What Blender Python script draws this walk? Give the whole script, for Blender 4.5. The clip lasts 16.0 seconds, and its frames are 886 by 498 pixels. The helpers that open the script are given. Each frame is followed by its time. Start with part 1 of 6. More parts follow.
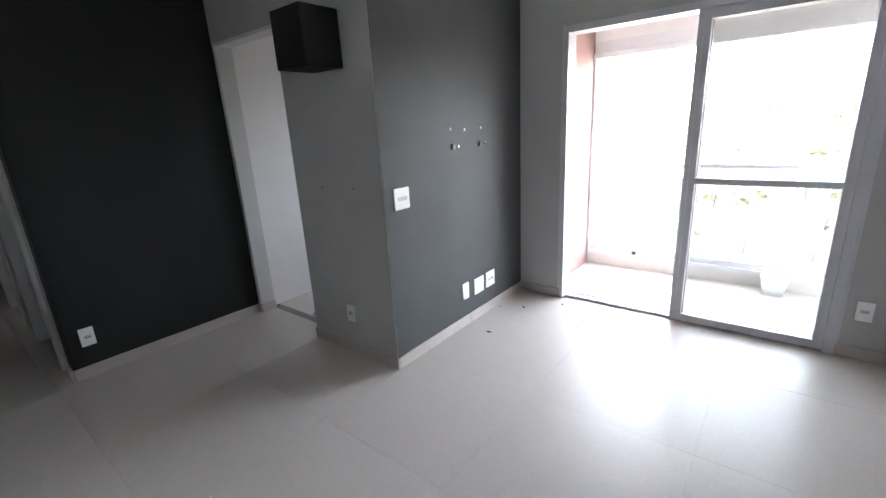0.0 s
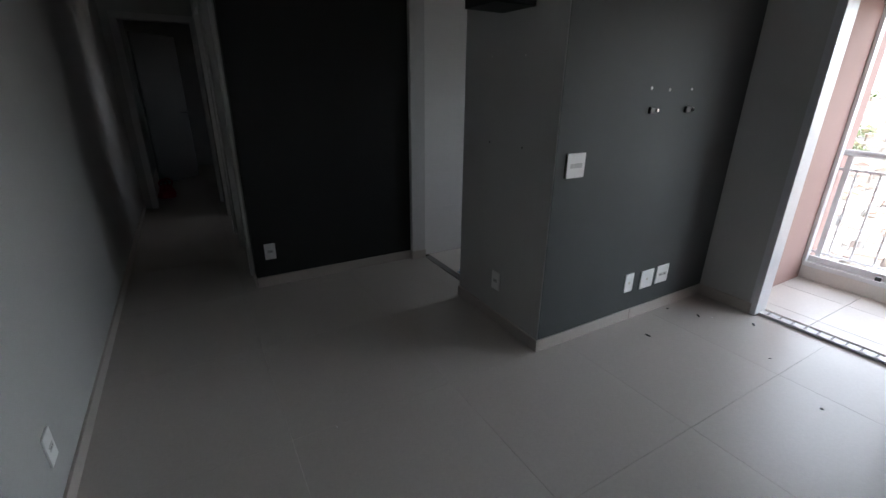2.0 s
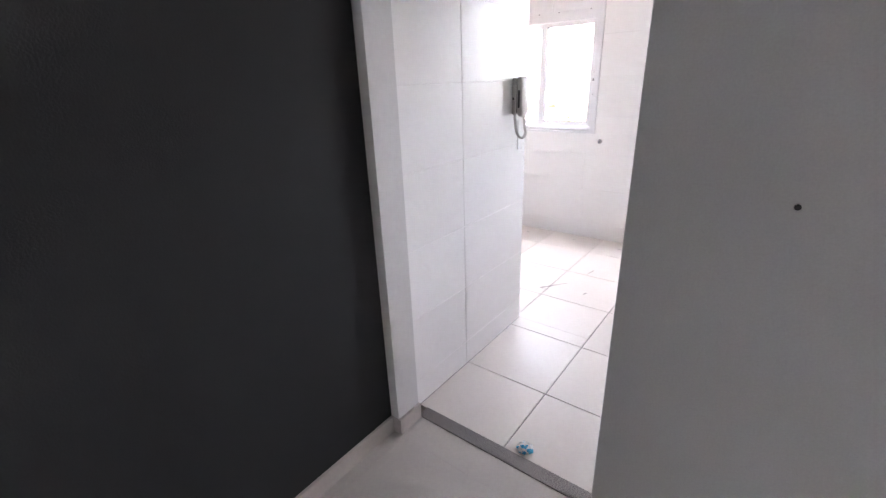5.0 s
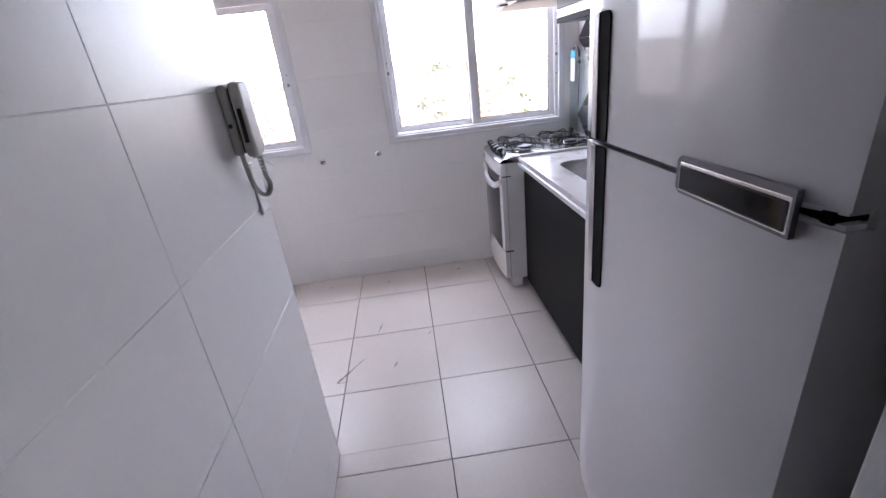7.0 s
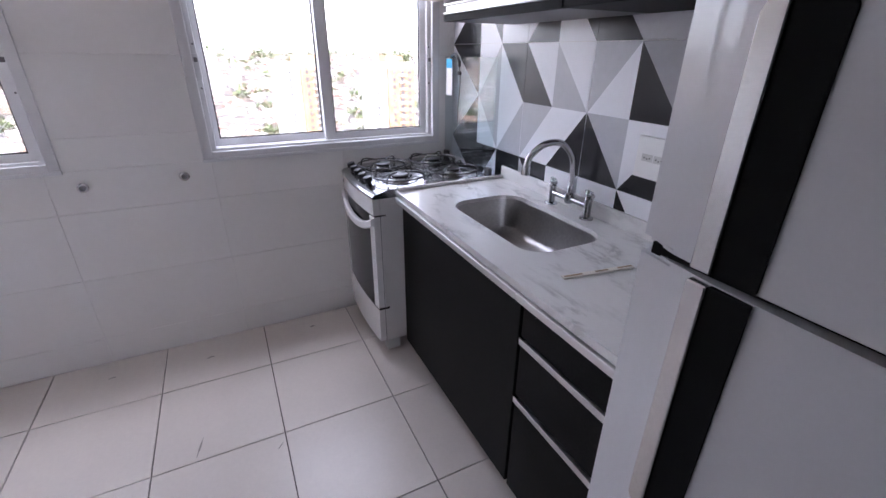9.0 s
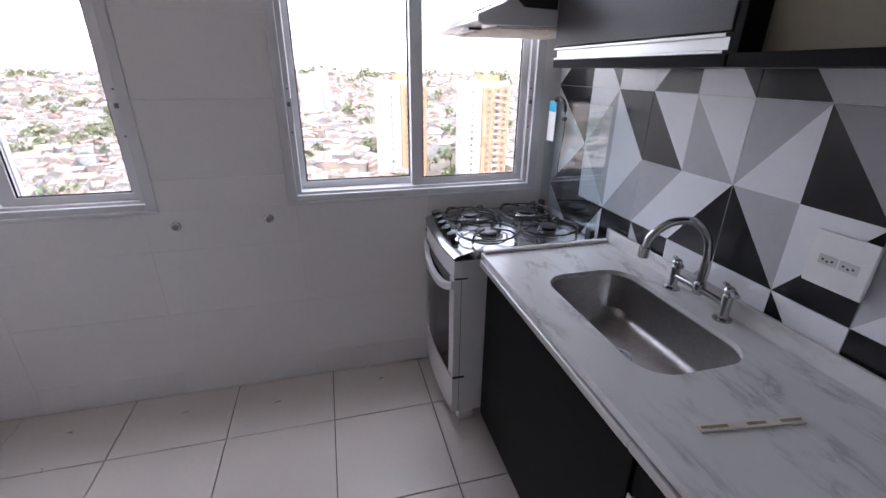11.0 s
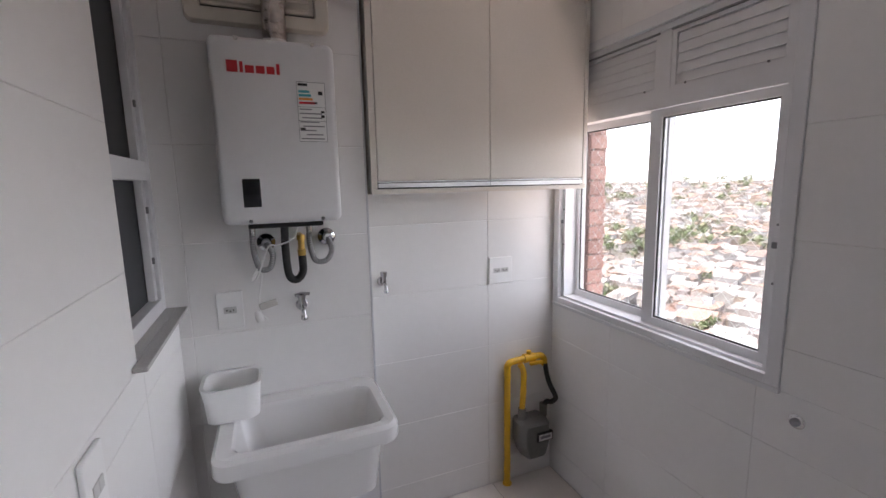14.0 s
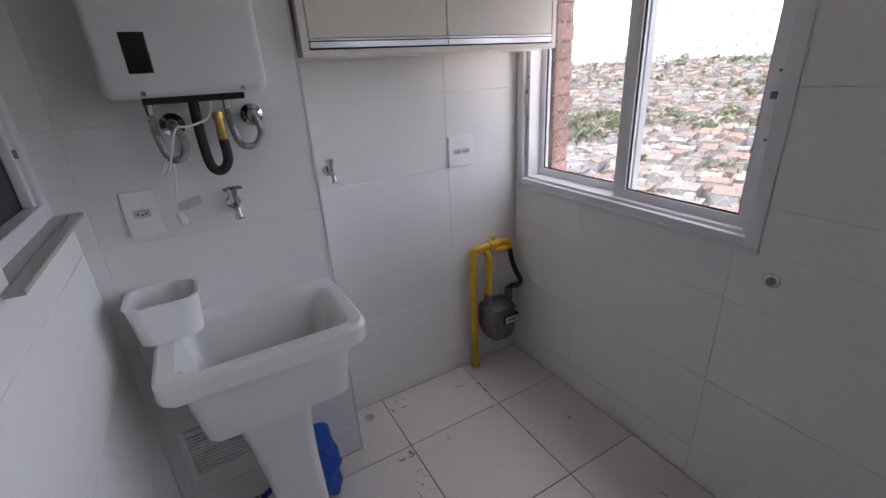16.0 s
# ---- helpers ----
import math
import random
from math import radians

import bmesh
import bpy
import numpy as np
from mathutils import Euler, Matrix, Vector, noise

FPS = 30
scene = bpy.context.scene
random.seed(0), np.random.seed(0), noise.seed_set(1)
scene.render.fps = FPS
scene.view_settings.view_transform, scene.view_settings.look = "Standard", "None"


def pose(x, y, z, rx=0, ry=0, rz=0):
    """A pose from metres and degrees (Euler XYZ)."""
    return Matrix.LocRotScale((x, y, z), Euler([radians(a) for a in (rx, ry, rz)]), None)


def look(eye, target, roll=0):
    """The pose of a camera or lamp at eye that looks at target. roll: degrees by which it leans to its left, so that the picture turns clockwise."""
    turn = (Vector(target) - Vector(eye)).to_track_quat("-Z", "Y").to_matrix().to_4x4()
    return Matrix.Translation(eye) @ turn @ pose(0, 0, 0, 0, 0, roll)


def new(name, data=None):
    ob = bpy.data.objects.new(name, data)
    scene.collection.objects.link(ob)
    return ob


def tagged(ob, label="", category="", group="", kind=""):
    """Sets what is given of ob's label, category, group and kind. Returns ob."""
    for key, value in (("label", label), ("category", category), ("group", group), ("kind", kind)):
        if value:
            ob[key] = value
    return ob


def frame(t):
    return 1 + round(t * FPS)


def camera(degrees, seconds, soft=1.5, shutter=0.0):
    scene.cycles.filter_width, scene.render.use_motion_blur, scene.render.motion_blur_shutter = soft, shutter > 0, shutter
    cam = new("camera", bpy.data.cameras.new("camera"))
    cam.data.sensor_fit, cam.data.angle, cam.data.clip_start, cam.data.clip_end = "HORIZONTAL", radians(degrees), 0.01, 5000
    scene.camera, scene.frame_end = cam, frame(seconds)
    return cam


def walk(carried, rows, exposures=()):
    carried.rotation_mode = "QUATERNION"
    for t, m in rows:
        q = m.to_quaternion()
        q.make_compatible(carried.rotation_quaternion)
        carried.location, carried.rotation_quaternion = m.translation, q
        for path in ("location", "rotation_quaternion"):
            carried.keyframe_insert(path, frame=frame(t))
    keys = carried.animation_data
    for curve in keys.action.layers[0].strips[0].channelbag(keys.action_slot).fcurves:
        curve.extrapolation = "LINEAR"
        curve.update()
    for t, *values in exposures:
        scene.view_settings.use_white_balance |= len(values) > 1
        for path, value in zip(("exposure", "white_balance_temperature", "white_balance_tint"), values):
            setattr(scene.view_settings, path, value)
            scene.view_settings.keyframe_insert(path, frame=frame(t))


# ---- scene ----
cam = camera(91.6, 16.0)
PATH = [
    (0, (3.422, -1.679, 1.465), (2.215, -0.183, 0.912), -3.1),
    (0.5, (3.465, -1.62, 1.458), (2.425, -0.011, 0.881), -3.3),
    (1, (3.453, -1.569, 1.465), (2.32, -0.04, 0.849), -2.4),
    (1.5, (3.379, -1.525, 1.466), (1.96, -0.258, 0.846), -1.5),
    (2, (3.229, -1.545, 1.428), (1.611, -0.602, 0.724), 0.7),
    (2.5, (2.944, -1.592, 1.406), (1.326, -0.669, 0.678), -1.4),
    (3, (2.592, -1.55, 1.355), (0.951, -0.712, 0.576), -3.5),
    (3.5, (2.199, -1.465, 1.365), (0.643, -0.528, 0.528), -1.5),
    (4, (1.79, -1.377, 1.356), (0.367, -0.234, 0.54), -1.4),
    (4.5, (1.431, -1.183, 1.346), (0.115, 0.077, 0.521), -3.0),
    (5, (1.065, -0.963, 1.357), (-0.087, 0.502, 0.631), -2.1),
    (5.2, (0.943, -0.902, 1.353), (-0.012, 0.673, 0.573), -3.7),
    (7.3, (0.413, -0.009, 1.351), (0.664, 1.817, 0.575), -3.8),
    (7.5, (0.423, 0.077, 1.359), (0.783, 1.892, 0.599), -1.5),
    (8, (0.43, 0.232, 1.351), (0.923, 1.977, 0.507), -0.5),
    (8.5, (0.402, 0.446, 1.366), (1.123, 2.12, 0.543), 0.9),
    (8.7, (0.41, 0.496, 1.358), (1.222, 2.117, 0.514), 0.6),
    (10.8, (0.471, 0.729, 1.475), (1.114, 2.49, 0.779), 0.9),
    (11, (0.511, 0.801, 1.458), (0.981, 2.587, 0.692), 0.5),
    (11.5, (0.535, 0.966, 1.466), (0.37, 2.776, 0.632), 0.4),
    (12, (0.483, 1.106, 1.448), (-0.185, 2.832, 0.691), -0.9),
    (12.5, (0.449, 1.253, 1.459), (-0.63, 2.779, 0.747), -2.6),
    (13, (0.454, 1.359, 1.476), (-1.102, 2.463, 0.875), -0.8),
    (13.5, (0.494, 1.391, 1.486), (-1.268, 2.186, 0.972), -1.3),
    (14, (0.525, 1.406, 1.517), (-1.307, 2.149, 1.22), -1.2),
    (14.5, (0.545, 1.401, 1.555), (-1.323, 2.107, 1.442), -1.2),
    (15, (0.538, 1.397, 1.529), (-1.312, 2.11, 1.262), -2.0),
    (15.5, (0.479, 1.406, 1.477), (-1.299, 2.122, 0.906), -2.8),
    (16, (0.346, 1.431, 1.429), (-1.276, 2.319, 0.666), -3.4),
]
walk(cam, [(t, look(eye, target, roll)) for t, eye, target, roll in PATH],
     exposures=((0.0, 5.43, 6150, 12), (0.5, 4.67, 6150, 11), (1.0, 4.12, 6150, 10), (1.5, 3.7, 6150, 9), (2.0, 3.7, 6150, 9), (2.5, 5.14, 6200, 10), (3.0, 5.62, 6280, 15), (3.5, 6.08, 6330, 17), (4.5, 6.40, 6350, 18), (5.0, 6.22, 6380, 20), (5.2, 6.2, 6400, 21), (7.3, 5.0, 6000, 24), (8.0, 4.76, 6000, 24), (8.7, 4.68, 6000, 24), (11.0, 4.17, 6100, 21), (12.5, 4.1, 6120, 19), (13.5, 4.06, 6350, 17), (14.5, 3.96, 6540, 20), (16.0, 3.64, 6230, 18)))

# ---------------------------------------------------------------- world and light
world = bpy.data.worlds.new("sky")
scene.world = world
world.use_nodes = True
wn = world.node_tree
sky = wn.nodes.new("ShaderNodeTexSky")
sky.sky_type = "NISHITA"
sky.sun_disc = False
sky.sun_elevation = radians(62)
sky.sun_rotation = radians(200)
sky.air_density, sky.dust_density, sky.ozone_density = 1.0, 1.5, 0.6
soften = wn.nodes.new("ShaderNodeHueSaturation")
soften.inputs["Saturation"].default_value = 0.25
wn.links.new(sky.outputs["Color"], soften.inputs["Color"])
wn.links.new(soften.outputs["Color"], wn.nodes["Background"].inputs["Color"])
wn.nodes["Background"].inputs["Strength"].default_value = 0.15
sun = new("sun", bpy.data.lights.new("sun", "SUN"))
sun.data.energy, sun.data.angle, sun.data.color = 0.55, radians(12), (1.0, 0.96, 0.9)
sun.matrix_world = look((0, 0, 60), (0.55, 2.2, 55))
# area lamps added outside the two kitchen windows: extra skylight above, roof bounce below
for x, w, z, aim, watts, tone_ in ((0.90, 1.10, 2.42, 0.9, 0.85, (0.98, 0.98, 1.0)), (-0.70, 0.98, 2.42, 0.9, 1.0, (0.98, 0.98, 1.0)),
                                  (0.90, 1.10, 0.42, 2.3, 0.3, (1.0, 0.86, 0.78)), (-0.70, 0.98, 0.42, 2.3, 1.8, (1.0, 0.80, 0.69))):
    lamp = new("window_fill_lamp", bpy.data.lights.new("window_fill_lamp", "AREA"))
    lamp.data.shape, lamp.data.size, lamp.data.size_y = "RECTANGLE", w, 0.5
    lamp.data.energy, lamp.data.color = watts, tone_
    lamp.matrix_world = look((x, 3.22, z), (x, 1.9, aim))

# ---------------------------------------------------------------- materials


def material(name, colour, rough=0.5, metal=0.0, grain=0.0, scale=40.0, bump=0.0, stain=0.0, stain_scale=1.5, rand=0.0, coat=0.0, spec=0.5, stretch=None, coat_rough=0.08):
    """A node material: base colour, fine grain, broad stains, bump, and a shift for each piece."""
    m = bpy.data.materials.new(name)
    m.use_nodes = True
    nt = m.node_tree
    b = nt.nodes["Principled BSDF"]
    b.inputs["Roughness"].default_value = rough
    b.inputs["Metallic"].default_value = metal
    b.inputs["Coat Weight"].default_value = coat
    b.inputs["Coat Roughness"].default_value = coat_rough
    b.inputs["Specular IOR Level"].default_value = spec
    out = None
    co = nt.nodes.new("ShaderNodeTexCoord")
    vec = co.outputs["Object"]
    if stretch:
        mp = nt.nodes.new("ShaderNodeMapping")
        mp.inputs["Scale"].default_value = stretch
        nt.links.new(vec, mp.inputs["Vector"])
        vec = mp.outputs["Vector"]
    rgb = nt.nodes.new("ShaderNodeRGB")
    rgb.outputs[0].default_value = (*colour, 1)
    out = rgb.outputs[0]

    def vary(sock, fac_out, amount):
        ramp = nt.nodes.new("ShaderNodeMapRange")
        ramp.inputs["From Min"].default_value, ramp.inputs["From Max"].default_value = 0.3, 0.7
        ramp.inputs["To Min"].default_value, ramp.inputs["To Max"].default_value = 1 - amount, 1 + amount
        nt.links.new(fac_out, ramp.inputs["Value"])
        mul = nt.nodes.new("ShaderNodeVectorMath")
        mul.operation = "SCALE"
        nt.links.new(sock, mul.inputs[0])
        nt.links.new(ramp.outputs[0], mul.inputs["Scale"])
        return mul.outputs[0]

    n1 = nt.nodes.new("ShaderNodeTexNoise")
    n1.inputs["Scale"].default_value, n1.inputs["Detail"].default_value = scale, 4
    nt.links.new(vec, n1.inputs["Vector"])
    if grain:
        out = vary(out, n1.outputs["Fac"], grain)
    if stain:
        n2 = nt.nodes.new("ShaderNodeTexNoise")
        n2.inputs["Scale"].default_value, n2.inputs["Detail"].default_value = stain_scale, 2
        nt.links.new(vec, n2.inputs["Vector"])
        out = vary(out, n2.outputs["Fac"], stain)
        rr = nt.nodes.new("ShaderNodeMapRange")
        rr.inputs["To Min"].default_value, rr.inputs["To Max"].default_value = max(0.02, rough - 0.5 * stain), rough + 0.5 * stain
        nt.links.new(n2.outputs["Fac"], rr.inputs["Value"])
        nt.links.new(rr.outputs[0], b.inputs["Roughness"])
    if rand:
        oi = nt.nodes.new("ShaderNodeObjectInfo")
        out = vary(out, oi.outputs["Random"], rand)
    nt.links.new(out, b.inputs["Base Color"])
    if bump:
        bp = nt.nodes.new("ShaderNodeBump")
        bp.inputs["Strength"].default_value, bp.inputs["Distance"].default_value = bump, 0.002
        nt.links.new(n1.outputs["Fac"], bp.inputs["Height"])
        nt.links.new(bp.outputs[0], b.inputs["Normal"])
    return m


def island_material(name, colours, rough=0.8):
    """Each loose piece of a joined mesh takes one of the colours."""
    m = bpy.data.materials.new(name)
    m.use_nodes = True
    nt = m.node_tree
    b = nt.nodes["Principled BSDF"]
    b.inputs["Roughness"].default_value = rough
    geo = nt.nodes.new("ShaderNodeNewGeometry")
    ramp = nt.nodes.new("ShaderNodeValToRGB")
    ramp.color_ramp.interpolation = "CONSTANT"
    el = ramp.color_ramp.elements
    while len(el) < len(colours):
        el.new(0.5)
    for i, c in enumerate(colours):
        el[i].position, el[i].color = i / len(colours), (*c, 1)
    nt.links.new(geo.outputs["Random Per Island"], ramp.inputs["Fac"])
    nt.links.new(ramp.outputs["Color"], b.inputs["Base Color"])
    return m


def glass_material(name, gloss, tint=(1, 1, 1)):
    m = bpy.data.materials.new(name)
    m.use_nodes = True
    nt = m.node_tree
    nt.nodes.remove(nt.nodes["Principled BSDF"])
    tr = nt.nodes.new("ShaderNodeBsdfTransparent")
    tr.inputs["Color"].default_value = (*tint, 1)
    gl = nt.nodes.new("ShaderNodeBsdfGlossy")
    gl.inputs["Roughness"].default_value = 0.02
    mx = nt.nodes.new("ShaderNodeMixShader")
    mx.inputs[0].default_value = gloss
    nt.links.new(tr.outputs[0], mx.inputs[1])
    nt.links.new(gl.outputs[0], mx.inputs[2])
    nt.links.new(mx.outputs[0], nt.nodes["Material Output"].inputs["Surface"])
    return m


GREY_PAINT = material("grey_wall_paint", (0.455, 0.458, 0.447), 0.6, grain=0.04, scale=220, bump=0.25, stain=0.05)
PALE_PAINT = material("pale_grey_wall_paint", (0.60, 0.605, 0.61), 0.6, grain=0.03, scale=220, bump=0.25, stain=0.04)
TV_PAINT = material("dark_grey_wall_paint", (0.067, 0.0735, 0.0735), 0.6, spec=0.25, grain=0.05, scale=220, bump=0.25, stain=0.10, stain_scale=2.2)
BLACK_PAINT = material("charcoal_wall_paint", (0.0195, 0.0208, 0.0212), 0.65, spec=0.28, grain=0.05, scale=220, bump=0.25, stain=0.06)
WHITE_PAINT = material("white_ceiling_paint", (0.84, 0.83, 0.81), 0.8, grain=0.02, scale=150, bump=0.15, stain=0.03)
JAMB_WHITE = material("white_door_jamb", (0.62, 0.61, 0.60), 0.45, grain=0.02, scale=60, stain=0.04)
SALMON = material("salmon_textured_render", (0.37, 0.245, 0.22), 0.85, grain=0.12, scale=160, bump=0.6, stain=0.06)
PORCELAIN = material("beige_grey_porcelain", (0.50, 0.465, 0.43), 0.33, grain=0.03, scale=90, stain=0.02, stain_scale=1.2, rand=0.008)
BASEBOARD = material("beige_porcelain_skirting", (0.47, 0.43, 0.395), 0.35, grain=0.03, scale=90, stain=0.04, rand=0.02)
GROUT = material("grey_grout", (0.47, 0.437, 0.404), 0.8, grain=0.06)
DARK_GROUT = material("dark_floor_grout", (0.12, 0.105, 0.095), 0.95, grain=0.25, scale=60, stain=0.2, stain_scale=5)
WALL_GROUT = material("pale_wall_grout", (0.79, 0.78, 0.765), 0.9, grain=0.1, stain=0.15, stain_scale=4)
WALL_TILE = material("white_glazed_wall_tile", (0.84, 0.832, 0.82), 0.28, grain=0.008, scale=30, stain=0.012, stain_scale=2, rand=0.01)
FLOOR_TILE = material("white_ceramic_floor_tile", (0.69, 0.645, 0.605), 0.3, grain=0.02, scale=70, stain=0.035, stain_scale=2.6, rand=0.015)
BALCONY_TILE = material("cream_balcony_tile", (0.70, 0.665, 0.62), 0.4, grain=0.03, scale=70, stain=0.06, rand=0.02)
GRANITE = material("speckled_grey_granite", (0.20, 0.185, 0.18), 0.3, grain=0.75, scale=260, stain=0.1)
ALU_WHITE = material("white_coated_aluminium", (0.74, 0.745, 0.76), 0.35, grain=0.01, stain=0.03, stain_scale=6)
ALU_GREY = material("grey_anodised_aluminium", (0.60, 0.605, 0.63), 0.38, metal=0.15, grain=0.03, stain=0.05)
ALU = material("brushed_aluminium", (0.70, 0.70, 0.70), 0.35, metal=0.9, grain=0.05, scale=300, stretch=(1, 1, 12))
CHROME = material("chrome", (0.47, 0.47, 0.475), 0.06, metal=1.0, stain=0.04, stain_scale=20)
CHROME_SATIN = material("satin_chrome", (0.72, 0.71, 0.70), 0.2, metal=1.0, grain=0.04, scale=200, stain=0.05, stain_scale=6)
STEEL = material("brushed_steel", (0.66, 0.655, 0.65), 0.22, metal=1.0, grain=0.06, scale=120, stain=0.06, stain_scale=8)
HOB_STEEL = material("polished_hob_steel", (0.38, 0.38, 0.385), 0.17, metal=1.0, grain=0.04, scale=120, stain=0.06, stain_scale=8)
DISPLAY_RIM = material("shadow_dark_display_rim", (0.17, 0.17, 0.18), 0.35, metal=0.3, grain=0.04, scale=200)
HOLLOW_SHADE = material("hollow_shade_black", (0.006, 0.006, 0.007), 0.75, spec=0.12, stain=0.05)
SINK_STEEL = material("satin_sink_steel", (0.40, 0.39, 0.38), 0.31, metal=1.0, grain=0.08, scale=90, stain=0.1, stain_scale=7)
BRAID = material("braided_steel_hose", (0.33, 0.33, 0.33), 0.35, metal=1.0, grain=0.3, scale=400, bump=0.4)
RUBBER = material("black_rubber", (0.015, 0.015, 0.016), 0.6, grain=0.1)
BLACK_PLASTIC = material("black_plastic", (0.012, 0.012, 0.013), 0.35, grain=0.05)
BLACK_CLOTH = material("matt_black_vinyl", (0.008, 0.008, 0.009), 0.65, grain=0.1, scale=300, bump=0.2)
BLACK_MDF = material("black_textured_laminate", (0.009, 0.009, 0.010), 0.55, spec=0.1, grain=0.3, scale=200, bump=0.3, stain=0.1)
GREY_MDF = material("grey_laminate", (0.10, 0.10, 0.107), 0.4, grain=0.08, scale=150, stain=0.05)
BEIGE_MDF = material("beige_laminate", (0.30, 0.275, 0.20), 0.5, grain=0.03, stain=0.03)
CREAM_MDF = material("cream_laminate", (0.78, 0.735, 0.665), 0.45, grain=0.015, scale=120, stain=0.025)
ENAMEL = material("white_enamel", (0.80, 0.80, 0.80), 0.18, stain=0.02, stain_scale=5, coat=0.4)
FRIDGE_WHITE = material("glossy_white_fridge_steel", (0.575, 0.575, 0.595), 0.3, grain=0.01, scale=200, stain=0.02, stain_scale=4, coat=0.7, coat_rough=0.03)
HEATER_WHITE = material("white_powder_coat", (0.71, 0.71, 0.715), 0.32, grain=0.01, stain=0.02)
PLASTIC_WHITE = material("white_plastic", (0.87, 0.87, 0.86), 0.32, stain=0.02, stain_scale=12)
PLASTIC_AGED = material("aged_white_plastic", (0.70, 0.655, 0.575), 0.45, stain=0.05, stain_scale=9)
PHONE_GREY = material("pale_grey_phone_plastic", (0.46, 0.445, 0.415), 0.42, grain=0.03, stain=0.05, stain_scale=12)
CERAMIC = material("white_sanitary_ceramic", (0.80, 0.795, 0.785), 0.10, stain=0.02, stain_scale=4, coat=0.3)
YELLOW = material("yellow_gas_paint", (0.72, 0.42, 0.02), 0.35, grain=0.08, scale=80, stain=0.1, stain_scale=10)
METER_GREY = material("grey_gas_meter", (0.15, 0.148, 0.142), 0.5, grain=0.1, scale=90, stain=0.12, stain_scale=8)
BRASS = material("brass", (0.60, 0.40, 0.12), 0.3, metal=1.0, grain=0.1)
FOIL = material("crumpled_aluminium_duct", (0.44, 0.40, 0.375), 0.27, metal=0.95, grain=0.12, scale=70, bump=0.35, stain=0.1, stain_scale=10)
DARK_GLASS = material("dark_oven_glass", (0.012, 0.012, 0.014), 0.06, stain=0.05)
RED_INK = material("red_print", (0.55, 0.02, 0.03), 0.5, grain=0.02)
GREY_INK = material("grey_print", (0.22, 0.22, 0.23), 0.6, grain=0.02)
TEAL_INK = material("teal_print", (0.05, 0.35, 0.42), 0.6, grain=0.02)
ORANGE_INK = material("orange_print", (0.70, 0.25, 0.04), 0.6, grain=0.02)
CYAN_INK = material("cyan_print", (0.05, 0.42, 0.70), 0.5, grain=0.02)
MODULE_GREY = material("pale_grey_socket_plastic", (0.58, 0.58, 0.565), 0.4, stain=0.04, stain_scale=12)
PAPER = material("white_paper", (0.80, 0.80, 0.79), 0.7, grain=0.02)
BLUE_CLOTH = material("blue_plastic_bag", (0.012, 0.075, 0.42), 0.5, grain=0.15, scale=30, bump=0.3)
RED_CLOTH = material("red_plush", (0.33, 0.02, 0.035), 0.9, grain=0.2, scale=120, bump=0.5)
WOOD = material("worn_wood", (0.30, 0.21, 0.13), 0.6, grain=0.35, scale=60, stain=0.3, stain_scale=30, stretch=(1, 8, 8))
DOOR_GREY = material("grey_painted_door", (0.20, 0.197, 0.195), 0.5, grain=0.03, stain=0.04)
SMUDGE = material("dark_scuff", (0.30, 0.28, 0.26), 0.8, grain=0.4, scale=80)
NET_WHITE = material("white_nylon_net", (0.75, 0.75, 0.74), 0.6, grain=0.03)
BRICK_RED = material("terracotta_brick", (0.33, 0.195, 0.165), 0.85, grain=0.15, scale=60, bump=0.4, rand=0.12)
MORTAR = material("pale_mortar", (0.32, 0.22, 0.19), 0.9, grain=0.1)
SILL_STONE = material("grey_stone_sill", (0.40, 0.395, 0.385), 0.35, grain=0.10, scale=180, stain=0.08)
TRI_WHITE = material("white_hex_tile_glaze", (0.85, 0.86, 0.89), 0.25, grain=0.01, stain=0.03)
TRI_LIGHT = material("light_grey_tile_glaze", (0.50, 0.505, 0.53), 0.25, grain=0.03, stain=0.03)
TRI_MID = material("mid_grey_tile_glaze", (0.33, 0.33, 0.345), 0.25, grain=0.03, stain=0.03)
TRI_DARK = material("dark_grey_tile_glaze", (0.05, 0.049, 0.052), 0.25, grain=0.05, stain=0.05)
TRI_BLACK = material("black_tile_glaze", (0.012, 0.012, 0.014), 0.22, grain=0.05, stain=0.05)
# Grey tint dims the outdoors behind the kitchen panes, standing in for exposure.
GLASS = glass_material("dimming_window_glass", 0.05, (0.68, 0.69, 0.69))
DOOR_GLASS = glass_material("clear_door_glass", 0.04, (0.88, 0.89, 0.885))
LID_GLASS = glass_material("stove_lid_glass", 0.16, (0.90, 0.945, 0.955))
DARK_PANE = material("dark_tinted_pane", (0.016, 0.018, 0.02), 0.35, stain=0.05, spec=0.25)

# veined marble for the worktop
MARBLE = material("grey_veined_marble", (0.70, 0.69, 0.675), 0.22, grain=0.03, scale=50)
nt = MARBLE.node_tree
tc = nt.nodes.new("ShaderNodeTexCoord")
mp = nt.nodes.new("ShaderNodeMapping")
mp.inputs["Rotation"].default_value = (0, 0, radians(28))
mp.inputs["Scale"].default_value = (4.6, 1.5, 3.0)
nt.links.new(tc.outputs["Object"], mp.inputs["Vector"])
nz = nt.nodes.new("ShaderNodeTexNoise")
nz.inputs["Scale"].default_value, nz.inputs["Detail"].default_value, nz.inputs["Distortion"].default_value = 2.4, 10, 0.5
nz.inputs["Roughness"].default_value = 0.62
nt.links.new(mp.outputs[0], nz.inputs["Vector"])
cloud = nt.nodes.new("ShaderNodeTexNoise")
cloud.inputs["Scale"].default_value, cloud.inputs["Detail"].default_value = 3.3, 6
nt.links.new(mp.outputs[0], cloud.inputs["Vector"])
rp = nt.nodes.new("ShaderNodeValToRGB")
el = rp.color_ramp.elements
el[0].position, el[0].color = 0.455, (0, 0, 0, 1)
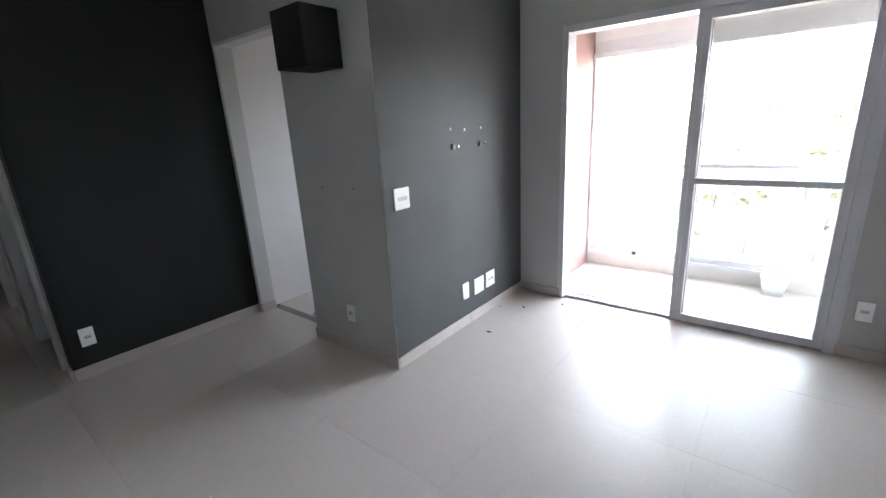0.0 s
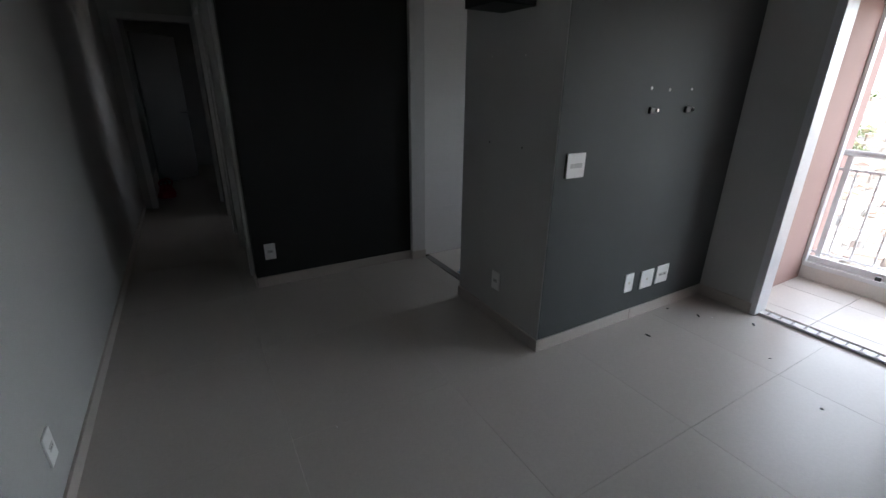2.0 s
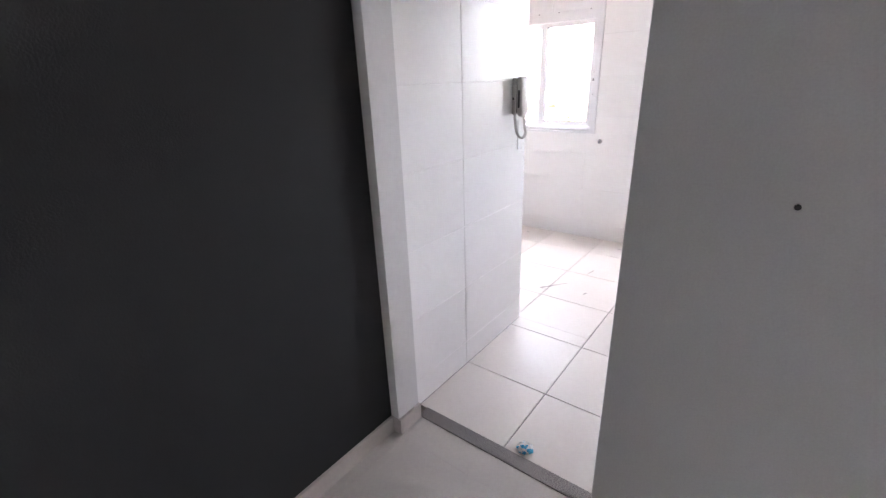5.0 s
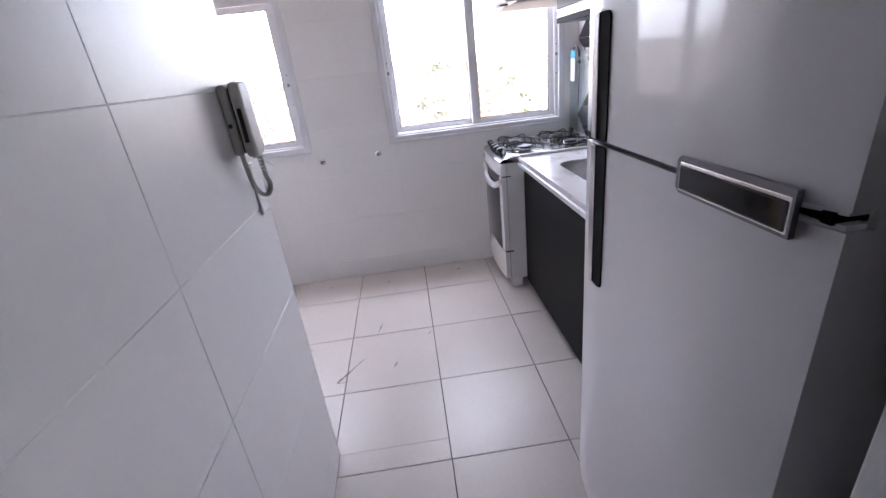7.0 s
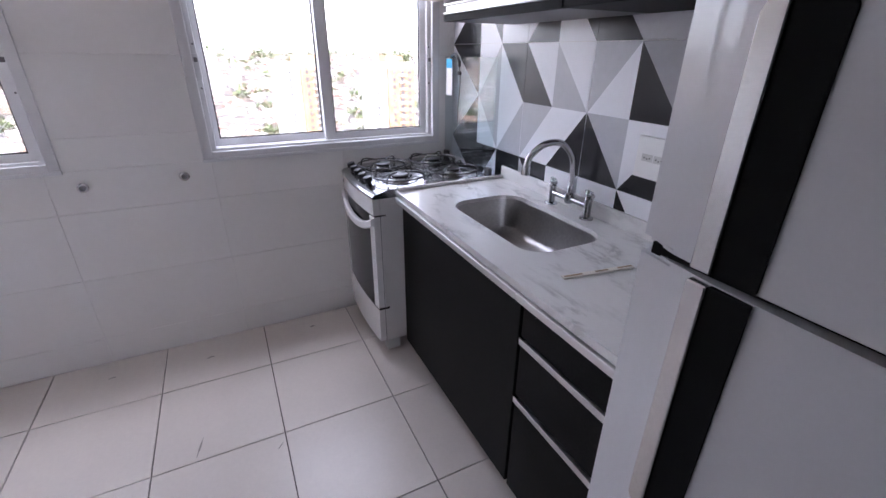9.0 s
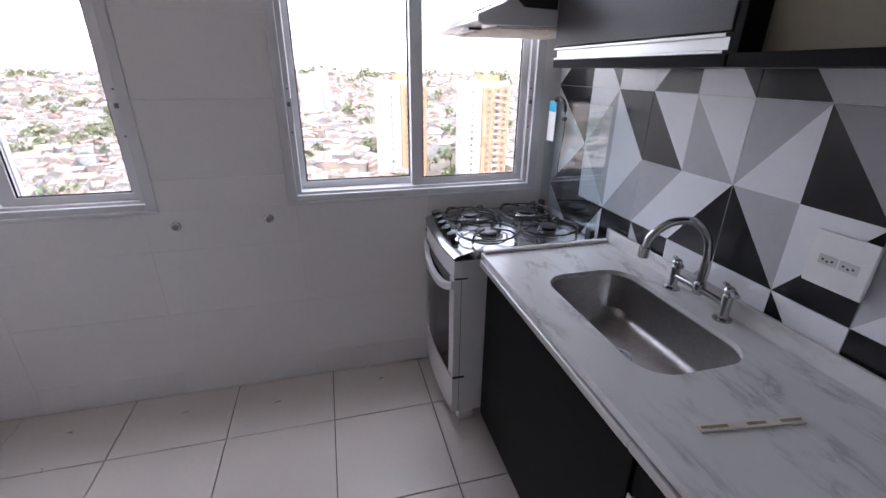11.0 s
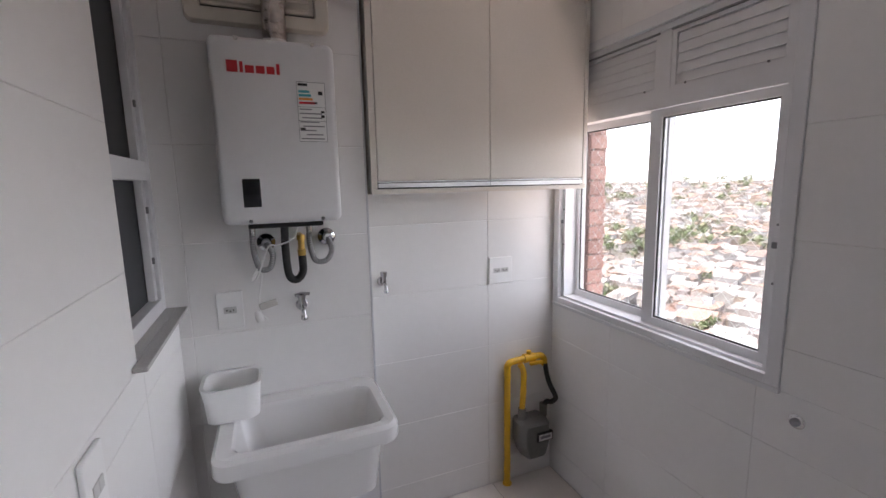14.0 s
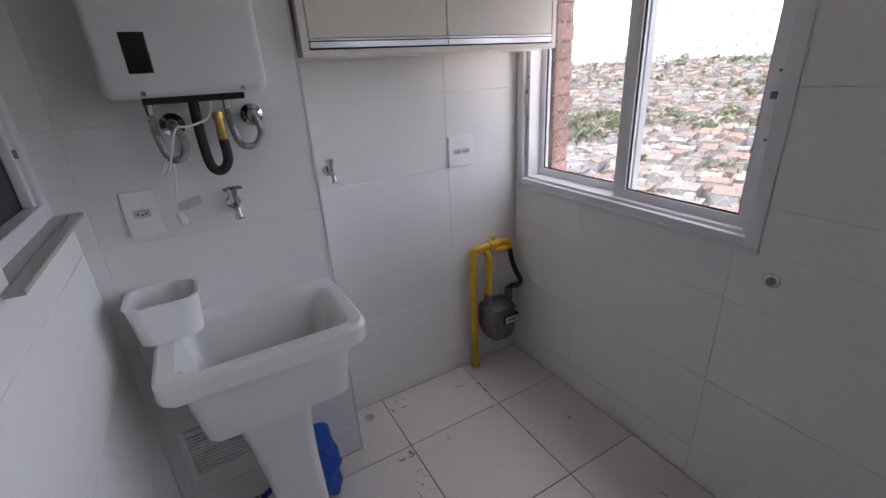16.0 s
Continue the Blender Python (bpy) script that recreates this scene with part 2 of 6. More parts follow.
el[1].position, el[1].color = 0.60, (0, 0, 0, 1)
mid = el.new(0.512)
mid.color = (1, 1, 1, 1)
shoulder = el.new(0.545)
shoulder.color = (0.28, 0.28, 0.28, 1)
nt.links.new(nz.outputs["Fac"], rp.inputs["Fac"])
patchy = nt.nodes.new("ShaderNodeMapRange")
patchy.inputs["From Min"].default_value, patchy.inputs["From Max"].default_value = 0.46, 0.66
patchy.inputs["To Max"].default_value = 0.7
nt.links.new(cloud.outputs["Fac"], patchy.inputs["Value"])
both = nt.nodes.new("ShaderNodeMath")
both.operation = "MULTIPLY"
nt.links.new(rp.outputs["Color"], both.inputs[0])
nt.links.new(patchy.outputs[0], both.inputs[1])
tone = nt.nodes.new("ShaderNodeMix")
tone.data_type = "RGBA"
tone.inputs["A"].default_value, tone.inputs["B"].default_value = (0.77, 0.765, 0.75, 1), (0.70, 0.693, 0.68, 1)
nt.links.new(cloud.outputs["Fac"], tone.inputs["Factor"])
veined = nt.nodes.new("ShaderNodeMix")
veined.data_type = "RGBA"
veined.inputs["B"].default_value = (0.36, 0.355, 0.35, 1)
nt.links.new(both.outputs[0], veined.inputs["Factor"])
nt.links.new(tone.outputs["Result"], veined.inputs["A"])
nt.links.new(veined.outputs["Result"], nt.nodes["Principled BSDF"].inputs["Base Color"])

# ---------------------------------------------------------------- builders


def shift_of(ob):
    v = Vector((0, 0, 0))
    while ob:
        v += ob.matrix_basis.translation
        ob = ob.parent
    return v


def mesh_of(name, bm, mats, smooth=False):
    me = bpy.data.meshes.new(name)
    bmesh.ops.recalc_face_normals(bm, faces=bm.faces)
    if smooth:
        for f in bm.faces:
            f.smooth = True
        for e in bm.edges:
            if len(e.link_faces) == 2 and e.calc_face_angle(0) > radians(38):
                e.smooth = False
    bm.to_mesh(me)
    bm.free()
    for m in (mats if isinstance(mats, (list, tuple)) else [mats]):
        me.materials.append(m)
    return me


def part(name, bm, mat, parent=None, label="", smooth=False):
    """Links a bmesh, given in world metres, as one mesh object under its thing."""
    if parent is not None:
        bmesh.ops.translate(bm, verts=bm.verts, vec=-shift_of(parent))
    ob = new(name, mesh_of(name, bm, mat, smooth))
    ob.parent = parent
    return tagged(ob, label)


def thing(name, at, label, category, group=""):
    ob = new(name)
    ob.empty_display_size = 0.1
    ob.location = at
    return tagged(ob, label, category, group)


def setting(name, bm, mat, label="", smooth=False):
    return tagged(part(name, bm, mat, None, label, smooth), kind="structure", category=name.split("_")[0])


def setting_root(name, at, label=""):
    ob = new(name)
    ob.location = at
    return tagged(ob, label, name.split("_")[0], kind="structure")


def box(x0, x1, y0, y1, z0, z1, bm=None, r=0.0, seg=2):
    bm = bm if bm is not None else bmesh.new()
    made = bmesh.ops.create_cube(bm, size=1.0)["verts"]
    for v in made:
        v.co = Vector((x0 + (v.co.x + 0.5) * (x1 - x0), y0 + (v.co.y + 0.5) * (y1 - y0), z0 + (v.co.z + 0.5) * (z1 - z0)))
    if r:
        edges = list({e for v in made for e in v.link_edges})
        bmesh.ops.bevel(bm, geom=edges, offset=r, segments=seg, profile=0.5, affect="EDGES")
    return bm


def rod(a, b, r, bm=None, n=12, r2=None):
    bm = bm if bm is not None else bmesh.new()
    a, b = Vector(a), Vector(b)
    d = b - a
    m = Matrix.Translation((a + b) / 2) @ d.to_track_quat("Z", "Y").to_matrix().to_4x4()
    bmesh.ops.create_cone(bm, cap_ends=True, segments=n, radius1=r, radius2=r if r2 is None else r2, depth=d.length, matrix=m)
    return bm


def curve_points(pts, steps=8):
    """Points along a smooth line through pts."""
    p = [Vector(q) for q in pts]
    p = [2 * p[0] - p[1]] + p + [2 * p[-1] - p[-2]]
    res = []
    for i in range(1, len(p) - 2):
        for k in range(steps):
            t = k / steps
            a, b, c, d = p[i - 1], p[i], p[i + 1], p[i + 2]
            res.append(0.5 * ((2 * b) + (c - a) * t + (2 * a - 5 * b + 4 * c - d) * t * t + (3 * b - a - 3 * c + d) * t ** 3))
    res.append(p[-2])
    return res


def tube(pts, r, bm=None, n=10, steps=8, ridge=0.0, every=2):
    """A round tube along a smooth line; ridge makes it corrugated."""
    bm = bm if bm is not None else bmesh.new()
    line = curve_points(pts, steps) if steps > 1 else [Vector(q) for q in pts]
    up = None
    rings = []
    for i, c in enumerate(line):
        t = (line[min(i + 1, len(line) - 1)] - line[max(i - 1, 0)]).normalized()
        if up is None:
            up = t.orthogonal().normalized()
        up = (up - t * up.dot(t)).normalized()
        side = t.cross(up)
        rad = r * (1 + (ridge if i % every == 0 else 0))
        rings.append([bm.verts.new(c + rad * (math.cos(a) * up + math.sin(a) * side)) for a in (2 * math.pi * k / n for k in range(n))])
    for a, b in zip(rings, rings[1:]):
        for k in range(n):
            bm.faces.new((a[k], a[(k + 1) % n], b[(k + 1) % n], b[k]))
    bm.faces.new(rings[0][::-1])
    bm.faces.new(rings[-1])
    return bm


def loft(loops, bm=None, cap=True):
    """Skins closed loops of equal length one after another."""
    bm = bm if bm is not None else bmesh.new()
    rings = [[bm.verts.new(p) for p in loop] for loop in loops]
    for a, b in zip(rings, rings[1:]):
        for k in range(len(a)):
            bm.faces.new((a[k], a[(k + 1) % len(a)], b[(k + 1) % len(a)], b[k]))
    if cap:
        bm.faces.new(rings[0][::-1])
        bm.faces.new(rings[-1])
    return bm


def round_rect(x0, x1, y0, y1, z, r, n=5):
    """A level rounded rectangle as a loop of points."""
    res = []
    for cx, cy, a0 in ((x1 - r, y1 - r, 0), (x0 + r, y1 - r, 90), (x0 + r, y0 + r, 180), (x1 - r, y0 + r, 270)):
        for k in range(n + 1):
            a = radians(a0 + 90 * k / n)
            res.append(Vector((cx + r * math.cos(a), cy + r * math.sin(a), z)))
    return res


def lathe(centre, axis, profile, n=24, bm=None):
    """Turns a profile of (distance along axis, radius) about the axis."""
    bm = bm if bm is not None else bmesh.new()
    q = Vector(axis).to_track_quat("Z", "Y")
    rings = [[bm.verts.new(Vector(centre) + q @ Vector((r * math.cos(2 * math.pi * k / n), r * math.sin(2 * math.pi * k / n), h))) for k in range(n)] for h, r in profile]
    for a, b in zip(rings, rings[1:]):
        for k in range(n):
            bm.faces.new((a[k], a[(k + 1) % n], b[(k + 1) % n], b[k]))
    bm.faces.new(rings[0][::-1])
    bm.faces.new(rings[-1])
    return bm


TILE_MESHES = {}


def cut(rect, hole):
    """What is left of a rectangle (u0, u1, v0, v1) beside a hole."""
    u0, u1, v0, v1 = rect
    a0, a1, b0, b1 = hole
    if a0 >= u1 or a1 <= u0 or b0 >= v1 or b1 <= v0:
        return [rect]
    res = []
    if b0 > v0:
        res.append((u0, u1, v0, b0))
    if b1 < v1:
        res.append((u0, u1, b1, v1))
    lo, hi = max(v0, b0), min(v1, b1)
    if a0 > u0:
        res.append((u0, a0, lo, hi))
    if a1 < u1:
        res.append((a1, u1, lo, hi))
    return res


def piece_mesh(name, rects, thick, mat, chamfer=0.0012):
    """One tile: its rectangles in (u, v), raised by thick along w, with a chamfered edge. Shared between alike pieces."""
    key = (name, mat.name, thick, tuple(tuple(round(c, 4) for c in r) for r in rects))
    if key not in TILE_MESHES:
        vs, fs = [], []
        for u0, u1, v0, v1 in rects:
            k = len(vs)
            c = min(chamfer, (u1 - u0) / 3, (v1 - v0) / 3)
            vs += [(u0, v0, 0), (u1, v0, 0), (u1, v1, 0), (u0, v1, 0)]
            vs += [(u0, v0, thick - c), (u1, v0, thick - c), (u1, v1, thick - c), (u0, v1, thick - c)]
            vs += [(u0 + c, v0 + c, thick), (u1 - c, v0 + c, thick), (u1 - c, v1 - c, thick), (u0 + c, v1 - c, thick)]
            for s in (0, 4):
                for i in range(4):
                    j = (i + 1) % 4
                    fs.append((k + s + i, k + s + j, k + s + 4 + j, k + s + 4 + i))
            fs.append((k + 8, k + 9, k + 10, k + 11))
        me = bpy.data.meshes.new(name)
        me.from_pydata(vs, [], fs)
        me.materials.append(mat)
        TILE_MESHES[key] = me
    return TILE_MESHES[key]


def lay_tiles(name, parent, m, us, vs, mat, gap=0.0025, thick=0.006, holes=(), wobble=0.0, chamfer=0.0012):
    """Lays a grid of tiles, each an object of its own, on the plane m (u, v, outward)."""
    rng = random.Random(len(us) * 7 + len(vs))
    shift = Matrix.Translation(-shift_of(parent))
    for u0, u1 in zip(us, us[1:]):
        for v0, v1 in zip(vs, vs[1:]):
            rects = [(u0 + gap / 2, u1 - gap / 2, v0 + gap / 2, v1 - gap / 2)]
            for h in holes:
                rects = [q for r in rects for q in cut(r, h)]
            rects = [r for r in rects if r[1] - r[0] > 0.004 and r[3] - r[2] > 0.004]
            if not rects:
                continue
            local = [(a - u0, b - u0, c - v0, d - v0) for a, b, c, d in rects]
            ob = new(name, piece_mesh(name, local, thick, mat, chamfer))
            ob.parent = parent
            ob.matrix_basis = shift @ m @ Matrix.Translation((u0, v0, rng.uniform(-wobble, wobble)))


def plane(origin, u, v):
    """A frame whose axes are u, v and their normal."""
    u, v = Vector(u), Vector(v)
    w = u.cross(v)
    return Matrix(((u.x, v.x, w.x, origin[0]), (u.y, v.y, w.y, origin[1]), (u.z, v.z, w.z, origin[2]), (0, 0, 0, 1)))


def steps_from(start, pitch, lo, hi):
    """Grid lines of a pitch through start, clipped to lo and hi."""
    res = [lo]
    k = math.ceil((lo - start) / pitch + 1e-6)
    while start + k * pitch < hi - 1e-4:
        if start + k * pitch - res[-1] > 0.006:
            res.append(start + k * pitch)
        k += 1
    return res + [hi]


CEIL_L, CEIL_K = 2.50, 2.29

# ---------------------------------------------------------------- structure
bm = bmesh.new()
box(-6.2, 4.2, -2.4, 0.135, -0.2, -0.006, bm)
box(1.57, 4.2, 0.135, 1.66, -0.2, -0.006, bm)
floor_living = setting("floor_living", bm, GROUT, "beige-grey porcelain floor with fine joints")
bm = bmesh.new()
box(-1.4, 1.575, 0.188, 2.723, -0.2, -0.006, bm)
floor_kitchen = setting("floor_kitchen", bm, DARK_GROUT, "white ceramic tile floor with dark joints")
bm = bmesh.new()
box(1.57, 4.6, 1.78, 2.66, -0.2, -0.016, bm)
floor_balcony = setting("floor_balcony", bm, WALL_GROUT, "cream tiled balcony floor")
setting("threshold_kitchen", box(0.04, 0.824, 0.128, 0.188, -0.05, 0.004, r=0.002), GRANITE, "speckled grey granite threshold")

wall_south = setting("wall_south", box(-6.2, 4.2, -2.30, -2.13, -0.2, CEIL_L), GREY_PAINT, "grey painted wall")
wall_east = setting("wall_east", box(4.04, 4.2, -2.13, 1.60, -0.2, CEIL_L), PALE_PAINT, "pale grey painted wall")
wall_dark = setting("wall_dark", box(-0.12, 0.0, -1.265, 0.03, 0, CEIL_L), BLACK_PAINT, "charcoal painted wall")
wall_pier = setting("wall_pier", box(0.824, 1.6575, 0.0, 0.12, 0, CEIL_L, r=0.003), GREY_PAINT, "grey painted wall pier")
setting("wall_door_head", box(0.0, 0.824, 0.0, 0.12, 2.117, CEIL_L), GREY_PAINT, "grey painted wall above the kitchen opening")
bm = box(1.585, 1.66, 0.1205, 1.5995, 0, CEIL_L)
box(1.658, 1.66, 0.004, 0.1205, 0, CEIL_L, bm)
wall_tv = setting("wall_tv", bm, TV_PAINT, "dark grey painted television wall with scuffs")
bm = bmesh.new()
box(1.585, 2.03, 1.60, 1.76, -0.2, CEIL_L, bm)
box(3.78, 4.2, 1.60, 1.76, -0.2, CEIL_L, bm)
box(2.03, 3.78, 1.60, 1.76, 2.10, CEIL_L, bm)
wall_north = setting("wall_north", bm, GREY_PAINT, "grey painted wall around the balcony door")

# white lining of the kitchen opening
bm = bmesh.new()
box(0.0, 0.042, 0.004, 0.128, 0.07, 2.117, bm, r=0.002)
box(0.042, 0.822, 0.004, 0.118, 2.095, 2.116, bm)
setting("door_jamb", bm, JAMB_WHITE, "white painted lining of a doorless opening")

# kitchen walls
wall_k_west = setting("wall_kitchen_side", box(-0.12, -0.003, 0.03, 1.117, 0, CEIL_K), WALL_GROUT, "white tiled kitchen wall")
bm = bmesh.new()
box(-0.557, -0.12, 1.0, 1.117, 0, CEIL_K, bm)
box(-1.4, -0.557, 1.0, 1.117, 0, 1.13, bm)
box(-1.4, -0.557, 1.0, 1.117, 2.16, CEIL_K, bm)
wall_l_south = setting("wall_laundry_south", bm, WALL_GROUT, "white tiled laundry wall with a window recess")
wall_shaft = setting("wall_shaft", box(-1.4, -1.023, 1.02, 1.738, 0, CEIL_K), WALL_GROUT, "white tiled boxed-out wall")
wall_l_west = setting("wall_laundry_west", box(-1.5, -1.248, 1.738, 2.723, -0.2, CEIL_L), WALL_GROUT, "white tiled laundry wall")
bm = bmesh.new()
W_LO, W_HI = 0.915, 2.08
box(-1.5, -1.225, 2.723, 2.90, -0.2, CEIL_L, bm)
box(-1.225, -0.195, 2.723, 2.90, -0.2, W_LO, bm)
box(-1.225, -0.195, 2.723, 2.90, W_HI, CEIL_L, bm)
box(-0.195, 0.328, 2.723, 2.90, -0.2, CEIL_L, bm)
box(0.328, 1.47, 2.723, 2.90, -0.2, W_LO, bm)
box(0.328, 1.47, 2.723, 2.90, W_HI, CEIL_L, bm)
box(1.47, 1.585, 2.723, 2.90, -0.2, CEIL_L, bm)
wall_k_north = setting("wall_kitchen_north", bm, WALL_GROUT, "white tiled wall with two windows")
wall_k_east = setting("wall_kitchen_east", box(1.575, 1.585, 0.12, 2.723, 0.0, CEIL_K), WALL_GROUT, "kitchen wall behind the worktop")

# corridor and the rooms behind it
bm = bmesh.new()
for a, b in ((-0.30, -0.12), (-1.48, -1.02), (-2.94, -2.22)):
    box(a, b, -1.265, -1.145, 0, CEIL_L, bm)
for a, b in ((-1.02, -0.30), (-2.22, -1.48)):
    box(a, b, -1.265, -1.145, 2.1, CEIL_L, bm)
setting("wall_corridor_north", bm, GREY_PAINT, "grey painted corridor wall with doorways")
bm = bmesh.new()
box(-3.06, -2.94, -2.13, -2.02, 0, CEIL_L, bm)
box(-3.06, -2.94, -1.27, -1.02, 0, CEIL_L, bm)
box(-3.06, -2.94, -2.02, -1.27, 2.1, CEIL_L, bm)
setting("wall_corridor_end", bm, GREY_PAINT, "grey painted wall with an open doorway")
bm = bmesh.new()
box(-6.2, -6.05, -2.13, 1.0, -0.2, CEIL_L, bm)
box(-6.05, -3.06, 0.9, 1.0, -0.2, 1.0, bm)
box(-6.05, -3.06, 0.9, 1.0, 2.1, CEIL_L, bm)
box(-6.05, -4.62, 0.9, 1.0, 1.0, 2.1, bm)
box(-4.54, -3.06, 0.9, 1.0, 1.0, 2.1, bm)
setting("wall_bedroom", bm, GREY_PAINT, "grey painted bedroom walls with a window opening")
# Unseen side room: its window lights the corridor, dark walls hold back the bounce.
bm = bmesh.new()
box(-3.06, -2.94, -1.02, 1.0, 0, CEIL_L, bm)
box(-1.42, -1.30, -1.145, 1.0, 0, CEIL_L, bm)
box(-2.94, -1.42, 0.9, 1.0, -0.2, 1.55, bm)
box(-2.94, -2.16, 0.9, 1.0, 1.55, 2.0, bm)
box(-1.56, -1.42, 0.9, 1.0, 1.55, 2.0, bm)
box(-2.94, -1.42, 0.9, 1.0, 2.0, CEIL_L, bm)
setting("wall_side_room", bm, DOOR_GREY, "unseen side room with a window opening, walls darkened to limit bounced light")
setting("ceiling_living", box(-6.2, 4.2, -2.3, 1.76, CEIL_L, CEIL_L + 0.12), WHITE_PAINT, "white ceiling")
setting("ceiling_kitchen", box(-1.4, 1.57, 0.12, 2.723, CEIL_K, CEIL_K + 0.12), WHITE_PAINT, "white lowered ceiling")
setting("ceiling_balcony", box(1.57, 4.6, 1.76, 2.9, 2.24, 2.36), WHITE_PAINT, "cream balcony ceiling")

# skirting in lengths
skirting = setting_root("baseboard", (0, 0, 0), "beige porcelain skirting along the grey walls")


def skirt(x0, x1, y0, y1, h=0.075):
    part("skirting_length", box(x0, x1, y0, y1, 0.0, h, r=0.0015, seg=1), BASEBOARD, skirting)


skirt(0.001, 0.014, -1.265, 0.0)
skirt(0.001, 0.056, 0.0005, 0.013)
skirt(0.043, 0.056, 0.013, 0.128)
skirt(0.824, 1.672, -0.013, -0.0005)
skirt(1.6605, 1.672, 0.0, 0.79)
skirt(1.6605, 1.672, 0.793, 1.587)
skirt(1.6605, 2.025, 1.587, 1.5995)
skirt(3.79, 4.028, 1.587, 1.5995)
skirt(4.028, 4.0395, -2.13, 1.587)
skirt(0.02, 4.028, -2.1295, -2.117)
skirt(-2.94, 0.018, -2.1295, -2.117)
skirt(-0.12, 0.0, -1.278, -1.266)

# corridor casings
for i, (a, b) in enumerate(((-1.02, -0.30), (-2.22, -1.48))):
    frame_root = setting_root(f"door_{i + 1}", ((a + b) / 2, -1.27, 0), "pale door frame in the corridor")
    bm = bmesh.new()
    box(a - 0.05, a + 0.03, -1.285, -1.13, 0, 2.07, bm, r=0.003)
    box(b - 0.03, b + 0.05, -1.285, -1.13, 0, 2.07, bm, r=0.003)
    box(a - 0.05, b + 0.05, -1.285, -1.13, 2.07, 2.15, bm, r=0.003)
    part("door_frame", bm, JAMB_WHITE, frame_root)
    if i == 0:
        leaf = part("door_leaf", box(a + 0.032, b - 0.032, -1.20, -1.165, 0.01, 2.068, r=0.003), DOOR_GREY, frame_root, "closed grey door leaf")
        bm = rod((-0.40, -1.20, 1.02), (-0.40, -1.245, 1.02), 0.012)
        rod((-0.40, -1.245, 1.02), (-0.51, -1.245, 1.02), 0.009, bm)
        part("door_handle", bm, CHROME, leaf)
end_frame = setting_root("door_3", (-3.0, -1.65, 0), "pale frame of the open bedroom doorway")
bm = bmesh.new()
box(-3.075, -2.925, -2.05, -1.985, 0, 2.07, bm, r=0.003)
box(-3.075, -2.925, -1.305, -1.24, 0, 2.07, bm, r=0.003)
box(-3.075, -2.925, -2.05, -1.24, 2.07, 2.14, bm, r=0.003)
part("door_frame", bm, JAMB_WHITE, end_frame)
bedroom_leaf = thing("bedroom_door", (-4.45, -2.0, 0), "grey door leaf standing open in the bedroom", "door")
swing = Matrix.Translation((-4.45, -2.0, 0)) @ Matrix.Rotation(radians(134), 4, "Z")
bm = box(0, 0.72, -0.018, 0.018, 0.01, 2.08, r=0.003)
bmesh.ops.transform(bm, matrix=swing, verts=bm.verts)
leaf = part("door_leaf", bm, DOOR_GREY, bedroom_leaf)
bm = rod((0.65, -0.018, 1.02), (0.65, -0.06, 1.02), 0.012)
rod((0.65, -0.06, 1.02), (0.54, -0.06, 1.02), 0.009, bm)
bmesh.ops.transform(bm, matrix=swing, verts=bm.verts)
part("door_handle", bm, CHROME, leaf)

# slumped red bag on the bedroom floor
red_bag = thing("cloth_bag", (-3.5, -1.90, 0), "slumped red cloth bag on the bedroom floor", "bag")
bm = loft([[Vector((-3.5 + rx * math.cos(a), -1.90 + ry * math.sin(a), z)) for a in (2 * math.pi * k / 22 for k in range(22))] for z, rx, ry in ((0.002, 0.085, 0.10), (0.04, 0.095, 0.11), (0.09, 0.08, 0.09), (0.13, 0.055, 0.07), (0.165, 0.045, 0.06), (0.18, 0.025, 0.04))])
bmesh.ops.subdivide_edges(bm, edges=bm.edges[:], cuts=1, use_grid_fill=True)
for v in bm.verts:
    v.co += (0.028 * noise.noise_vector(v.co * 14) + 0.012 * noise.noise_vector(v.co * 34)) * min(1.0, v.co.z * 12)
part("sack", bm, RED_CLOTH, red_bag, smooth=True)
for y0, y1, lean in ((-1.955, -1.885, 0.03), (-1.915, -1.835, -0.02)):
    part("strap", tube([(-3.5, y0, 0.15), (-3.5 + lean, y0 - 0.01, 0.20), (-3.5 + lean, (y0 + y1) / 2, 0.25), (-3.5 + lean, y1 + 0.015, 0.21), (-3.5, y1, 0.15)], 0.011, n=8, steps=5), RED_CLOTH, red_bag, smooth=True)

# ---------------------------------------------------------------- balcony and its door
sliding = setting_root("door_4", (2.9, 1.64, 0), "grey aluminium sliding balcony door pushed half open")
bm = bmesh.new()
box(2.03, 2.06, 1.585, 1.73, 0, 2.10, bm, r=0.002)
box(3.735, 3.785, 1.585, 1.73, 0, 2.10, bm, r=0.002)
box(2.06, 3.735, 1.585, 1.73, 2.055, 2.10, bm, r=0.002)
box(2.012, 2.03, 1.592, 1.60, 0, 2.115, bm)
box(3.785, 3.80, 1.592, 1.60, 0, 2.115, bm)
part("door_frame", bm, ALU_GREY, sliding, "pale grey aluminium outer frame")
bm = bmesh.new()
box(2.06, 3.735, 1.64, 1.70, 0.0, 0.012, bm)
for x in range(11):
    box(2.10 + 0.07 * x, 2.118 + 0.07 * x, 1.645, 1.695, 0.0125, 0.016, bm)
part("sill_track", bm, [ALU_WHITE], sliding, "slotted white floor track")
bm = bmesh.new()
for x in range(11):
    box(2.104 + 0.07 * x, 2.114 + 0.07 * x, 1.648, 1.692, 0.0165, 0.018, bm)
part("track_slot", bm, GREY_INK, sliding)
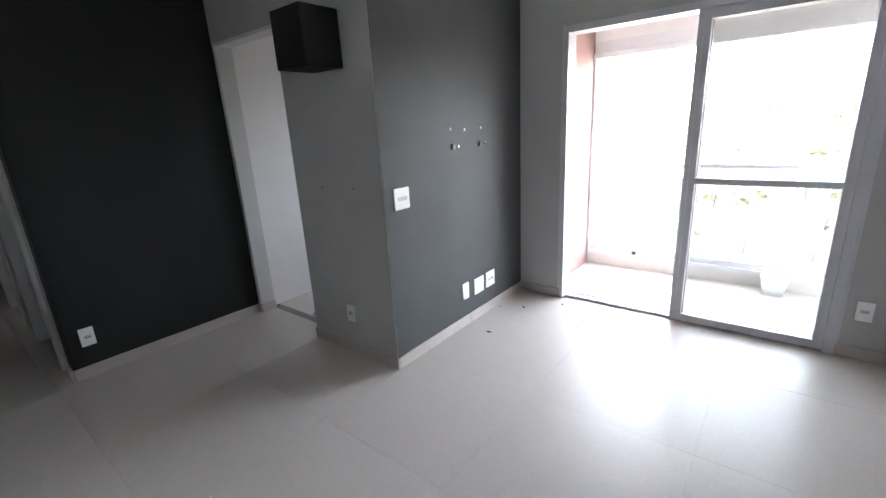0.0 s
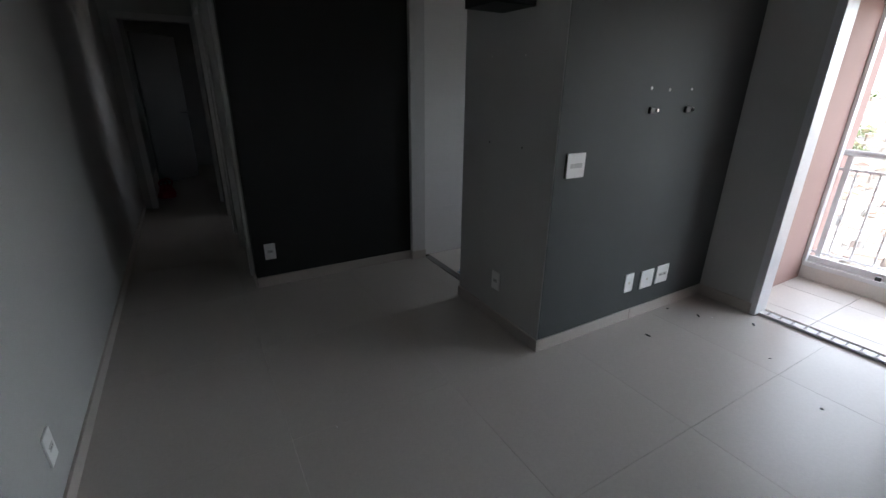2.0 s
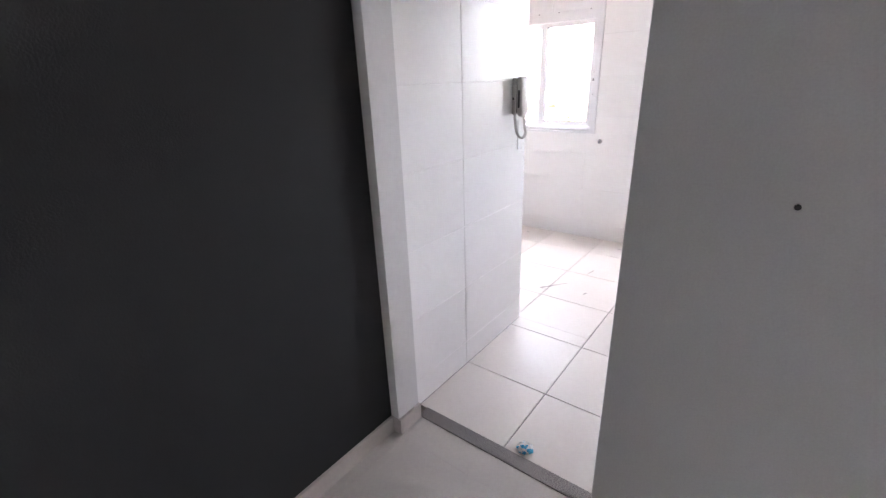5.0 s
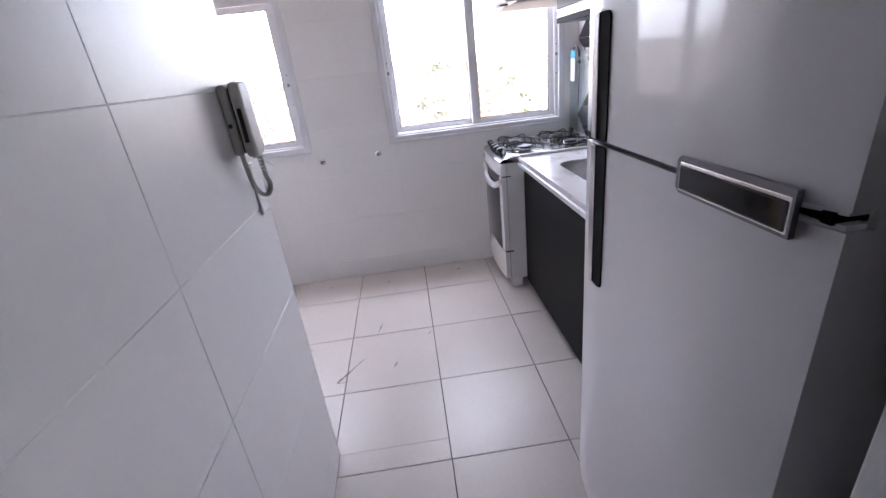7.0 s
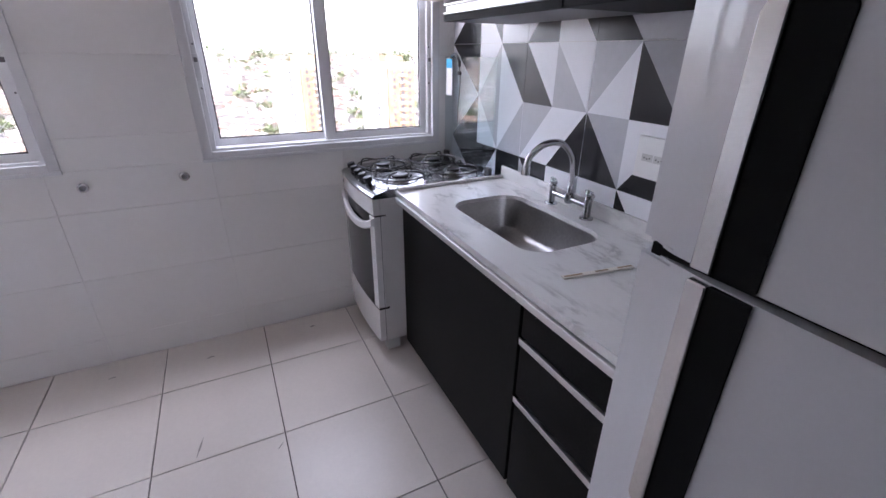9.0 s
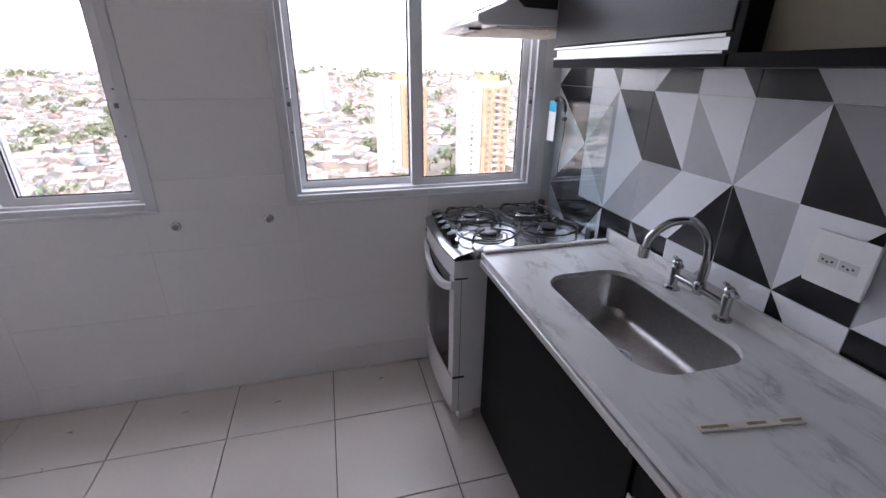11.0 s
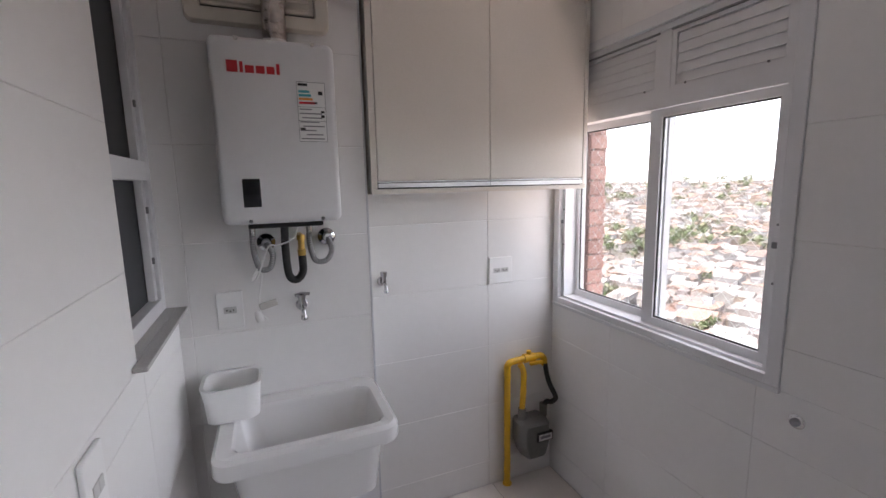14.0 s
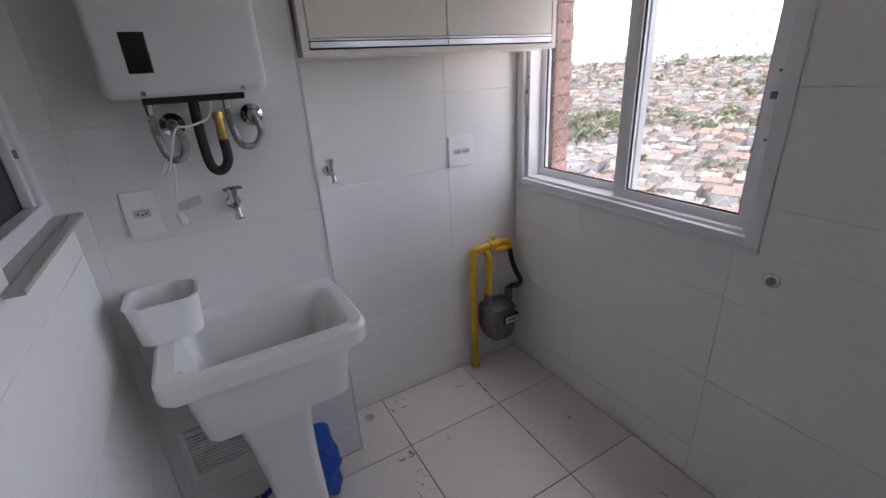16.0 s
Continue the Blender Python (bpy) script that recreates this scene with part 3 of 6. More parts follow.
for k, (x0, x1, y0) in enumerate(((2.880, 3.734, 1.592), (2.886, 3.734, 1.645))):
    bm = bmesh.new()
    for a, b, c, d in ((x0, x0 + 0.072, 0.012, 2.055), (x1 - 0.05, x1, 0.012, 2.055)):
        box(a, b, y0, y0 + 0.04, c, d, bm, r=0.002)
    for c, d in ((0.012, 0.065), (1.0, 1.04), (1.995, 2.055)):
        box(x0 + 0.072, x1 - 0.05, y0, y0 + 0.04, c, d, bm, r=0.002)
    leaf = part("sliding_leaf", bm, ALU_GREY, sliding)
    for c, d in ((0.065, 1.0), (1.04, 1.995)):
        gp = part("pane", box(x0 + 0.072, x1 - 0.05, y0 + 0.017, y0 + 0.023, c, d), DOOR_GLASS, leaf)
        gp.visible_shadow = False
    if k == 0:
        part("pull_handle", box(x1 - 0.03, x1 - 0.018, y0 - 0.012, y0, 0.95, 1.12, r=0.003), ALU_GREY, leaf)
        part("brush_seal", box(x0 + 0.03, x0 + 0.034, y0 - 0.004, y0, 0.2, 1.9), ALU_WHITE, leaf)

setting("wall_balcony_side", box(1.585, 1.875, 1.76, 2.90, -0.2, 2.24), SALMON, "salmon rendered balcony side wall")
setting("wall_balcony_east", box(4.4, 4.6, 1.76, 2.9, -0.2, 2.24), SALMON, "salmon rendered balcony side wall")
setting("wall_balcony_beam", box(1.875, 4.4, 2.64, 2.9, 2.12, 2.24), WHITE_PAINT, "cream painted balcony beam")
setting("kerb_balcony", box(1.875, 4.4, 2.66, 2.86, -0.2, 0.10, r=0.003), BALCONY_TILE, "cream balcony kerb")
enclosure = setting_root("glazing_track", (3.1, 2.66, 0.1), "white aluminium tracks of the folding balcony glazing")
bm = box(1.88, 4.4, 2.64, 2.70, 0.1, 0.135, r=0.003)
box(1.88, 4.4, 2.675, 2.70, 0.135, 0.185, bm, r=0.003)
part("lower_track", bm, ALU_WHITE, enclosure)
bm = box(1.88, 4.4, 2.60, 2.69, 1.975, 2.02, r=0.003)
box(1.88, 4.4, 2.635, 2.69, 2.02, 2.12, bm)
part("upper_track", bm, ALU_WHITE, enclosure)
part("side_profile", box(1.878, 1.90, 2.63, 2.69, 0.135, 1.975), ALU_WHITE, enclosure)
for x, z in ((2.33, 0.145), (2.42, 1.985)):
    part("catch", box(x, x + 0.035, 2.615, 2.638, z, z + 0.03, r=0.004), BLACK_PLASTIC, enclosure)
railing = thing("balcony_railing", (3.1, 2.76, 0.1), "white painted metal railing on the balcony kerb", "railing")
part("top_rail", rod((1.88, 2.76, 1.0), (4.4, 2.76, 1.0), 0.024, n=16), ALU_WHITE, railing, smooth=True)
part("upper_rail", box(1.88, 4.4, 2.75, 2.77, 0.865, 0.885, r=0.002), ALU_WHITE, railing)
part("lower_rail", box(1.88, 4.4, 2.75, 2.77, 0.19, 0.21, r=0.002), ALU_WHITE, railing)
bar_mesh = mesh_of("bar", rod((0, 0, 0.2), (0, 0, 0.87), 0.008, n=8), ALU_WHITE, True)
for k in range(18):
    ob = new("bar", bar_mesh)
    ob.parent = railing
    ob.location = (1.99 + 0.138 * k - 3.1, 0, -0.1)
for x in (1.93, 2.75, 3.57, 4.36):
    part("post", box(x - 0.018, x + 0.018, 2.742, 2.778, 0.10, 0.98, r=0.003), ALU_WHITE, railing)
bucket = thing("planter_box", (3.47, 2.54, -0.01), "small white plastic box on the balcony floor", "box")
bm = loft([round_rect(3.39 - 0.01 * k, 3.53 + 0.01 * k, 2.50 - 0.008 * k, 2.60 + 0.008 * k, z, 0.02) for k, z in ((0, -0.01), (1, 0.06), (2, 0.13))], cap=False)
bm.faces.new([bm.verts.new(p) for p in round_rect(3.39, 3.53, 2.50, 2.60, -0.008, 0.02)])
bmesh.ops.solidify(bm, geom=bm.faces, thickness=-0.004)
part("tub", bm, PLASTIC_WHITE, bucket, smooth=True)
part("rim", tube(round_rect(3.368, 3.552, 2.482, 2.618, 0.13, 0.024) + [round_rect(3.368, 3.552, 2.482, 2.618, 0.13, 0.024)[0]], 0.005, steps=1, n=6), PLASTIC_WHITE, bucket, smooth=True)

# ---------------------------------------------------------------- kitchen windows


def kitchen_window(name, x0, x1, split, label, louvred=True):
    """A two-leaf sliding window under a louvred transom, cased in white aluminium."""
    root = setting_root(name, ((x0 + x1) / 2, 2.76, 0.9), label)
    z0, z1 = 0.915, 2.09
    zt = 1.80 if louvred else 2.06
    bm = bmesh.new()
    for a, b, c, d in ((x0, x0 + 0.040, z0, z1), (x1 - 0.040, x1, z0, z1), (x0 + 0.040, x1 - 0.040, z0, z0 + 0.035), (x0 + 0.040, x1 - 0.040, z1 - 0.04, z1)):
        box(a, b, 2.714, 2.735, c, d, bm, r=0.003)
    part("casing", bm, ALU_WHITE, root)
    part("window_sill", box(x0 - 0.002, x1 + 0.002, 2.708, 2.735, z0 - 0.008, z0 + 0.008, r=0.003), ALU_WHITE, root)
    bm = bmesh.new()
    a, b = x0 + 0.03, x1 - 0.03
    box(a, a + 0.03, 2.735, 2.85, z0 + 0.02, z1 - 0.03, bm)
    box(b - 0.03, b, 2.735, 2.85, z0 + 0.02, z1 - 0.03, bm)
    box(a + 0.03, b - 0.03, 2.735, 2.85, z0 + 0.02, z0 + 0.045, bm)
    if louvred:
        box(a + 0.03, b - 0.03, 2.735, 2.85, z1 - 0.06, z1 - 0.03, bm)
    box(a + 0.03, b - 0.03, 2.738, 2.84, zt - 0.03, zt + 0.03, bm)
    if louvred:
        box(split + 0.018, split + 0.068, 2.74, 2.82, zt + 0.03, z1 - 0.06, bm)
    part("window_frame", bm, ALU_WHITE, root)
    for k, (p, q, y) in enumerate(((a + 0.03, split + 0.025, 2.80), (split - 0.025, b - 0.03, 2.76))):
        bm = bmesh.new()
        lo, hi = z0 + 0.045, zt - 0.03
        gl, gr = p + (0.022 if k == 0 else 0.05), q - (0.05 if k == 0 else 0.03)
        for c, d, e, f in ((p, gl, lo, hi), (gr, q, lo, hi), (gl, gr, lo, lo + 0.03), (gl, gr, hi - 0.028, hi)):
            box(c, d, y, y + 0.03, e, f, bm)
        sash = part("sash", bm, ALU_WHITE, root)
        gp = part("pane", box(p + 0.015, q - 0.015, y + 0.012, y + 0.017, lo + 0.02, hi - 0.02), GLASS, sash)
        gp.visible_shadow = False
        bm = bmesh.new()
        for c, d, e, f in ((gl, gl + 0.006, lo + 0.03, hi - 0.028), (gr - 0.006, gr, lo + 0.03, hi - 0.028), (gl, gr, lo + 0.03, lo + 0.036), (gl, gr, hi - 0.034, hi - 0.028)):
            box(c, d, y + 0.008, y + 0.011, e, f, bm)
        part("gasket", bm, RUBBER, sash)
    for p, q in ((a + 0.03, split + 0.018), (split + 0.068, b - 0.03)) if louvred else ():
        bm = bmesh.new()
        box(p, p + 0.018, 2.742, 2.769, zt + 0.03, z1 - 0.06, bm)
        box(q - 0.018, q, 2.742, 2.769, zt + 0.03, z1 - 0.06, bm)
        box(p + 0.018, q - 0.018, 2.742, 2.769, zt + 0.03, zt + 0.040, bm)
        box(p + 0.018, q - 0.018, 2.742, 2.769, z1 - 0.078, z1 - 0.06, bm)
        lv = part("louvre_frame", bm, ALU_WHITE, root)
        n, lo, hi = 5, zt + 0.043, z1 - 0.081
        pitch = (hi - lo) / n
        for i in range(n):
            z = lo + pitch * (i + 0.5)
            bm = box(p + 0.018, q - 0.018, 2.749, 2.7515, z - pitch * 0.53, z + pitch * 0.53, r=0.0008, seg=1)
            bmesh.ops.rotate(bm, verts=bm.verts, cent=(0, 2.75, z), matrix=Matrix.Rotation(radians(-11), 3, "X"))
            part("slat", bm, ALU_WHITE, lv)
        # Added board behind the slats, there to stop sky light coming through.
        part("transom_back", box(p, q, 2.80, 2.806, zt + 0.03, z1 - 0.06), ALU_WHITE, lv)
        # Grey bar puts the dark of the frame's top groove into colour.
        part("top_bead", box(p, q, 2.734, 2.7415, z1 - 0.066, z1 - 0.060), GREY_INK, lv)
        for sx in (p + 0.06, q - 0.06):
            part("screw", rod((sx, 2.742, zt + 0.04), (sx, 2.739, zt + 0.04), 0.004, n=8), GREY_INK, lv)
    for x, s in ((x0 + 0.052, 1), (x1 - 0.052, -1)):
        z = 1.30
        bm = box(x - 0.012, x + 0.012, 2.730, 2.736, z - 0.05, z + 0.05, r=0.002)
        latch = part("latch_plate", bm, ALU_WHITE, root)
        part("latch", box(x - 0.007, x + 0.007, 2.722, 2.730, z + 0.018, z + 0.036, r=0.002), GREY_INK, latch)
        for dz in (-0.085, 0.085):
            part("screw", rod((x, 2.737, z + dz), (x, 2.732, z + dz), 0.004, n=8), GREY_INK, latch)
    return root


kitchen_window("window_1", -1.235, -0.185, -0.695, "white aluminium sliding window with louvred transom in the laundry")
kitchen_window("window_2", 0.318, 1.48, 0.90, "tall white aluminium sliding window beside the stove", False)

# recessed window of the laundry
win3 = setting_root("window_3", (-0.75, 1.03, 1.65), "white window with dark panes in a tiled recess")
bm = bmesh.new()
for a, b, c, d in ((-1.03, -0.98, 1.15, 2.16), (-0.607, -0.557, 1.15, 2.16), (-0.98, -0.607, 1.15, 1.19), (-0.98, -0.607, 2.11, 2.16), (-0.98, -0.607, 1.545, 1.60)):
    box(a, b, 1.055, 1.09, c, d, bm, r=0.002)
for c, d in ((1.19, 1.545), (1.60, 2.11)):
    box(-0.98, -0.955, 1.06, 1.08, c, d, bm, r=0.002)
    box(-0.632, -0.607, 1.06, 1.08, c, d, bm, r=0.002)
part("window_frame", bm, ALU_WHITE, win3)
for c, d in ((1.19, 1.545), (1.60, 2.11)):
    part("pane", box(-0.96, -0.627, 1.053, 1.059, c, d), DARK_PANE, win3)
for z in (1.30, 1.45, 1.75):
    part("catch", box(-0.972, -0.964, 1.08, 1.087, z, z + 0.02, r=0.002), GREY_INK, win3)
part("window_sill", box(-1.0195, -0.505, 1.121, 1.150, 1.140, 1.150, r=0.002), SILL_STONE, win3, "grey stone sill")
part("sill_board", box(-1.0195, -0.5575, 1.02, 1.1205, 1.128, 1.150), SILL_STONE, win3)

# ---------------------------------------------------------------- small wall fittings
FACE = {"+x": ((0, 1, 0), (0, 0, 1)), "-x": ((0, -1, 0), (0, 0, 1)), "+y": ((-1, 0, 0), (0, 0, 1)), "-y": ((1, 0, 0), (0, 0, 1))}


def wall_plate(face, at, w, h, label, kind="socket", sockets=1, depth=0.009):
    """A bevelled switch or socket plate on a wall; at is its middle on the wall."""
    m = plane(at, *FACE[face])
    root = thing(f"wall_{kind}", at, label, kind, "wall plates")

    def put(name, bm, mat, par):
        bmesh.ops.transform(bm, matrix=m, verts=bm.verts)
        return part(name, bm, mat, par)

    pl = put("plate", box(-w / 2, w / 2, -h / 2, h / 2, 0, depth, r=0.003), PLASTIC_WHITE, root)
    for s in range(sockets):
        u = (s - (sockets - 1) / 2) * 0.042
        if kind == "socket":
            put("insert", box(u - 0.019, u + 0.019, -0.011, 0.011, depth, depth + 0.0015, r=0.0006, seg=1), MODULE_GREY, pl)
            for du, dv in ((-0.0095, 0), (0.0095, 0), (0, -0.003)):
                put("pin_hole", rod((u + du, dv, depth + 0.0014), (u + du, dv, depth + 0.0021), 0.0028, n=8), BLACK_PLASTIC, pl)
        elif kind == "switch":
            for du in (-0.0105, 0.0105):
                put("rocker", box(u + du - 0.010, u + du + 0.010, -0.0115, 0.0115, depth, depth + 0.0028, r=0.001, seg=1), MODULE_GREY, pl)
        else:
            put("hole", rod((u, 0, depth), (u, 0, depth + 0.001), 0.009, n=12), PLASTIC_AGED, pl)
    return root


wall_plate("+x", (0.0, -1.152, 0.27), 0.078, 0.122, "white socket plate on the charcoal wall")
wall_plate("-y", (1.253, 0.0, 0.287), 0.078, 0.122, "white socket plate on the grey pier")
wall_plate("+x", (1.66, 0.14, 1.062), 0.126, 0.126, "square white switch plate on the dark grey wall", "switch", 2)
wall_plate("+x", (1.66, 0.742, 0.272), 0.078, 0.126, "narrow white aerial plate low on the dark grey wall", "outlet")
wall_plate("+x", (1.66, 0.92, 0.262), 0.126, 0.126, "square white blank plate low on the dark grey wall", "outlet")
wall_plate("+x", (1.66, 1.08, 0.266), 0.126, 0.126, "square white double socket low on the dark grey wall", "socket", 2)
wall_plate("-y", (3.885, 1.60, 0.30), 0.078, 0.122, "white socket plate beside the balcony door")
wall_plate("+y", (1.585, -2.13, 0.268), 0.078, 0.122, "white socket plate low on the grey wall")
wall_plate("-x", (1.561, 1.405, 1.078), 0.125, 0.125, "square white double socket on patterned tiles", "socket", 2)
wall_plate("+x", (-1.245, 2.415, 1.108), 0.125, 0.125, "square white double socket on white tiles", "socket", 2)
wall_plate("+x", (-1.02, 1.27, 1.122), 0.080, 0.125, "white socket plate below the water heater")
wall_plate("+y", (-0.248, 1.12, 1.06), 0.082, 0.125, "white switch plate on the laundry wall", "switch")


def wall_mark(face, at, r, mat, depth=0.004, name="screw_hole", label="small dark screw hole in a painted wall"):
    u = Vector(FACE[face][0]).cross(Vector(FACE[face][1]))
    bm = lathe(Vector(at) - 0.0005 * u, u, [(0, r * 1.5), (depth * 0.4, r * 1.4), (depth * 0.5, r), (depth * 0.52, r * 0.5)], n=12)
    tagged(part(name, bm, mat, None, label), category="hole")


for x, z in ((1.11, 1.127), (1.405, 1.127)):
    wall_mark("-y", (x, 0.0, z), 0.0038, BLACK_PLASTIC)
for x, z in ((1.097, 1.59), (1.383, 1.583)):
    wall_mark("-y", (x, 0.0, z), 0.003, PAPER, label="filled screw hole in a painted wall")
for y, z in ((0.65, 1.436), (0.808, 1.428), (1.01, 1.433), (1.06, 1.325)):
    wall_mark("+x", (1.66, y, z), 0.006, PAPER, label="filled screw hole in a painted wall")
for y in (0.677, 0.999):
    bracket = thing("tv_bracket_stub", (1.66, y, 1.322), "dark chipped bracket fixing in a grey wall", "bracket")
    part("fixing", box(1.657, 1.676, y - 0.028, y + 0.014, 1.305, 1.34, r=0.005), BLACK_PLASTIC, bracket)
    part("bolt", rod((1.66, y + 0.024, 1.322), (1.684, y + 0.024, 1.322), 0.009), CHROME, bracket, smooth=True)
for x, z in ((0.23, 0.854), (-0.136, 0.846)):
    stub = thing("pipe_stub", (x, 2.72, z), "capped pipe stub in a white tiled wall", "pipe")
    part("escutcheon", lathe((x, 2.7205, z), (0, -1, 0), [(0, 0.021), (0.002, 0.020), (0.004, 0.015)], n=20), STEEL, stub, smooth=True)
    part("cap", lathe((x, 2.717, z), (0, -1, 0), [(0, 0.012), (0.010, 0.011), (0.012, 0.006)], n=12), GREY_INK, stub, smooth=True)

# black box loudspeaker on the pier
speaker = thing("wall_speaker", (1.32, -0.12, 1.79), "black cube-shaped wall box mounted above the opening", "speaker")
part("cabinet", box(1.19, 1.449, -0.25, -0.012, 1.79, 2.08, r=0.004), BLACK_CLOTH, speaker)
part("wall_bracket", box(1.26, 1.38, -0.012, -0.0005, 1.86, 2.0), BLACK_PLASTIC, speaker)

# ---------------------------------------------------------------- kitchen: fridge
FX = 0.828
fridge = thing("refrigerator", (1.2, 0.53, 0.0), "tall glossy white two-door refrigerator with chrome handles", "refrigerator")
part("body", box(0.885, 1.54, 0.225, 0.845, 0.04, 1.70, r=0.008), FRIDGE_WHITE, fridge)
for x, y in ((0.93, 0.27), (0.93, 0.80), (1.48, 0.27), (1.48, 0.80)):
    part("foot", rod((x, y, 0.0), (x, y, 0.045), 0.02), BLACK_PLASTIC, fridge)


def fridge_door(name, z0, z1):
    """A slightly bowed door slab with a slot along the handle side."""
    y0, y1 = 0.215, 0.855
    ys = [y0 + (y1 - y0) * k / 14 for k in range(15)]
    bm = bmesh.new()
    front = lambda y: FX + 0.02 * abs((2 * (y - y0) / (y1 - y0)) - 1) ** 4
    lower = [Vector((front(y), y, z0)) for y in ys] + [Vector((0.882, y1, z0)), Vector((0.882, y0, z0))]
    upper = [p + Vector((0, 0, z1 - z0)) for p in lower]
    loft([lower, upper], bm)
    bmesh.ops.bevel(bm, geom=[e for e in bm.edges if abs(e.verts[0].co.z - e.verts[1].co.z) < 1e-5], offset=0.006, segments=2, affect="EDGES")
    return part(name, bm, FRIDGE_WHITE, fridge, smooth=True)


low_door = fridge_door("lower_door", 0.06, 1.155)
top_door = fridge_door("freezer_door", 1.165, 1.70)
# Black strip paints the shade between the two doors.
part("door_gap", box(0.845, 0.89, 0.23, 0.84, 1.153, 1.167), HOLLOW_SHADE, fridge)
for d, z0, z1 in ((low_door, 0.820, 1.1535), (top_door, 1.1665, 1.408)):
    low = d is low_door
    c = 0.012
    ring = [(0.715 + c, z0), (0.7565, z0), (0.7565, z1), (0.715, z1), (0.715, z0 + c), (0.715 + c * 0.3, z0 + c * 0.3)] if low else [(0.715, z0), (0.7565, z0), (0.7565, z1), (0.715 + c, z1), (0.715 + c * 0.3, z1 - c * 0.3), (0.715, z1 - c)]
    # Flat black plate on the door paints the shade of the hollow grip.
    part("grip_recess", loft([[Vector((FX - 0.0015 + dx, y, z)) for y, z in ring] for dx in (0.0, 0.01)]), HOLLOW_SHADE, d)
    ring = [(0.757, z0), (0.779 - c, z0), (0.779 - c * 0.3, z0 + c * 0.3), (0.779, z0 + c), (0.779, z1), (0.757, z1)] if low else [(0.757, z0), (0.779, z0), (0.779, z1 - c), (0.779 - c * 0.3, z1 - c * 0.3), (0.779 - c, z1), (0.757, z1)]
    bm = loft([[Vector((FX - dx, y, z)) for y, z in ring] for dx in (0.005, -0.012)])
    bmesh.ops.bevel(bm, geom=bm.edges[:], offset=0.0015, segments=1, affect="EDGES")
    part("handle_strip", bm, CHROME_SATIN, d, "brushed metal handle strip")
# The dark rim colour takes in the shadow ring around the raised display.
bm = loft([[Vector((FX - dx, y, z)) for y, z in ((0.255, 1.1305), (0.456, 1.1305), (0.465, 1.138), (0.465, 1.180), (0.456, 1.1875), (0.255, 1.1875))] for dx in (0.004, -0.004)])
panel = part("display_frame", bm, DISPLAY_RIM, fridge, "chrome framed display")
part("display", box(FX - 0.007, FX + 0.002, 0.260, 0.4545, 1.1365, 1.1740, r=0.003), DARK_GLASS, panel)
part("display_bezel", box(FX - 0.0052, FX + 0.002, 0.258, 0.4575, 1.1345, 1.1790, r=0.002), CHROME_SATIN, panel)
label_part = part("door_sticker", box(FX - 0.0014, FX + 0.001, 0.345, 0.48, 1.403, 1.478, r=0.0006, seg=1), CYAN_INK, top_door, "cyan-edged white sticker")
part("sticker_face", box(FX - 0.0020, FX + 0.001, 0.347, 0.478, 1.405, 1.476), PAPER, label_part)
part("sticker_text", box(FX - 0.0024, FX + 0.001, 0.375, 0.45, 1.416, 1.419), GREY_INK, label_part)
part("sticker_block", box(FX - 0.0024, FX + 0.001, 0.43, 0.455, 1.428, 1.458), TEAL_INK, label_part)

# ---------------------------------------------------------------- worktop, sink, base units
TOP = 0.832
SX0, SX1, SY0, SY1 = 1.150, 1.455, 1.425, 1.955
bm = bmesh.new()
outer = [Vector((x, y, TOP)) for x, y in ((1.024, 0.862), (1.560, 0.862), (1.560, 2.192), (1.024, 2.192))]
hole = round_rect(SX0, SX1, SY0, SY1, TOP, 0.085, 6)
vo = [bm.verts.new(p) for p in outer]
vh = [bm.verts.new(p) for p in hole]
eo = [bm.edges.new((vo[i], vo[(i + 1) % 4])) for i in range(4)]
eh = [bm.edges.new((vh[i], vh[(i + 1) % len(vh)])) for i in range(len(vh))]
bmesh.ops.triangle_fill(bm, edges=eo + eh, use_beauty=True)
ext = bmesh.ops.extrude_face_region(bm, geom=bm.faces[:])
bmesh.ops.translate(bm, verts=[g for g in ext["geom"] if isinstance(g, bmesh.types.BMVert)], vec=(0, 0, -0.022))
worktop = thing("worktop", (1.3, 1.5, TOP - 0.04), "grey-veined white marble worktop on black base units", "worktop")
part("slab", bm, MARBLE, worktop)
part("apron", box(1.050, 1.068, 0.862, 2.192, TOP - 0.044, TOP - 0.0225), MARBLE, worktop)
part("upstand", box(1.548, 1.560, 0.862, 2.192, TOP + 0.0005, TOP + 0.055, r=0.002), MARBLE, worktop)
part("end_lip", box(1.03, 1.5475, 2.172, 2.192, TOP + 0.0005, TOP + 0.014, r=0.003), MARBLE, worktop)

sink = thing("sink", (1.3, 1.69, 0.68), "undermounted stainless steel kitchen sink", "sink")
bm = bmesh.new()
rings = []
for z, inset in ((TOP - 0.012, -0.006), (TOP - 0.016, 0.002), (TOP - 0.05, 0.006), (TOP - 0.13, 0.016), (TOP - 0.150, 0.035), (TOP - 0.157, 0.07)):
    rings.append(round_rect(SX0 + inset, SX1 - inset, SY0 + inset, SY1 - inset, z, max(0.03, 0.085 - inset * 0.6), 6))
loft(rings, bm, cap=False)
bm.faces.new([bm.verts.new(p) for p in rings[-1]])
bmesh.ops.remove_doubles(bm, verts=bm.verts, dist=0.0005)
part("bowl", bm, SINK_STEEL, sink, smooth=True)
part("strainer", lathe((1.285, 1.70, TOP - 0.1565), (0, 0, 1), [(0, 0.045), (0.002, 0.044), (0.003, 0.036), (0.001, 0.03), (0.0012, 0.004)], n=24), CHROME, sink, smooth=True)

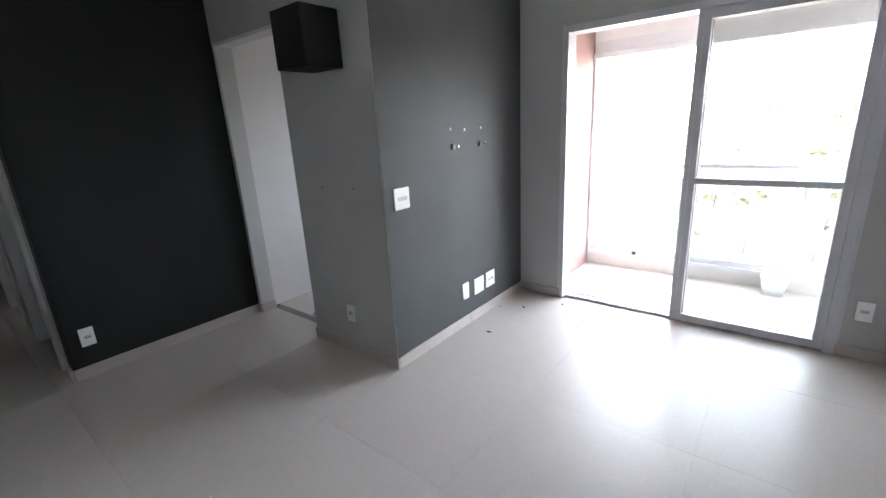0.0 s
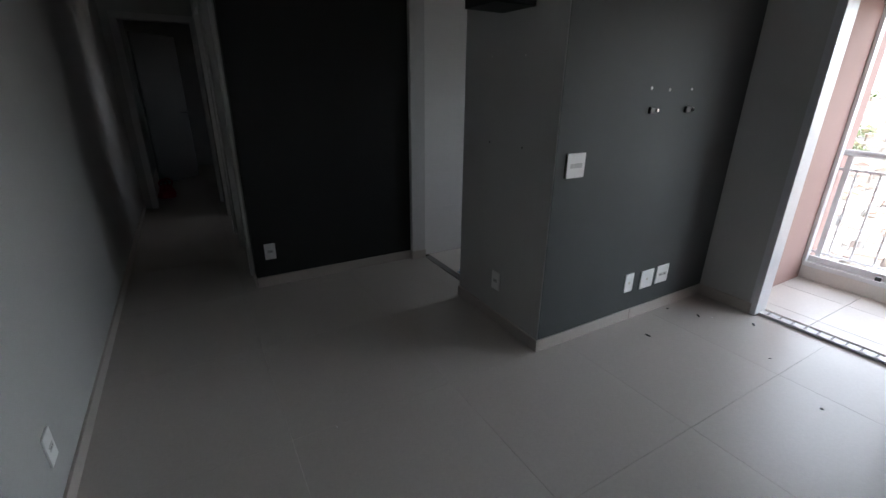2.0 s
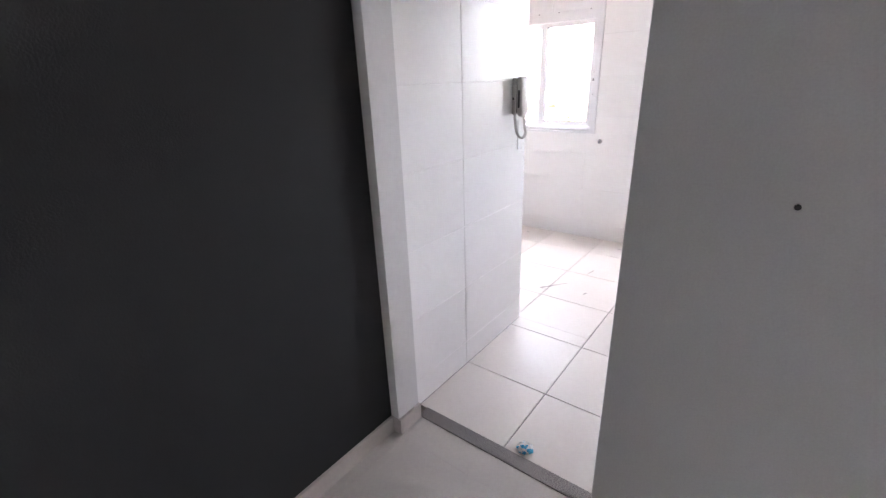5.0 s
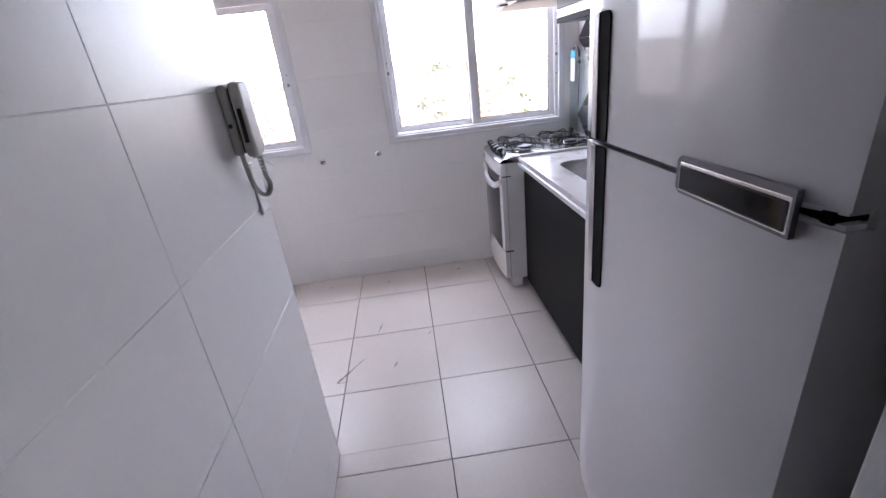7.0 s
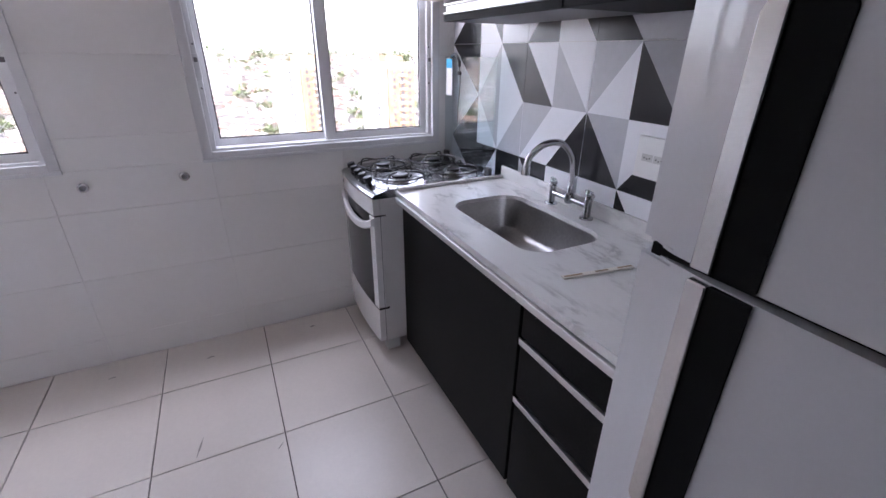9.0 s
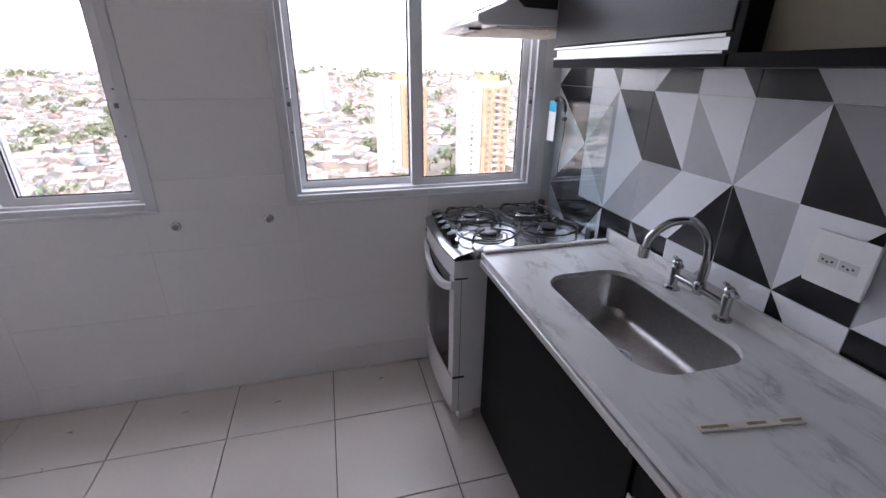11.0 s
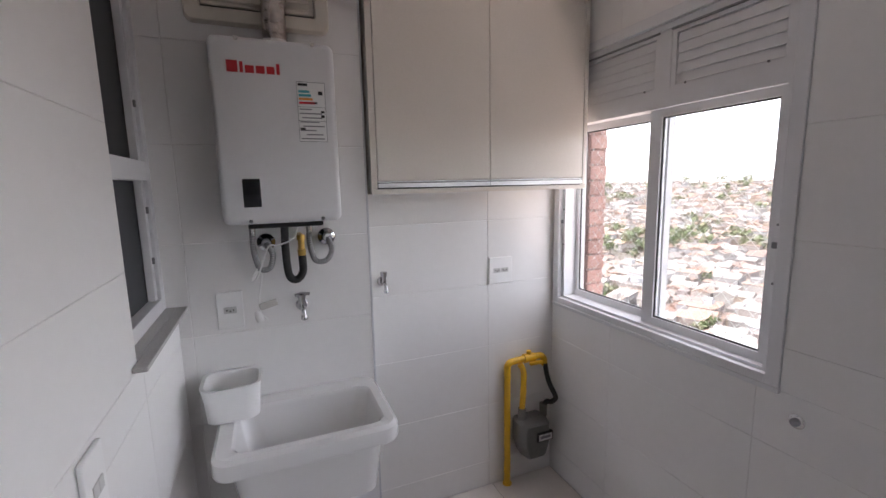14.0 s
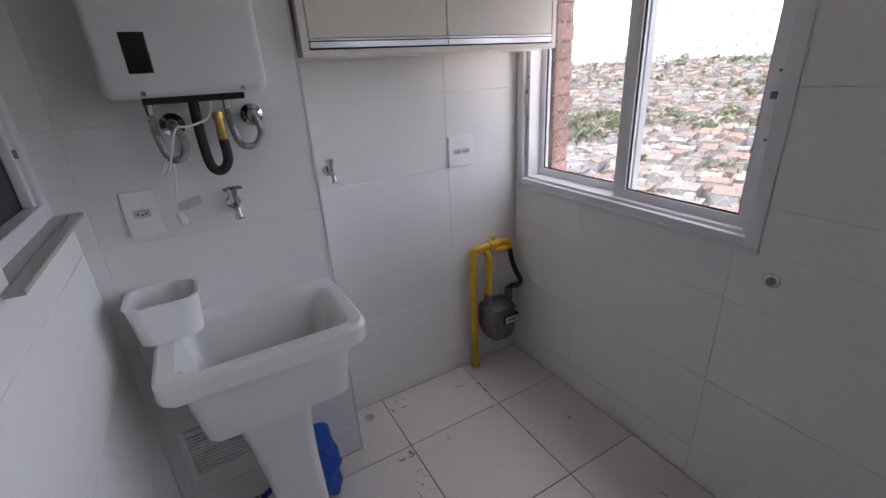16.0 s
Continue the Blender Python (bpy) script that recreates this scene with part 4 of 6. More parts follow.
tap = thing("kitchen_tap", (1.515, 1.69, TOP), "chrome two-handle mixer tap with a high swan spout", "tap")
for y in (1.785, 1.595):
    post = part("tap_post", lathe((1.515, y, TOP), (0, 0, 1), [(0, 0.025), (0.005, 0.024), (0.009, 0.0145), (0.03, 0.0125), (0.06, 0.0130), (0.072, 0.0145), (0.078, 0.009)], n=22), CHROME, tap, smooth=True)
    bm = lathe((0, 0, 0), (0, 0, 1), [(0, 0.010), (0.004, 0.014), (0.010, 0.015), (0.017, 0.011), (0.020, 0.004)], n=20)
    tube([(-0.006, 0, 0.009), (-0.030, 0, 0.014), (-0.054, 0, 0.012)], 0.0070, bm, n=10, steps=4)
    tube([(0.006, 0, 0.009), (0.026, 0, 0.013), (0.046, 0, 0.010)], 0.0066, bm, n=10, steps=4)
    bmesh.ops.transform(bm, matrix=pose(1.515, y, TOP + 0.080, 0, 4, 58), verts=bm.verts)
    part("tap_handle", bm, CHROME, post, smooth=True)
part("bridge", tube([(1.515, 1.785, TOP + 0.045), (1.515, 1.69, TOP + 0.045), (1.515, 1.595, TOP + 0.045)], 0.010, n=14), CHROME, tap, smooth=True)
part("hub", lathe((1.515, 1.69, TOP + 0.03), (0, 0, 1), [(0, 0.014), (0.004, 0.017), (0.034, 0.017), (0.04, 0.012)], n=18), CHROME, tap, smooth=True)
spout = part("spout", tube([(1.515, 1.69, TOP + 0.06), (1.515, 1.69, TOP + 0.15), (1.503, 1.694, TOP + 0.205), (1.462, 1.708, TOP + 0.248), (1.405, 1.728, TOP + 0.244), (1.362, 1.743, TOP + 0.205), (1.350, 1.747, TOP + 0.168)], 0.0115, n=14), CHROME, tap, smooth=True)
part("aerator", rod((1.350, 1.747, TOP + 0.17), (1.349, 1.747, TOP + 0.14), 0.015, n=18), CHROME, spout, smooth=True)

ruler = thing("ruler", (1.25, 1.266, TOP), "worn wooden folding-rule piece on the worktop", "ruler")
bm = box(-0.11, 0.11, -0.0085, 0.0085, 0, 0.004, r=0.001, seg=1)
bmesh.ops.transform(bm, matrix=pose(1.25, 1.266, TOP + 0.0005, 0, 0, -8), verts=bm.verts)
part("stick", bm, PLASTIC_AGED, ruler)
for a, b in ((-0.105, -0.05), (-0.01, 0.03), (0.06, 0.107)):
    bm = box(a, b, -0.003, 0.004, 0.0042, 0.0046)
    bmesh.ops.transform(bm, matrix=pose(1.25, 1.266, TOP + 0.0005, 0, 0, -8), verts=bm.verts)
    part("worn_mark", bm, WOOD, ruler)

CF = 1.048
door_unit = thing("base_cabinet", (1.3, 1.75, 0.0), "black laminate base cabinet with one wide door", "cabinet")
part("carcass", box(CF + 0.02, 1.55, 1.318, 2.184, 0.07, 0.64), BLACK_MDF, door_unit)
for a, b in ((1.318, 1.336), (2.166, 2.184)):
    part("side_panel", box(CF + 0.02, 1.55, a, b, 0.64, 0.785), BLACK_MDF, door_unit)
part("plinth", box(CF + 0.06, 1.50, 1.318, 2.184, 0.0, 0.07), BLACK_MDF, door_unit)
leaf = part("door", box(CF, CF + 0.0195, 1.322, 2.180, 0.075, 0.762, r=0.0015, seg=1), BLACK_MDF, door_unit)
for a, b in ((1.314, 2.064), (2.067, 2.186)):
    part("edge_pull", box(1.017, 1.046, a, b, TOP - 0.049, TOP - 0.026, r=0.003), ALU, leaf, "aluminium edge pull")
part("top_rail", box(CF, CF + 0.018, 1.322, 2.180, 0.763, 0.789), BLACK_MDF, leaf)
drawer_unit = thing("drawer_cabinet", (1.3, 1.09, 0.0), "black laminate drawer cabinet with aluminium pulls", "cabinet")
part("carcass", box(CF + 0.02, 1.55, 0.866, 1.314, 0.07, 0.785), BLACK_MDF, drawer_unit)
part("plinth", box(CF + 0.06, 1.50, 0.866, 1.314, 0.0, 0.07), BLACK_MDF, drawer_unit)
for z0, z1 in ((0.662, 0.762), (0.455, 0.636), (0.075, 0.428)):
    dr = part("drawer_front", box(CF, CF + 0.0195, 0.87, 1.311, z0, z1, r=0.0015, seg=1), BLACK_MDF, drawer_unit)
    zz = z1 + 0.002
    if z1 > 0.7:
        part("edge_pull", box(1.017, 1.046, 0.868, 1.3115, TOP - 0.049, TOP - 0.026, r=0.003), ALU, dr, "aluminium edge pull")
        part("top_rail", box(CF, CF + 0.018, 0.87, 1.311, 0.763, 0.789), BLACK_MDF, dr)
        continue
    bm = box(CF - 0.006, CF + 0.018, 0.87, 1.311, zz, zz + 0.004, r=0.001, seg=1)
    box(CF - 0.006, CF - 0.003, 0.87, 1.311, zz, zz + 0.020, bm)
    part("pull", bm, ALU, dr, "aluminium pull profile")

# ---------------------------------------------------------------- upper cabinets and hood
UF = 1.245
upper = thing("wall_cabinet", (1.4, 1.86, 1.47), "grey wall cabinet with an aluminium pull", "cabinet")
part("carcass", box(UF + 0.02, 1.565, 1.522, 2.195, 1.468, 2.285), GREY_MDF, upper)
leaf = part("door", box(UF, UF + 0.0195, 1.524, 2.195, 1.530, 2.28, r=0.0015, seg=1), GREY_MDF, upper)
bm = box(UF - 0.004, UF + 0.018, 1.530, 2.190, 1.492, 1.498, r=0.001, seg=1)
box(UF - 0.004, UF + 0.018, 1.530, 2.190, 1.520, 1.527, bm, r=0.001, seg=1)
box(UF + 0.008, UF + 0.018, 1.530, 2.190, 1.498, 1.520, bm)
part("pull", bm, ALU, leaf, "long aluminium pull profile")
part("bottom_rail", box(UF, UF + 0.0195, 1.524, 2.195, 1.468, 1.491), BLACK_MDF, upper)
niche = thing("wall_cabinet", (1.4, 1.2, 1.47), "doorless wall cabinet with a beige lining", "cabinet")
part("bottom_panel", box(UF, 1.565, 0.862, 1.518, 1.468, 1.492, r=0.001, seg=1), BLACK_MDF, niche)
for a, b in ((1.500, 1.518), (0.862, 0.880)):
    part("side_panel", box(UF, 1.565, a, b, 1.492, 2.285, r=0.001, seg=1), BLACK_MDF, niche)
part("back_panel", box(1.30, 1.565, 0.88, 1.50, 1.492, 2.285), BEIGE_MDF, niche, "beige inner panel")
over_hood = thing("wall_cabinet", (1.4, 2.45, 1.8), "small grey wall cabinet above the cooker hood", "cabinet")
part("carcass", box(UF + 0.02, 1.565, 2.199, 2.71, 1.70, 2.285), GREY_MDF, over_hood)
part("door", box(UF, UF + 0.0195, 2.201, 2.708, 1.735, 2.28, r=0.0015, seg=1), GREY_MDF, over_hood)
part("pull", box(UF - 0.004, UF + 0.018, 2.203, 2.706, 1.705, 1.73, r=0.002), ALU, over_hood)
hood = thing("cooker_hood", (1.25, 2.45, 1.6), "white slanted cooker hood over the stove", "hood")
bm = loft([[Vector((x, y, z)) for x, z in ((0.985, 1.598), (1.0, 1.588), (1.565, 1.588), (1.565, 1.697), (1.18, 1.697), (0.985, 1.618))] for y in (2.205, 2.705)])
bmesh.ops.bevel(bm, geom=bm.edges[:], offset=0.003, segments=1, affect="EDGES")
shell = part("shell", bm, ENAMEL, hood)
# Cream on filter and ribs stands in for warm light from below.
flt = part("grease_filter", box(1.055, 1.46, 2.235, 2.675, 1.585, 1.5878), PLASTIC_AGED, shell, "ribbed filter, coloured cream for the warm light on it")
rib = mesh_of("filter_rib", box(0, 0.008, 2.24 - 2.45, 2.67 - 2.45, 0, 0.003), PLASTIC_AGED)
for k in range(22):
    ob = new("filter_rib", rib)
    ob.parent = flt
    ob.location = (1.06 + 0.018 * k - 1.25, 0, 1.5815 - 1.6)
bm = loft([[Vector((x, y, z)) for x, z in ((1.11, 1.66), (1.135, 1.64), (1.243, 1.636), (1.243, 1.765), (1.18, 1.762), (1.13, 1.73), (1.108, 1.69))] for y in (2.1955, 2.2045)])
part("side_cap", bm, BLACK_PLASTIC, shell, "black rounded shape at the end of the hood")
part("control_strip", box(0.985, 1.03, 2.30, 2.38, 1.581, 1.588), BLACK_PLASTIC, shell)
bm = box(-0.035, 0.035, -0.05, 0.05, 0, 0.005, r=0.002)
bmesh.ops.transform(bm, matrix=pose(1.08, 2.45, 1.659, 0, -22, 0), verts=bm.verts)
part("switch_panel", bm, DARK_GLASS, shell)

# ---------------------------------------------------------------- stove
stove = thing("gas_stove", (1.2, 2.45, 0.0), "white four-burner gas stove with raised glass lid", "stove")
Y0, Y1, SF = 2.207, 2.700, 0.955


def bow(y):
    """How far the bowed front stands out at y."""
    return 0.926 - 0.015 * (1 - ((y - (Y0 + Y1) / 2) / ((Y1 - Y0) / 2)) ** 2)


def bowed(y0, y1, z0, z1, out=0.0, thick=0.02, bm=None, n=14):
    """A panel that follows the bowed front."""
    ys = [y0 + (y1 - y0) * k / n for k in range(n + 1)]
    loop = lambda z: [Vector((bow(y) - out, y, z)) for y in ys] + [Vector((bow(y) - out + thick, y, z)) for y in reversed(ys)]
    return loft([loop(z0), loop(z1)], bm)


part("body", box(SF, 1.50, Y0, Y1, 0.075, 0.803, r=0.004), ENAMEL, stove)
ys = [Y0 - 0.004 + (Y1 - Y0 + 0.008) * k / 14 for k in range(15)]
bm = bmesh.new()
loft([[Vector((bow(y) + a, y, z)) for y in ys] + [Vector((1.50, ys[-1], zb)), Vector((1.50, ys[0], zb))] for a, z, zb in ((0.004, 0.801, 0.801), (-0.004, 0.805, 0.805), (-0.003, 0.811, 0.838), (0.006, 0.818, 0.838), (0.07, 0.836, 0.838))], bm)
hob = part("hob", bm, HOB_STEEL, stove, "polished steel hob", smooth=True)
part("control_fascia", bowed(Y0, Y1, 0.728, 0.801, 0.0, 0.028), ENAMEL, stove, smooth=True)
part("igniter_button", rod((bow(Y1 - 0.03) - 0.004, Y1 - 0.03, 0.765), (bow(Y1 - 0.03) + 0.004, Y1 - 0.03, 0.765), 0.008), BLACK_PLASTIC, stove)
oven = part("oven_door", bowed(Y0 + 0.001, Y1 - 0.001, 0.269, 0.719, -0.033, 0.01), ENAMEL, stove, smooth=True)
part("door_stile", bowed(Y0, Y0 + 0.045, 0.268, 0.72, 0.0, 0.028, n=3), ENAMEL, oven, smooth=True)
part("door_stile", bowed(Y1 - 0.045, Y1, 0.268, 0.72, 0.0, 0.028, n=3), ENAMEL, oven, smooth=True)
part("oven_glass", bowed(Y0 + 0.0455, Y1 - 0.0455, 0.270, 0.660, -0.002, 0.025), DARK_GLASS, oven, smooth=True)
part("handle_recess", bowed(Y0 + 0.0455, Y1 - 0.0455, 0.661, 0.72, -0.012, 0.02), BLACK_PLASTIC, oven, smooth=True)
bm = bmesh.new()
loops = []
for k in range(17):
    y = Y0 + 0.004 + (Y1 - Y0 - 0.008) * k / 16
    f = abs(2 * k / 16 - 1)
    zc, out = 0.643 + 0.056 * f ** 2.4, 0.006 * (1 - f ** 6)
    loops.append([Vector((bow(y) - out - 0.004 + dx, y, zc + dz)) for dx, dz in ((0, 0.017), (-0.007, 0.012), (-0.008, -0.014), (0.0, -0.021), (0.014, -0.019), (0.014, 0.015))])
loft(loops, bm)
part("oven_handle", bm, ENAMEL, oven, "curved white oven handle", True)
part("door_gap", bowed(Y0 - 0.001, Y1 + 0.001, 0.721, 0.727, -0.004, 0.05), BLACK_PLASTIC, stove)
part("drawer_gap", bowed(Y0 - 0.001, Y1 + 0.001, 0.257, 0.267, -0.002, 0.05), BLACK_PLASTIC, stove)
part("side_seam", box(0.9542, 0.9568, Y0 - 0.0006, Y0 + 0.01, 0.08, 0.726), GREY_INK, stove)
part("lower_drawer", bowed(Y0, Y1, 0.082, 0.256, 0.0, 0.028), ENAMEL, stove, smooth=True)
for x, y in ((1.00, Y0 + 0.05), (1.00, Y1 - 0.05), (1.45, Y0 + 0.05), (1.45, Y1 - 0.05)):
    part("foot", box(x - 0.035, x + 0.035, y - 0.025, y + 0.025, 0.0, 0.08, r=0.006), PLASTIC_WHITE, stove)
for k in range(5):
    y = Y0 + 0.140 + 0.0725 * k
    kn = part("knob", lathe((bow(y) + 0.045, y, 0.829), (-0.24, 0, 0.97), [(0, 0.010), (0.012, 0.012), (0.014, 0.020), (0.034, 0.018), (0.036, 0.010)], n=18), BLACK_PLASTIC, hob, smooth=True)
for bx, by, br in ((1.10, Y0 + 0.13, 0.042), (1.10, Y1 - 0.13, 0.036), (1.37, Y0 + 0.13, 0.036), (1.37, Y1 - 0.13, 0.042)):
    burner = part("burner", lathe((bx, by, 0.8385), (0, 0, 1), [(0, 0.085), (0.002, 0.084), (0.003, 0.07), (0.002, 0.055), (0.006, br + 0.006), (0.013, br + 0.004), (0.015, br), (0.018, br - 0.004)], n=28), HOB_STEEL, hob, smooth=True)
    part("burner_cap", lathe((bx, by, 0.8565), (0, 0, 1), [(0, br - 0.003), (0.005, br + 0.002), (0.008, br - 0.004), (0.009, br - 0.012)], n=24), BLACK_PLASTIC, burner, smooth=True)
for gx in (1.10, 1.37):
    bm = bmesh.new()
    for by in (Y0 + 0.13, Y1 - 0.13):
        for a in range(0, 360, 90):
            c, s = math.cos(radians(a + 45)), math.sin(radians(a + 45))
            tube([(gx + 0.125 * c, by + 0.11 * s, 0.842), (gx + 0.118 * c, by + 0.104 * s, 0.868), (gx + 0.09 * c, by + 0.08 * s, 0.877), (gx + 0.03 * c, by + 0.027 * s, 0.875)], 0.0042, bm, n=6, steps=4)
        loop = [(gx + 0.125 * math.cos(radians(a)), by + 0.108 * math.sin(radians(a)), 0.858) for a in range(0, 361, 30)]
        tube(loop, 0.0038, bm, n=6, steps=2)
    part("pan_support", bm, BLACK_PLASTIC, hob, "black wire pan support", True)
lid = part("glass_lid", box(1.505, 1.511, Y0 + 0.005, Y1 - 0.005, 0.862, 1.345, r=0.002, seg=1), LID_GLASS, stove, "raised clear glass lid")
part("lid_sticker", box(1.5035, 1.5048, Y1 - 0.085, Y1 - 0.02, 1.16, 1.335), PAPER, lid)
part("lid_sticker_header", box(1.5025, 1.5035, Y1 - 0.083, Y1 - 0.022, 1.29, 1.332), CYAN_INK, lid)
for y in (Y0 + 0.03, Y1 - 0.03):
    part("lid_hinge", box(1.495, 1.515, y - 0.02, y + 0.02, 0.836, 0.872, r=0.003), BLACK_PLASTIC, lid)

hook = thing("cord_hook", (1.50, 2.57, 1.34), "black hook with a thin cord over the stove lid", "hook")
part("hook_arm", tube([(1.498, 2.62, 1.338), (1.492, 2.59, 1.352), (1.490, 2.55, 1.350), (1.492, 2.522, 1.325), (1.494, 2.520, 1.300)], 0.007, n=8, steps=5), BLACK_PLASTIC, hook, smooth=True)
part("cord", tube([(1.494, 2.520, 1.30), (1.496, 2.515, 1.22), (1.496, 2.53, 1.12), (1.497, 2.535, 1.03)], 0.002, n=5, steps=5), BLACK_PLASTIC, hook)
part("weight", box(1.488, 1.500, 2.508, 2.532, 1.262, 1.28, r=0.003), BLACK_PLASTIC, hook)

# ---------------------------------------------------------------- intercom by the kitchen opening
phone = thing("intercom_phone", (0.0, 1.0, 1.3), "grey wall intercom handset with a coiled cord", "intercom")
part("wall_base", box(0.0, 0.022, 0.962, 1.045, 1.195, 1.360, r=0.007), PHONE_GREY, phone)
bm = loft([round_rect(0.025 + a, 0.057 + b, 0.962 + c, 1.036 - c, z, 0.011) for z, a, b, c in ((1.184, 0.012, -0.012, 0.016), (1.190, 0.004, -0.004, 0.006), (1.205, 0.0, 0.0, 0.001), (1.235, 0.001, -0.002, 0.0), (1.30, 0.001, -0.004, 0.0), (1.345, 0.0, -0.004, 0.0), (1.360, 0.002, -0.006, 0.002), (1.364, 0.008, -0.012, 0.010))])
handset = part("handset", bm, PHONE_GREY, phone, smooth=True)
part("cradle_gap", box(0.0215, 0.0255, 0.972, 1.030, 1.20, 1.350), BLACK_PLASTIC, phone)
part("ear_slot", box(0.035, 0.045, 0.9595, 0.9625, 1.225, 1.305, r=0.001, seg=1), BLACK_PLASTIC, handset)
part("key", box(0.006, 0.015, 0.9590, 0.9625, 1.262, 1.272, r=0.001, seg=1), BLACK_PLASTIC, phone)
pts = []
main = curve_points([(0.014, 0.972, 1.205), (0.015, 0.976, 1.16), (0.018, 0.986, 1.115), (0.026, 1.004, 1.086), (0.037, 1.024, 1.082), (0.042, 1.036, 1.104), (0.039, 1.030, 1.128), (0.040, 1.016, 1.188)], 44)
for i, p in enumerate(main):
    a = i * 0.95
    pts.append(p + Vector((0.0048 * math.cos(a), 0.003 * math.cos(a + 1.2), 0.0048 * math.sin(a))))
part("coiled_cord", tube(pts, 0.0021, n=6, steps=1), PHONE_GREY, phone, smooth=True)
part("loose_wire", tube([(0.03, 1.045, 1.17), (0.05, 1.075, 1.14), (0.02, 1.06, 1.10), (0.04, 1.08, 1.065), (0.006, 1.06, 1.02)], 0.0015, n=5, steps=6), PLASTIC_WHITE, phone)
part("back_plate", box(-0.0005, 0.006, 1.030, 1.055, 1.02, 1.165, r=0.002), PLASTIC_WHITE, phone)

# ---------------------------------------------------------------- laundry: heater
heater = thing("water_heater", (-0.96, 1.455, 1.41), "white wall-hung gas water heater with a dark display", "water heater")
bm = loft([[Vector((x, p.x, p.y)) for p in round_rect(1.283 + i, 1.632 - i, 1.408 + i, 1.948 - i, 0, 0.022, 5)] for x, i in ((-1.018, 0.006), (-1.0, 0.0), (-0.912, 0.0), (-0.902, 0.003), (-0.896, 0.009), (-0.894, 0.016))])
case = part("casing", bm, HEATER_WHITE, heater, smooth=True)
part("display", box(-0.897, -0.8925, 1.344, 1.394, 1.460, 1.545, r=0.002), DARK_GLASS, case)
x = 1.330
for w, h in ((0.029, 0.032), (0.009, 0.030), (0.024, 0.021), (0.024, 0.021), (0.022, 0.021), (0.009, 0.030)):
    part("red_badge_mark", box(-0.8945, -0.8928, x, x + w, 1.847, 1.847 + h), RED_INK, case)
    x += w + 0.005
sticker = part("energy_label", box(-0.8945, -0.8929, 1.516, 1.599, 1.655, 1.832), PAPER, case, "white energy label with coloured bars")
for k, (m_, w) in enumerate(((TEAL_INK, 0.032), (TEAL_INK, 0.036), (ORANGE_INK, 0.040), (RED_INK, 0.046))):
    part("label_bar", box(-0.8930, -0.8922, 1.521, 1.521 + w, 1.800 - 0.011 * k, 1.807 - 0.011 * k), m_, sticker)
for k, (a, b) in enumerate(((0.004, 0.04), (0.004, 0.07), (0.010, 0.07), (0.004, 0.06), (0.012, 0.075), (0.004, 0.05), (0.02, 0.07), (0.004, 0.074))):
    part("label_text", box(-0.8930, -0.8924, 1.517 + a, 1.517 + b, 1.750 - 0.0125 * k, 1.7535 - 0.0125 * k), GREY_INK, sticker)
for a, b, c, d in ((1.516, 1.5172, 1.655, 1.832), (1.5978, 1.599, 1.655, 1.832), (1.517, 1.598, 1.8305, 1.832), (1.517, 1.598, 1.655, 1.6565), (1.517, 1.598, 1.758, 1.7592), (1.517, 1.598, 1.717, 1.7182)):
    part("label_rule", box(-0.8930, -0.8924, a, b, c, d), GREY_INK, sticker)
for a, b, c, d in ((1.555, 1.574, 1.768, 1.774), (1.584, 1.594, 1.728, 1.736), (1.584, 1.594, 1.742, 1.748), (1.520, 1.535, 1.690, 1.697)):
    part("label_block", box(-0.8930, -0.8922, a, b, c, d), BLACK_PLASTIC, sticker)
part("label_mark", box(-0.8930, -0.8922, 1.578, 1.591, 1.795, 1.806), BLACK_PLASTIC, sticker)
part("label_mark", box(-0.8930, -0.8922, 1.520, 1.548, 1.820, 1.827), BLACK_PLASTIC, sticker)
for y in (1.36, 1.57):
    for z in (1.418, 1.940):
        part("screw", rod((-0.897, y, z), (-0.889, y, z), 0.006, n=10), STEEL, case)
part("manifold", box(-0.995, -0.93, 1.35, 1.575, 1.392, 1.410, r=0.003), BLACK_PLASTIC, heater)


def braided(name, pts, label):
    ob = thing(name, pts[0], label, "hose", "water heater hoses")
    part("nut", lathe((pts[0][0], pts[0][1], pts[0][2] - 0.035), (0, 0, 1), [(0, 0.010), (0.035, 0.011), (0.037, 0.008)], n=10), CHROME, ob, smooth=True)
    part("tube", tube([(pts[0][0], pts[0][1], pts[0][2] - 0.03)] + pts[1:], 0.0085, n=10, steps=14, ridge=0.18, every=2), BRAID, ob, smooth=True)
    e = Vector(pts[-1])
    part("wall_flange", lathe((-1.0195, e.y, e.z), (1, 0, 0), [(0, 0.030), (0.004, 0.029), (0.010, 0.018), (0.035, 0.016), (0.05, 0.013)], n=22), CHROME, ob, smooth=True)
    return ob


braided("supply_hose", [(-0.955, 1.358, 1.405), (-0.955, 1.358, 1.32), (-0.955, 1.372, 1.262), (-0.955, 1.402, 1.262), (-0.958, 1.413, 1.305), (-0.975, 1.396, 1.338)], "braided steel supply hose under the water heater")
braided("supply_hose", [(-0.955, 1.530, 1.405), (-0.955, 1.530, 1.33), (-0.955, 1.545, 1.275), (-0.955, 1.580, 1.272), (-0.958, 1.600, 1.305), (-0.975, 1.592, 1.346)], "braided steel supply hose under the water heater")
gas_hose = thing("gas_hose", (-0.955, 1.455, 1.40), "black rubber gas hose with a brass valve", "hose")
part("tube", tube([(-0.955, 1.455, 1.40), (-0.955, 1.453, 1.32), (-0.955, 1.458, 1.235), (-0.955, 1.480, 1.215), (-0.955, 1.502, 1.24), (-0.955, 1.503, 1.30)], 0.0125, n=12), RUBBER, gas_hose, smooth=True)
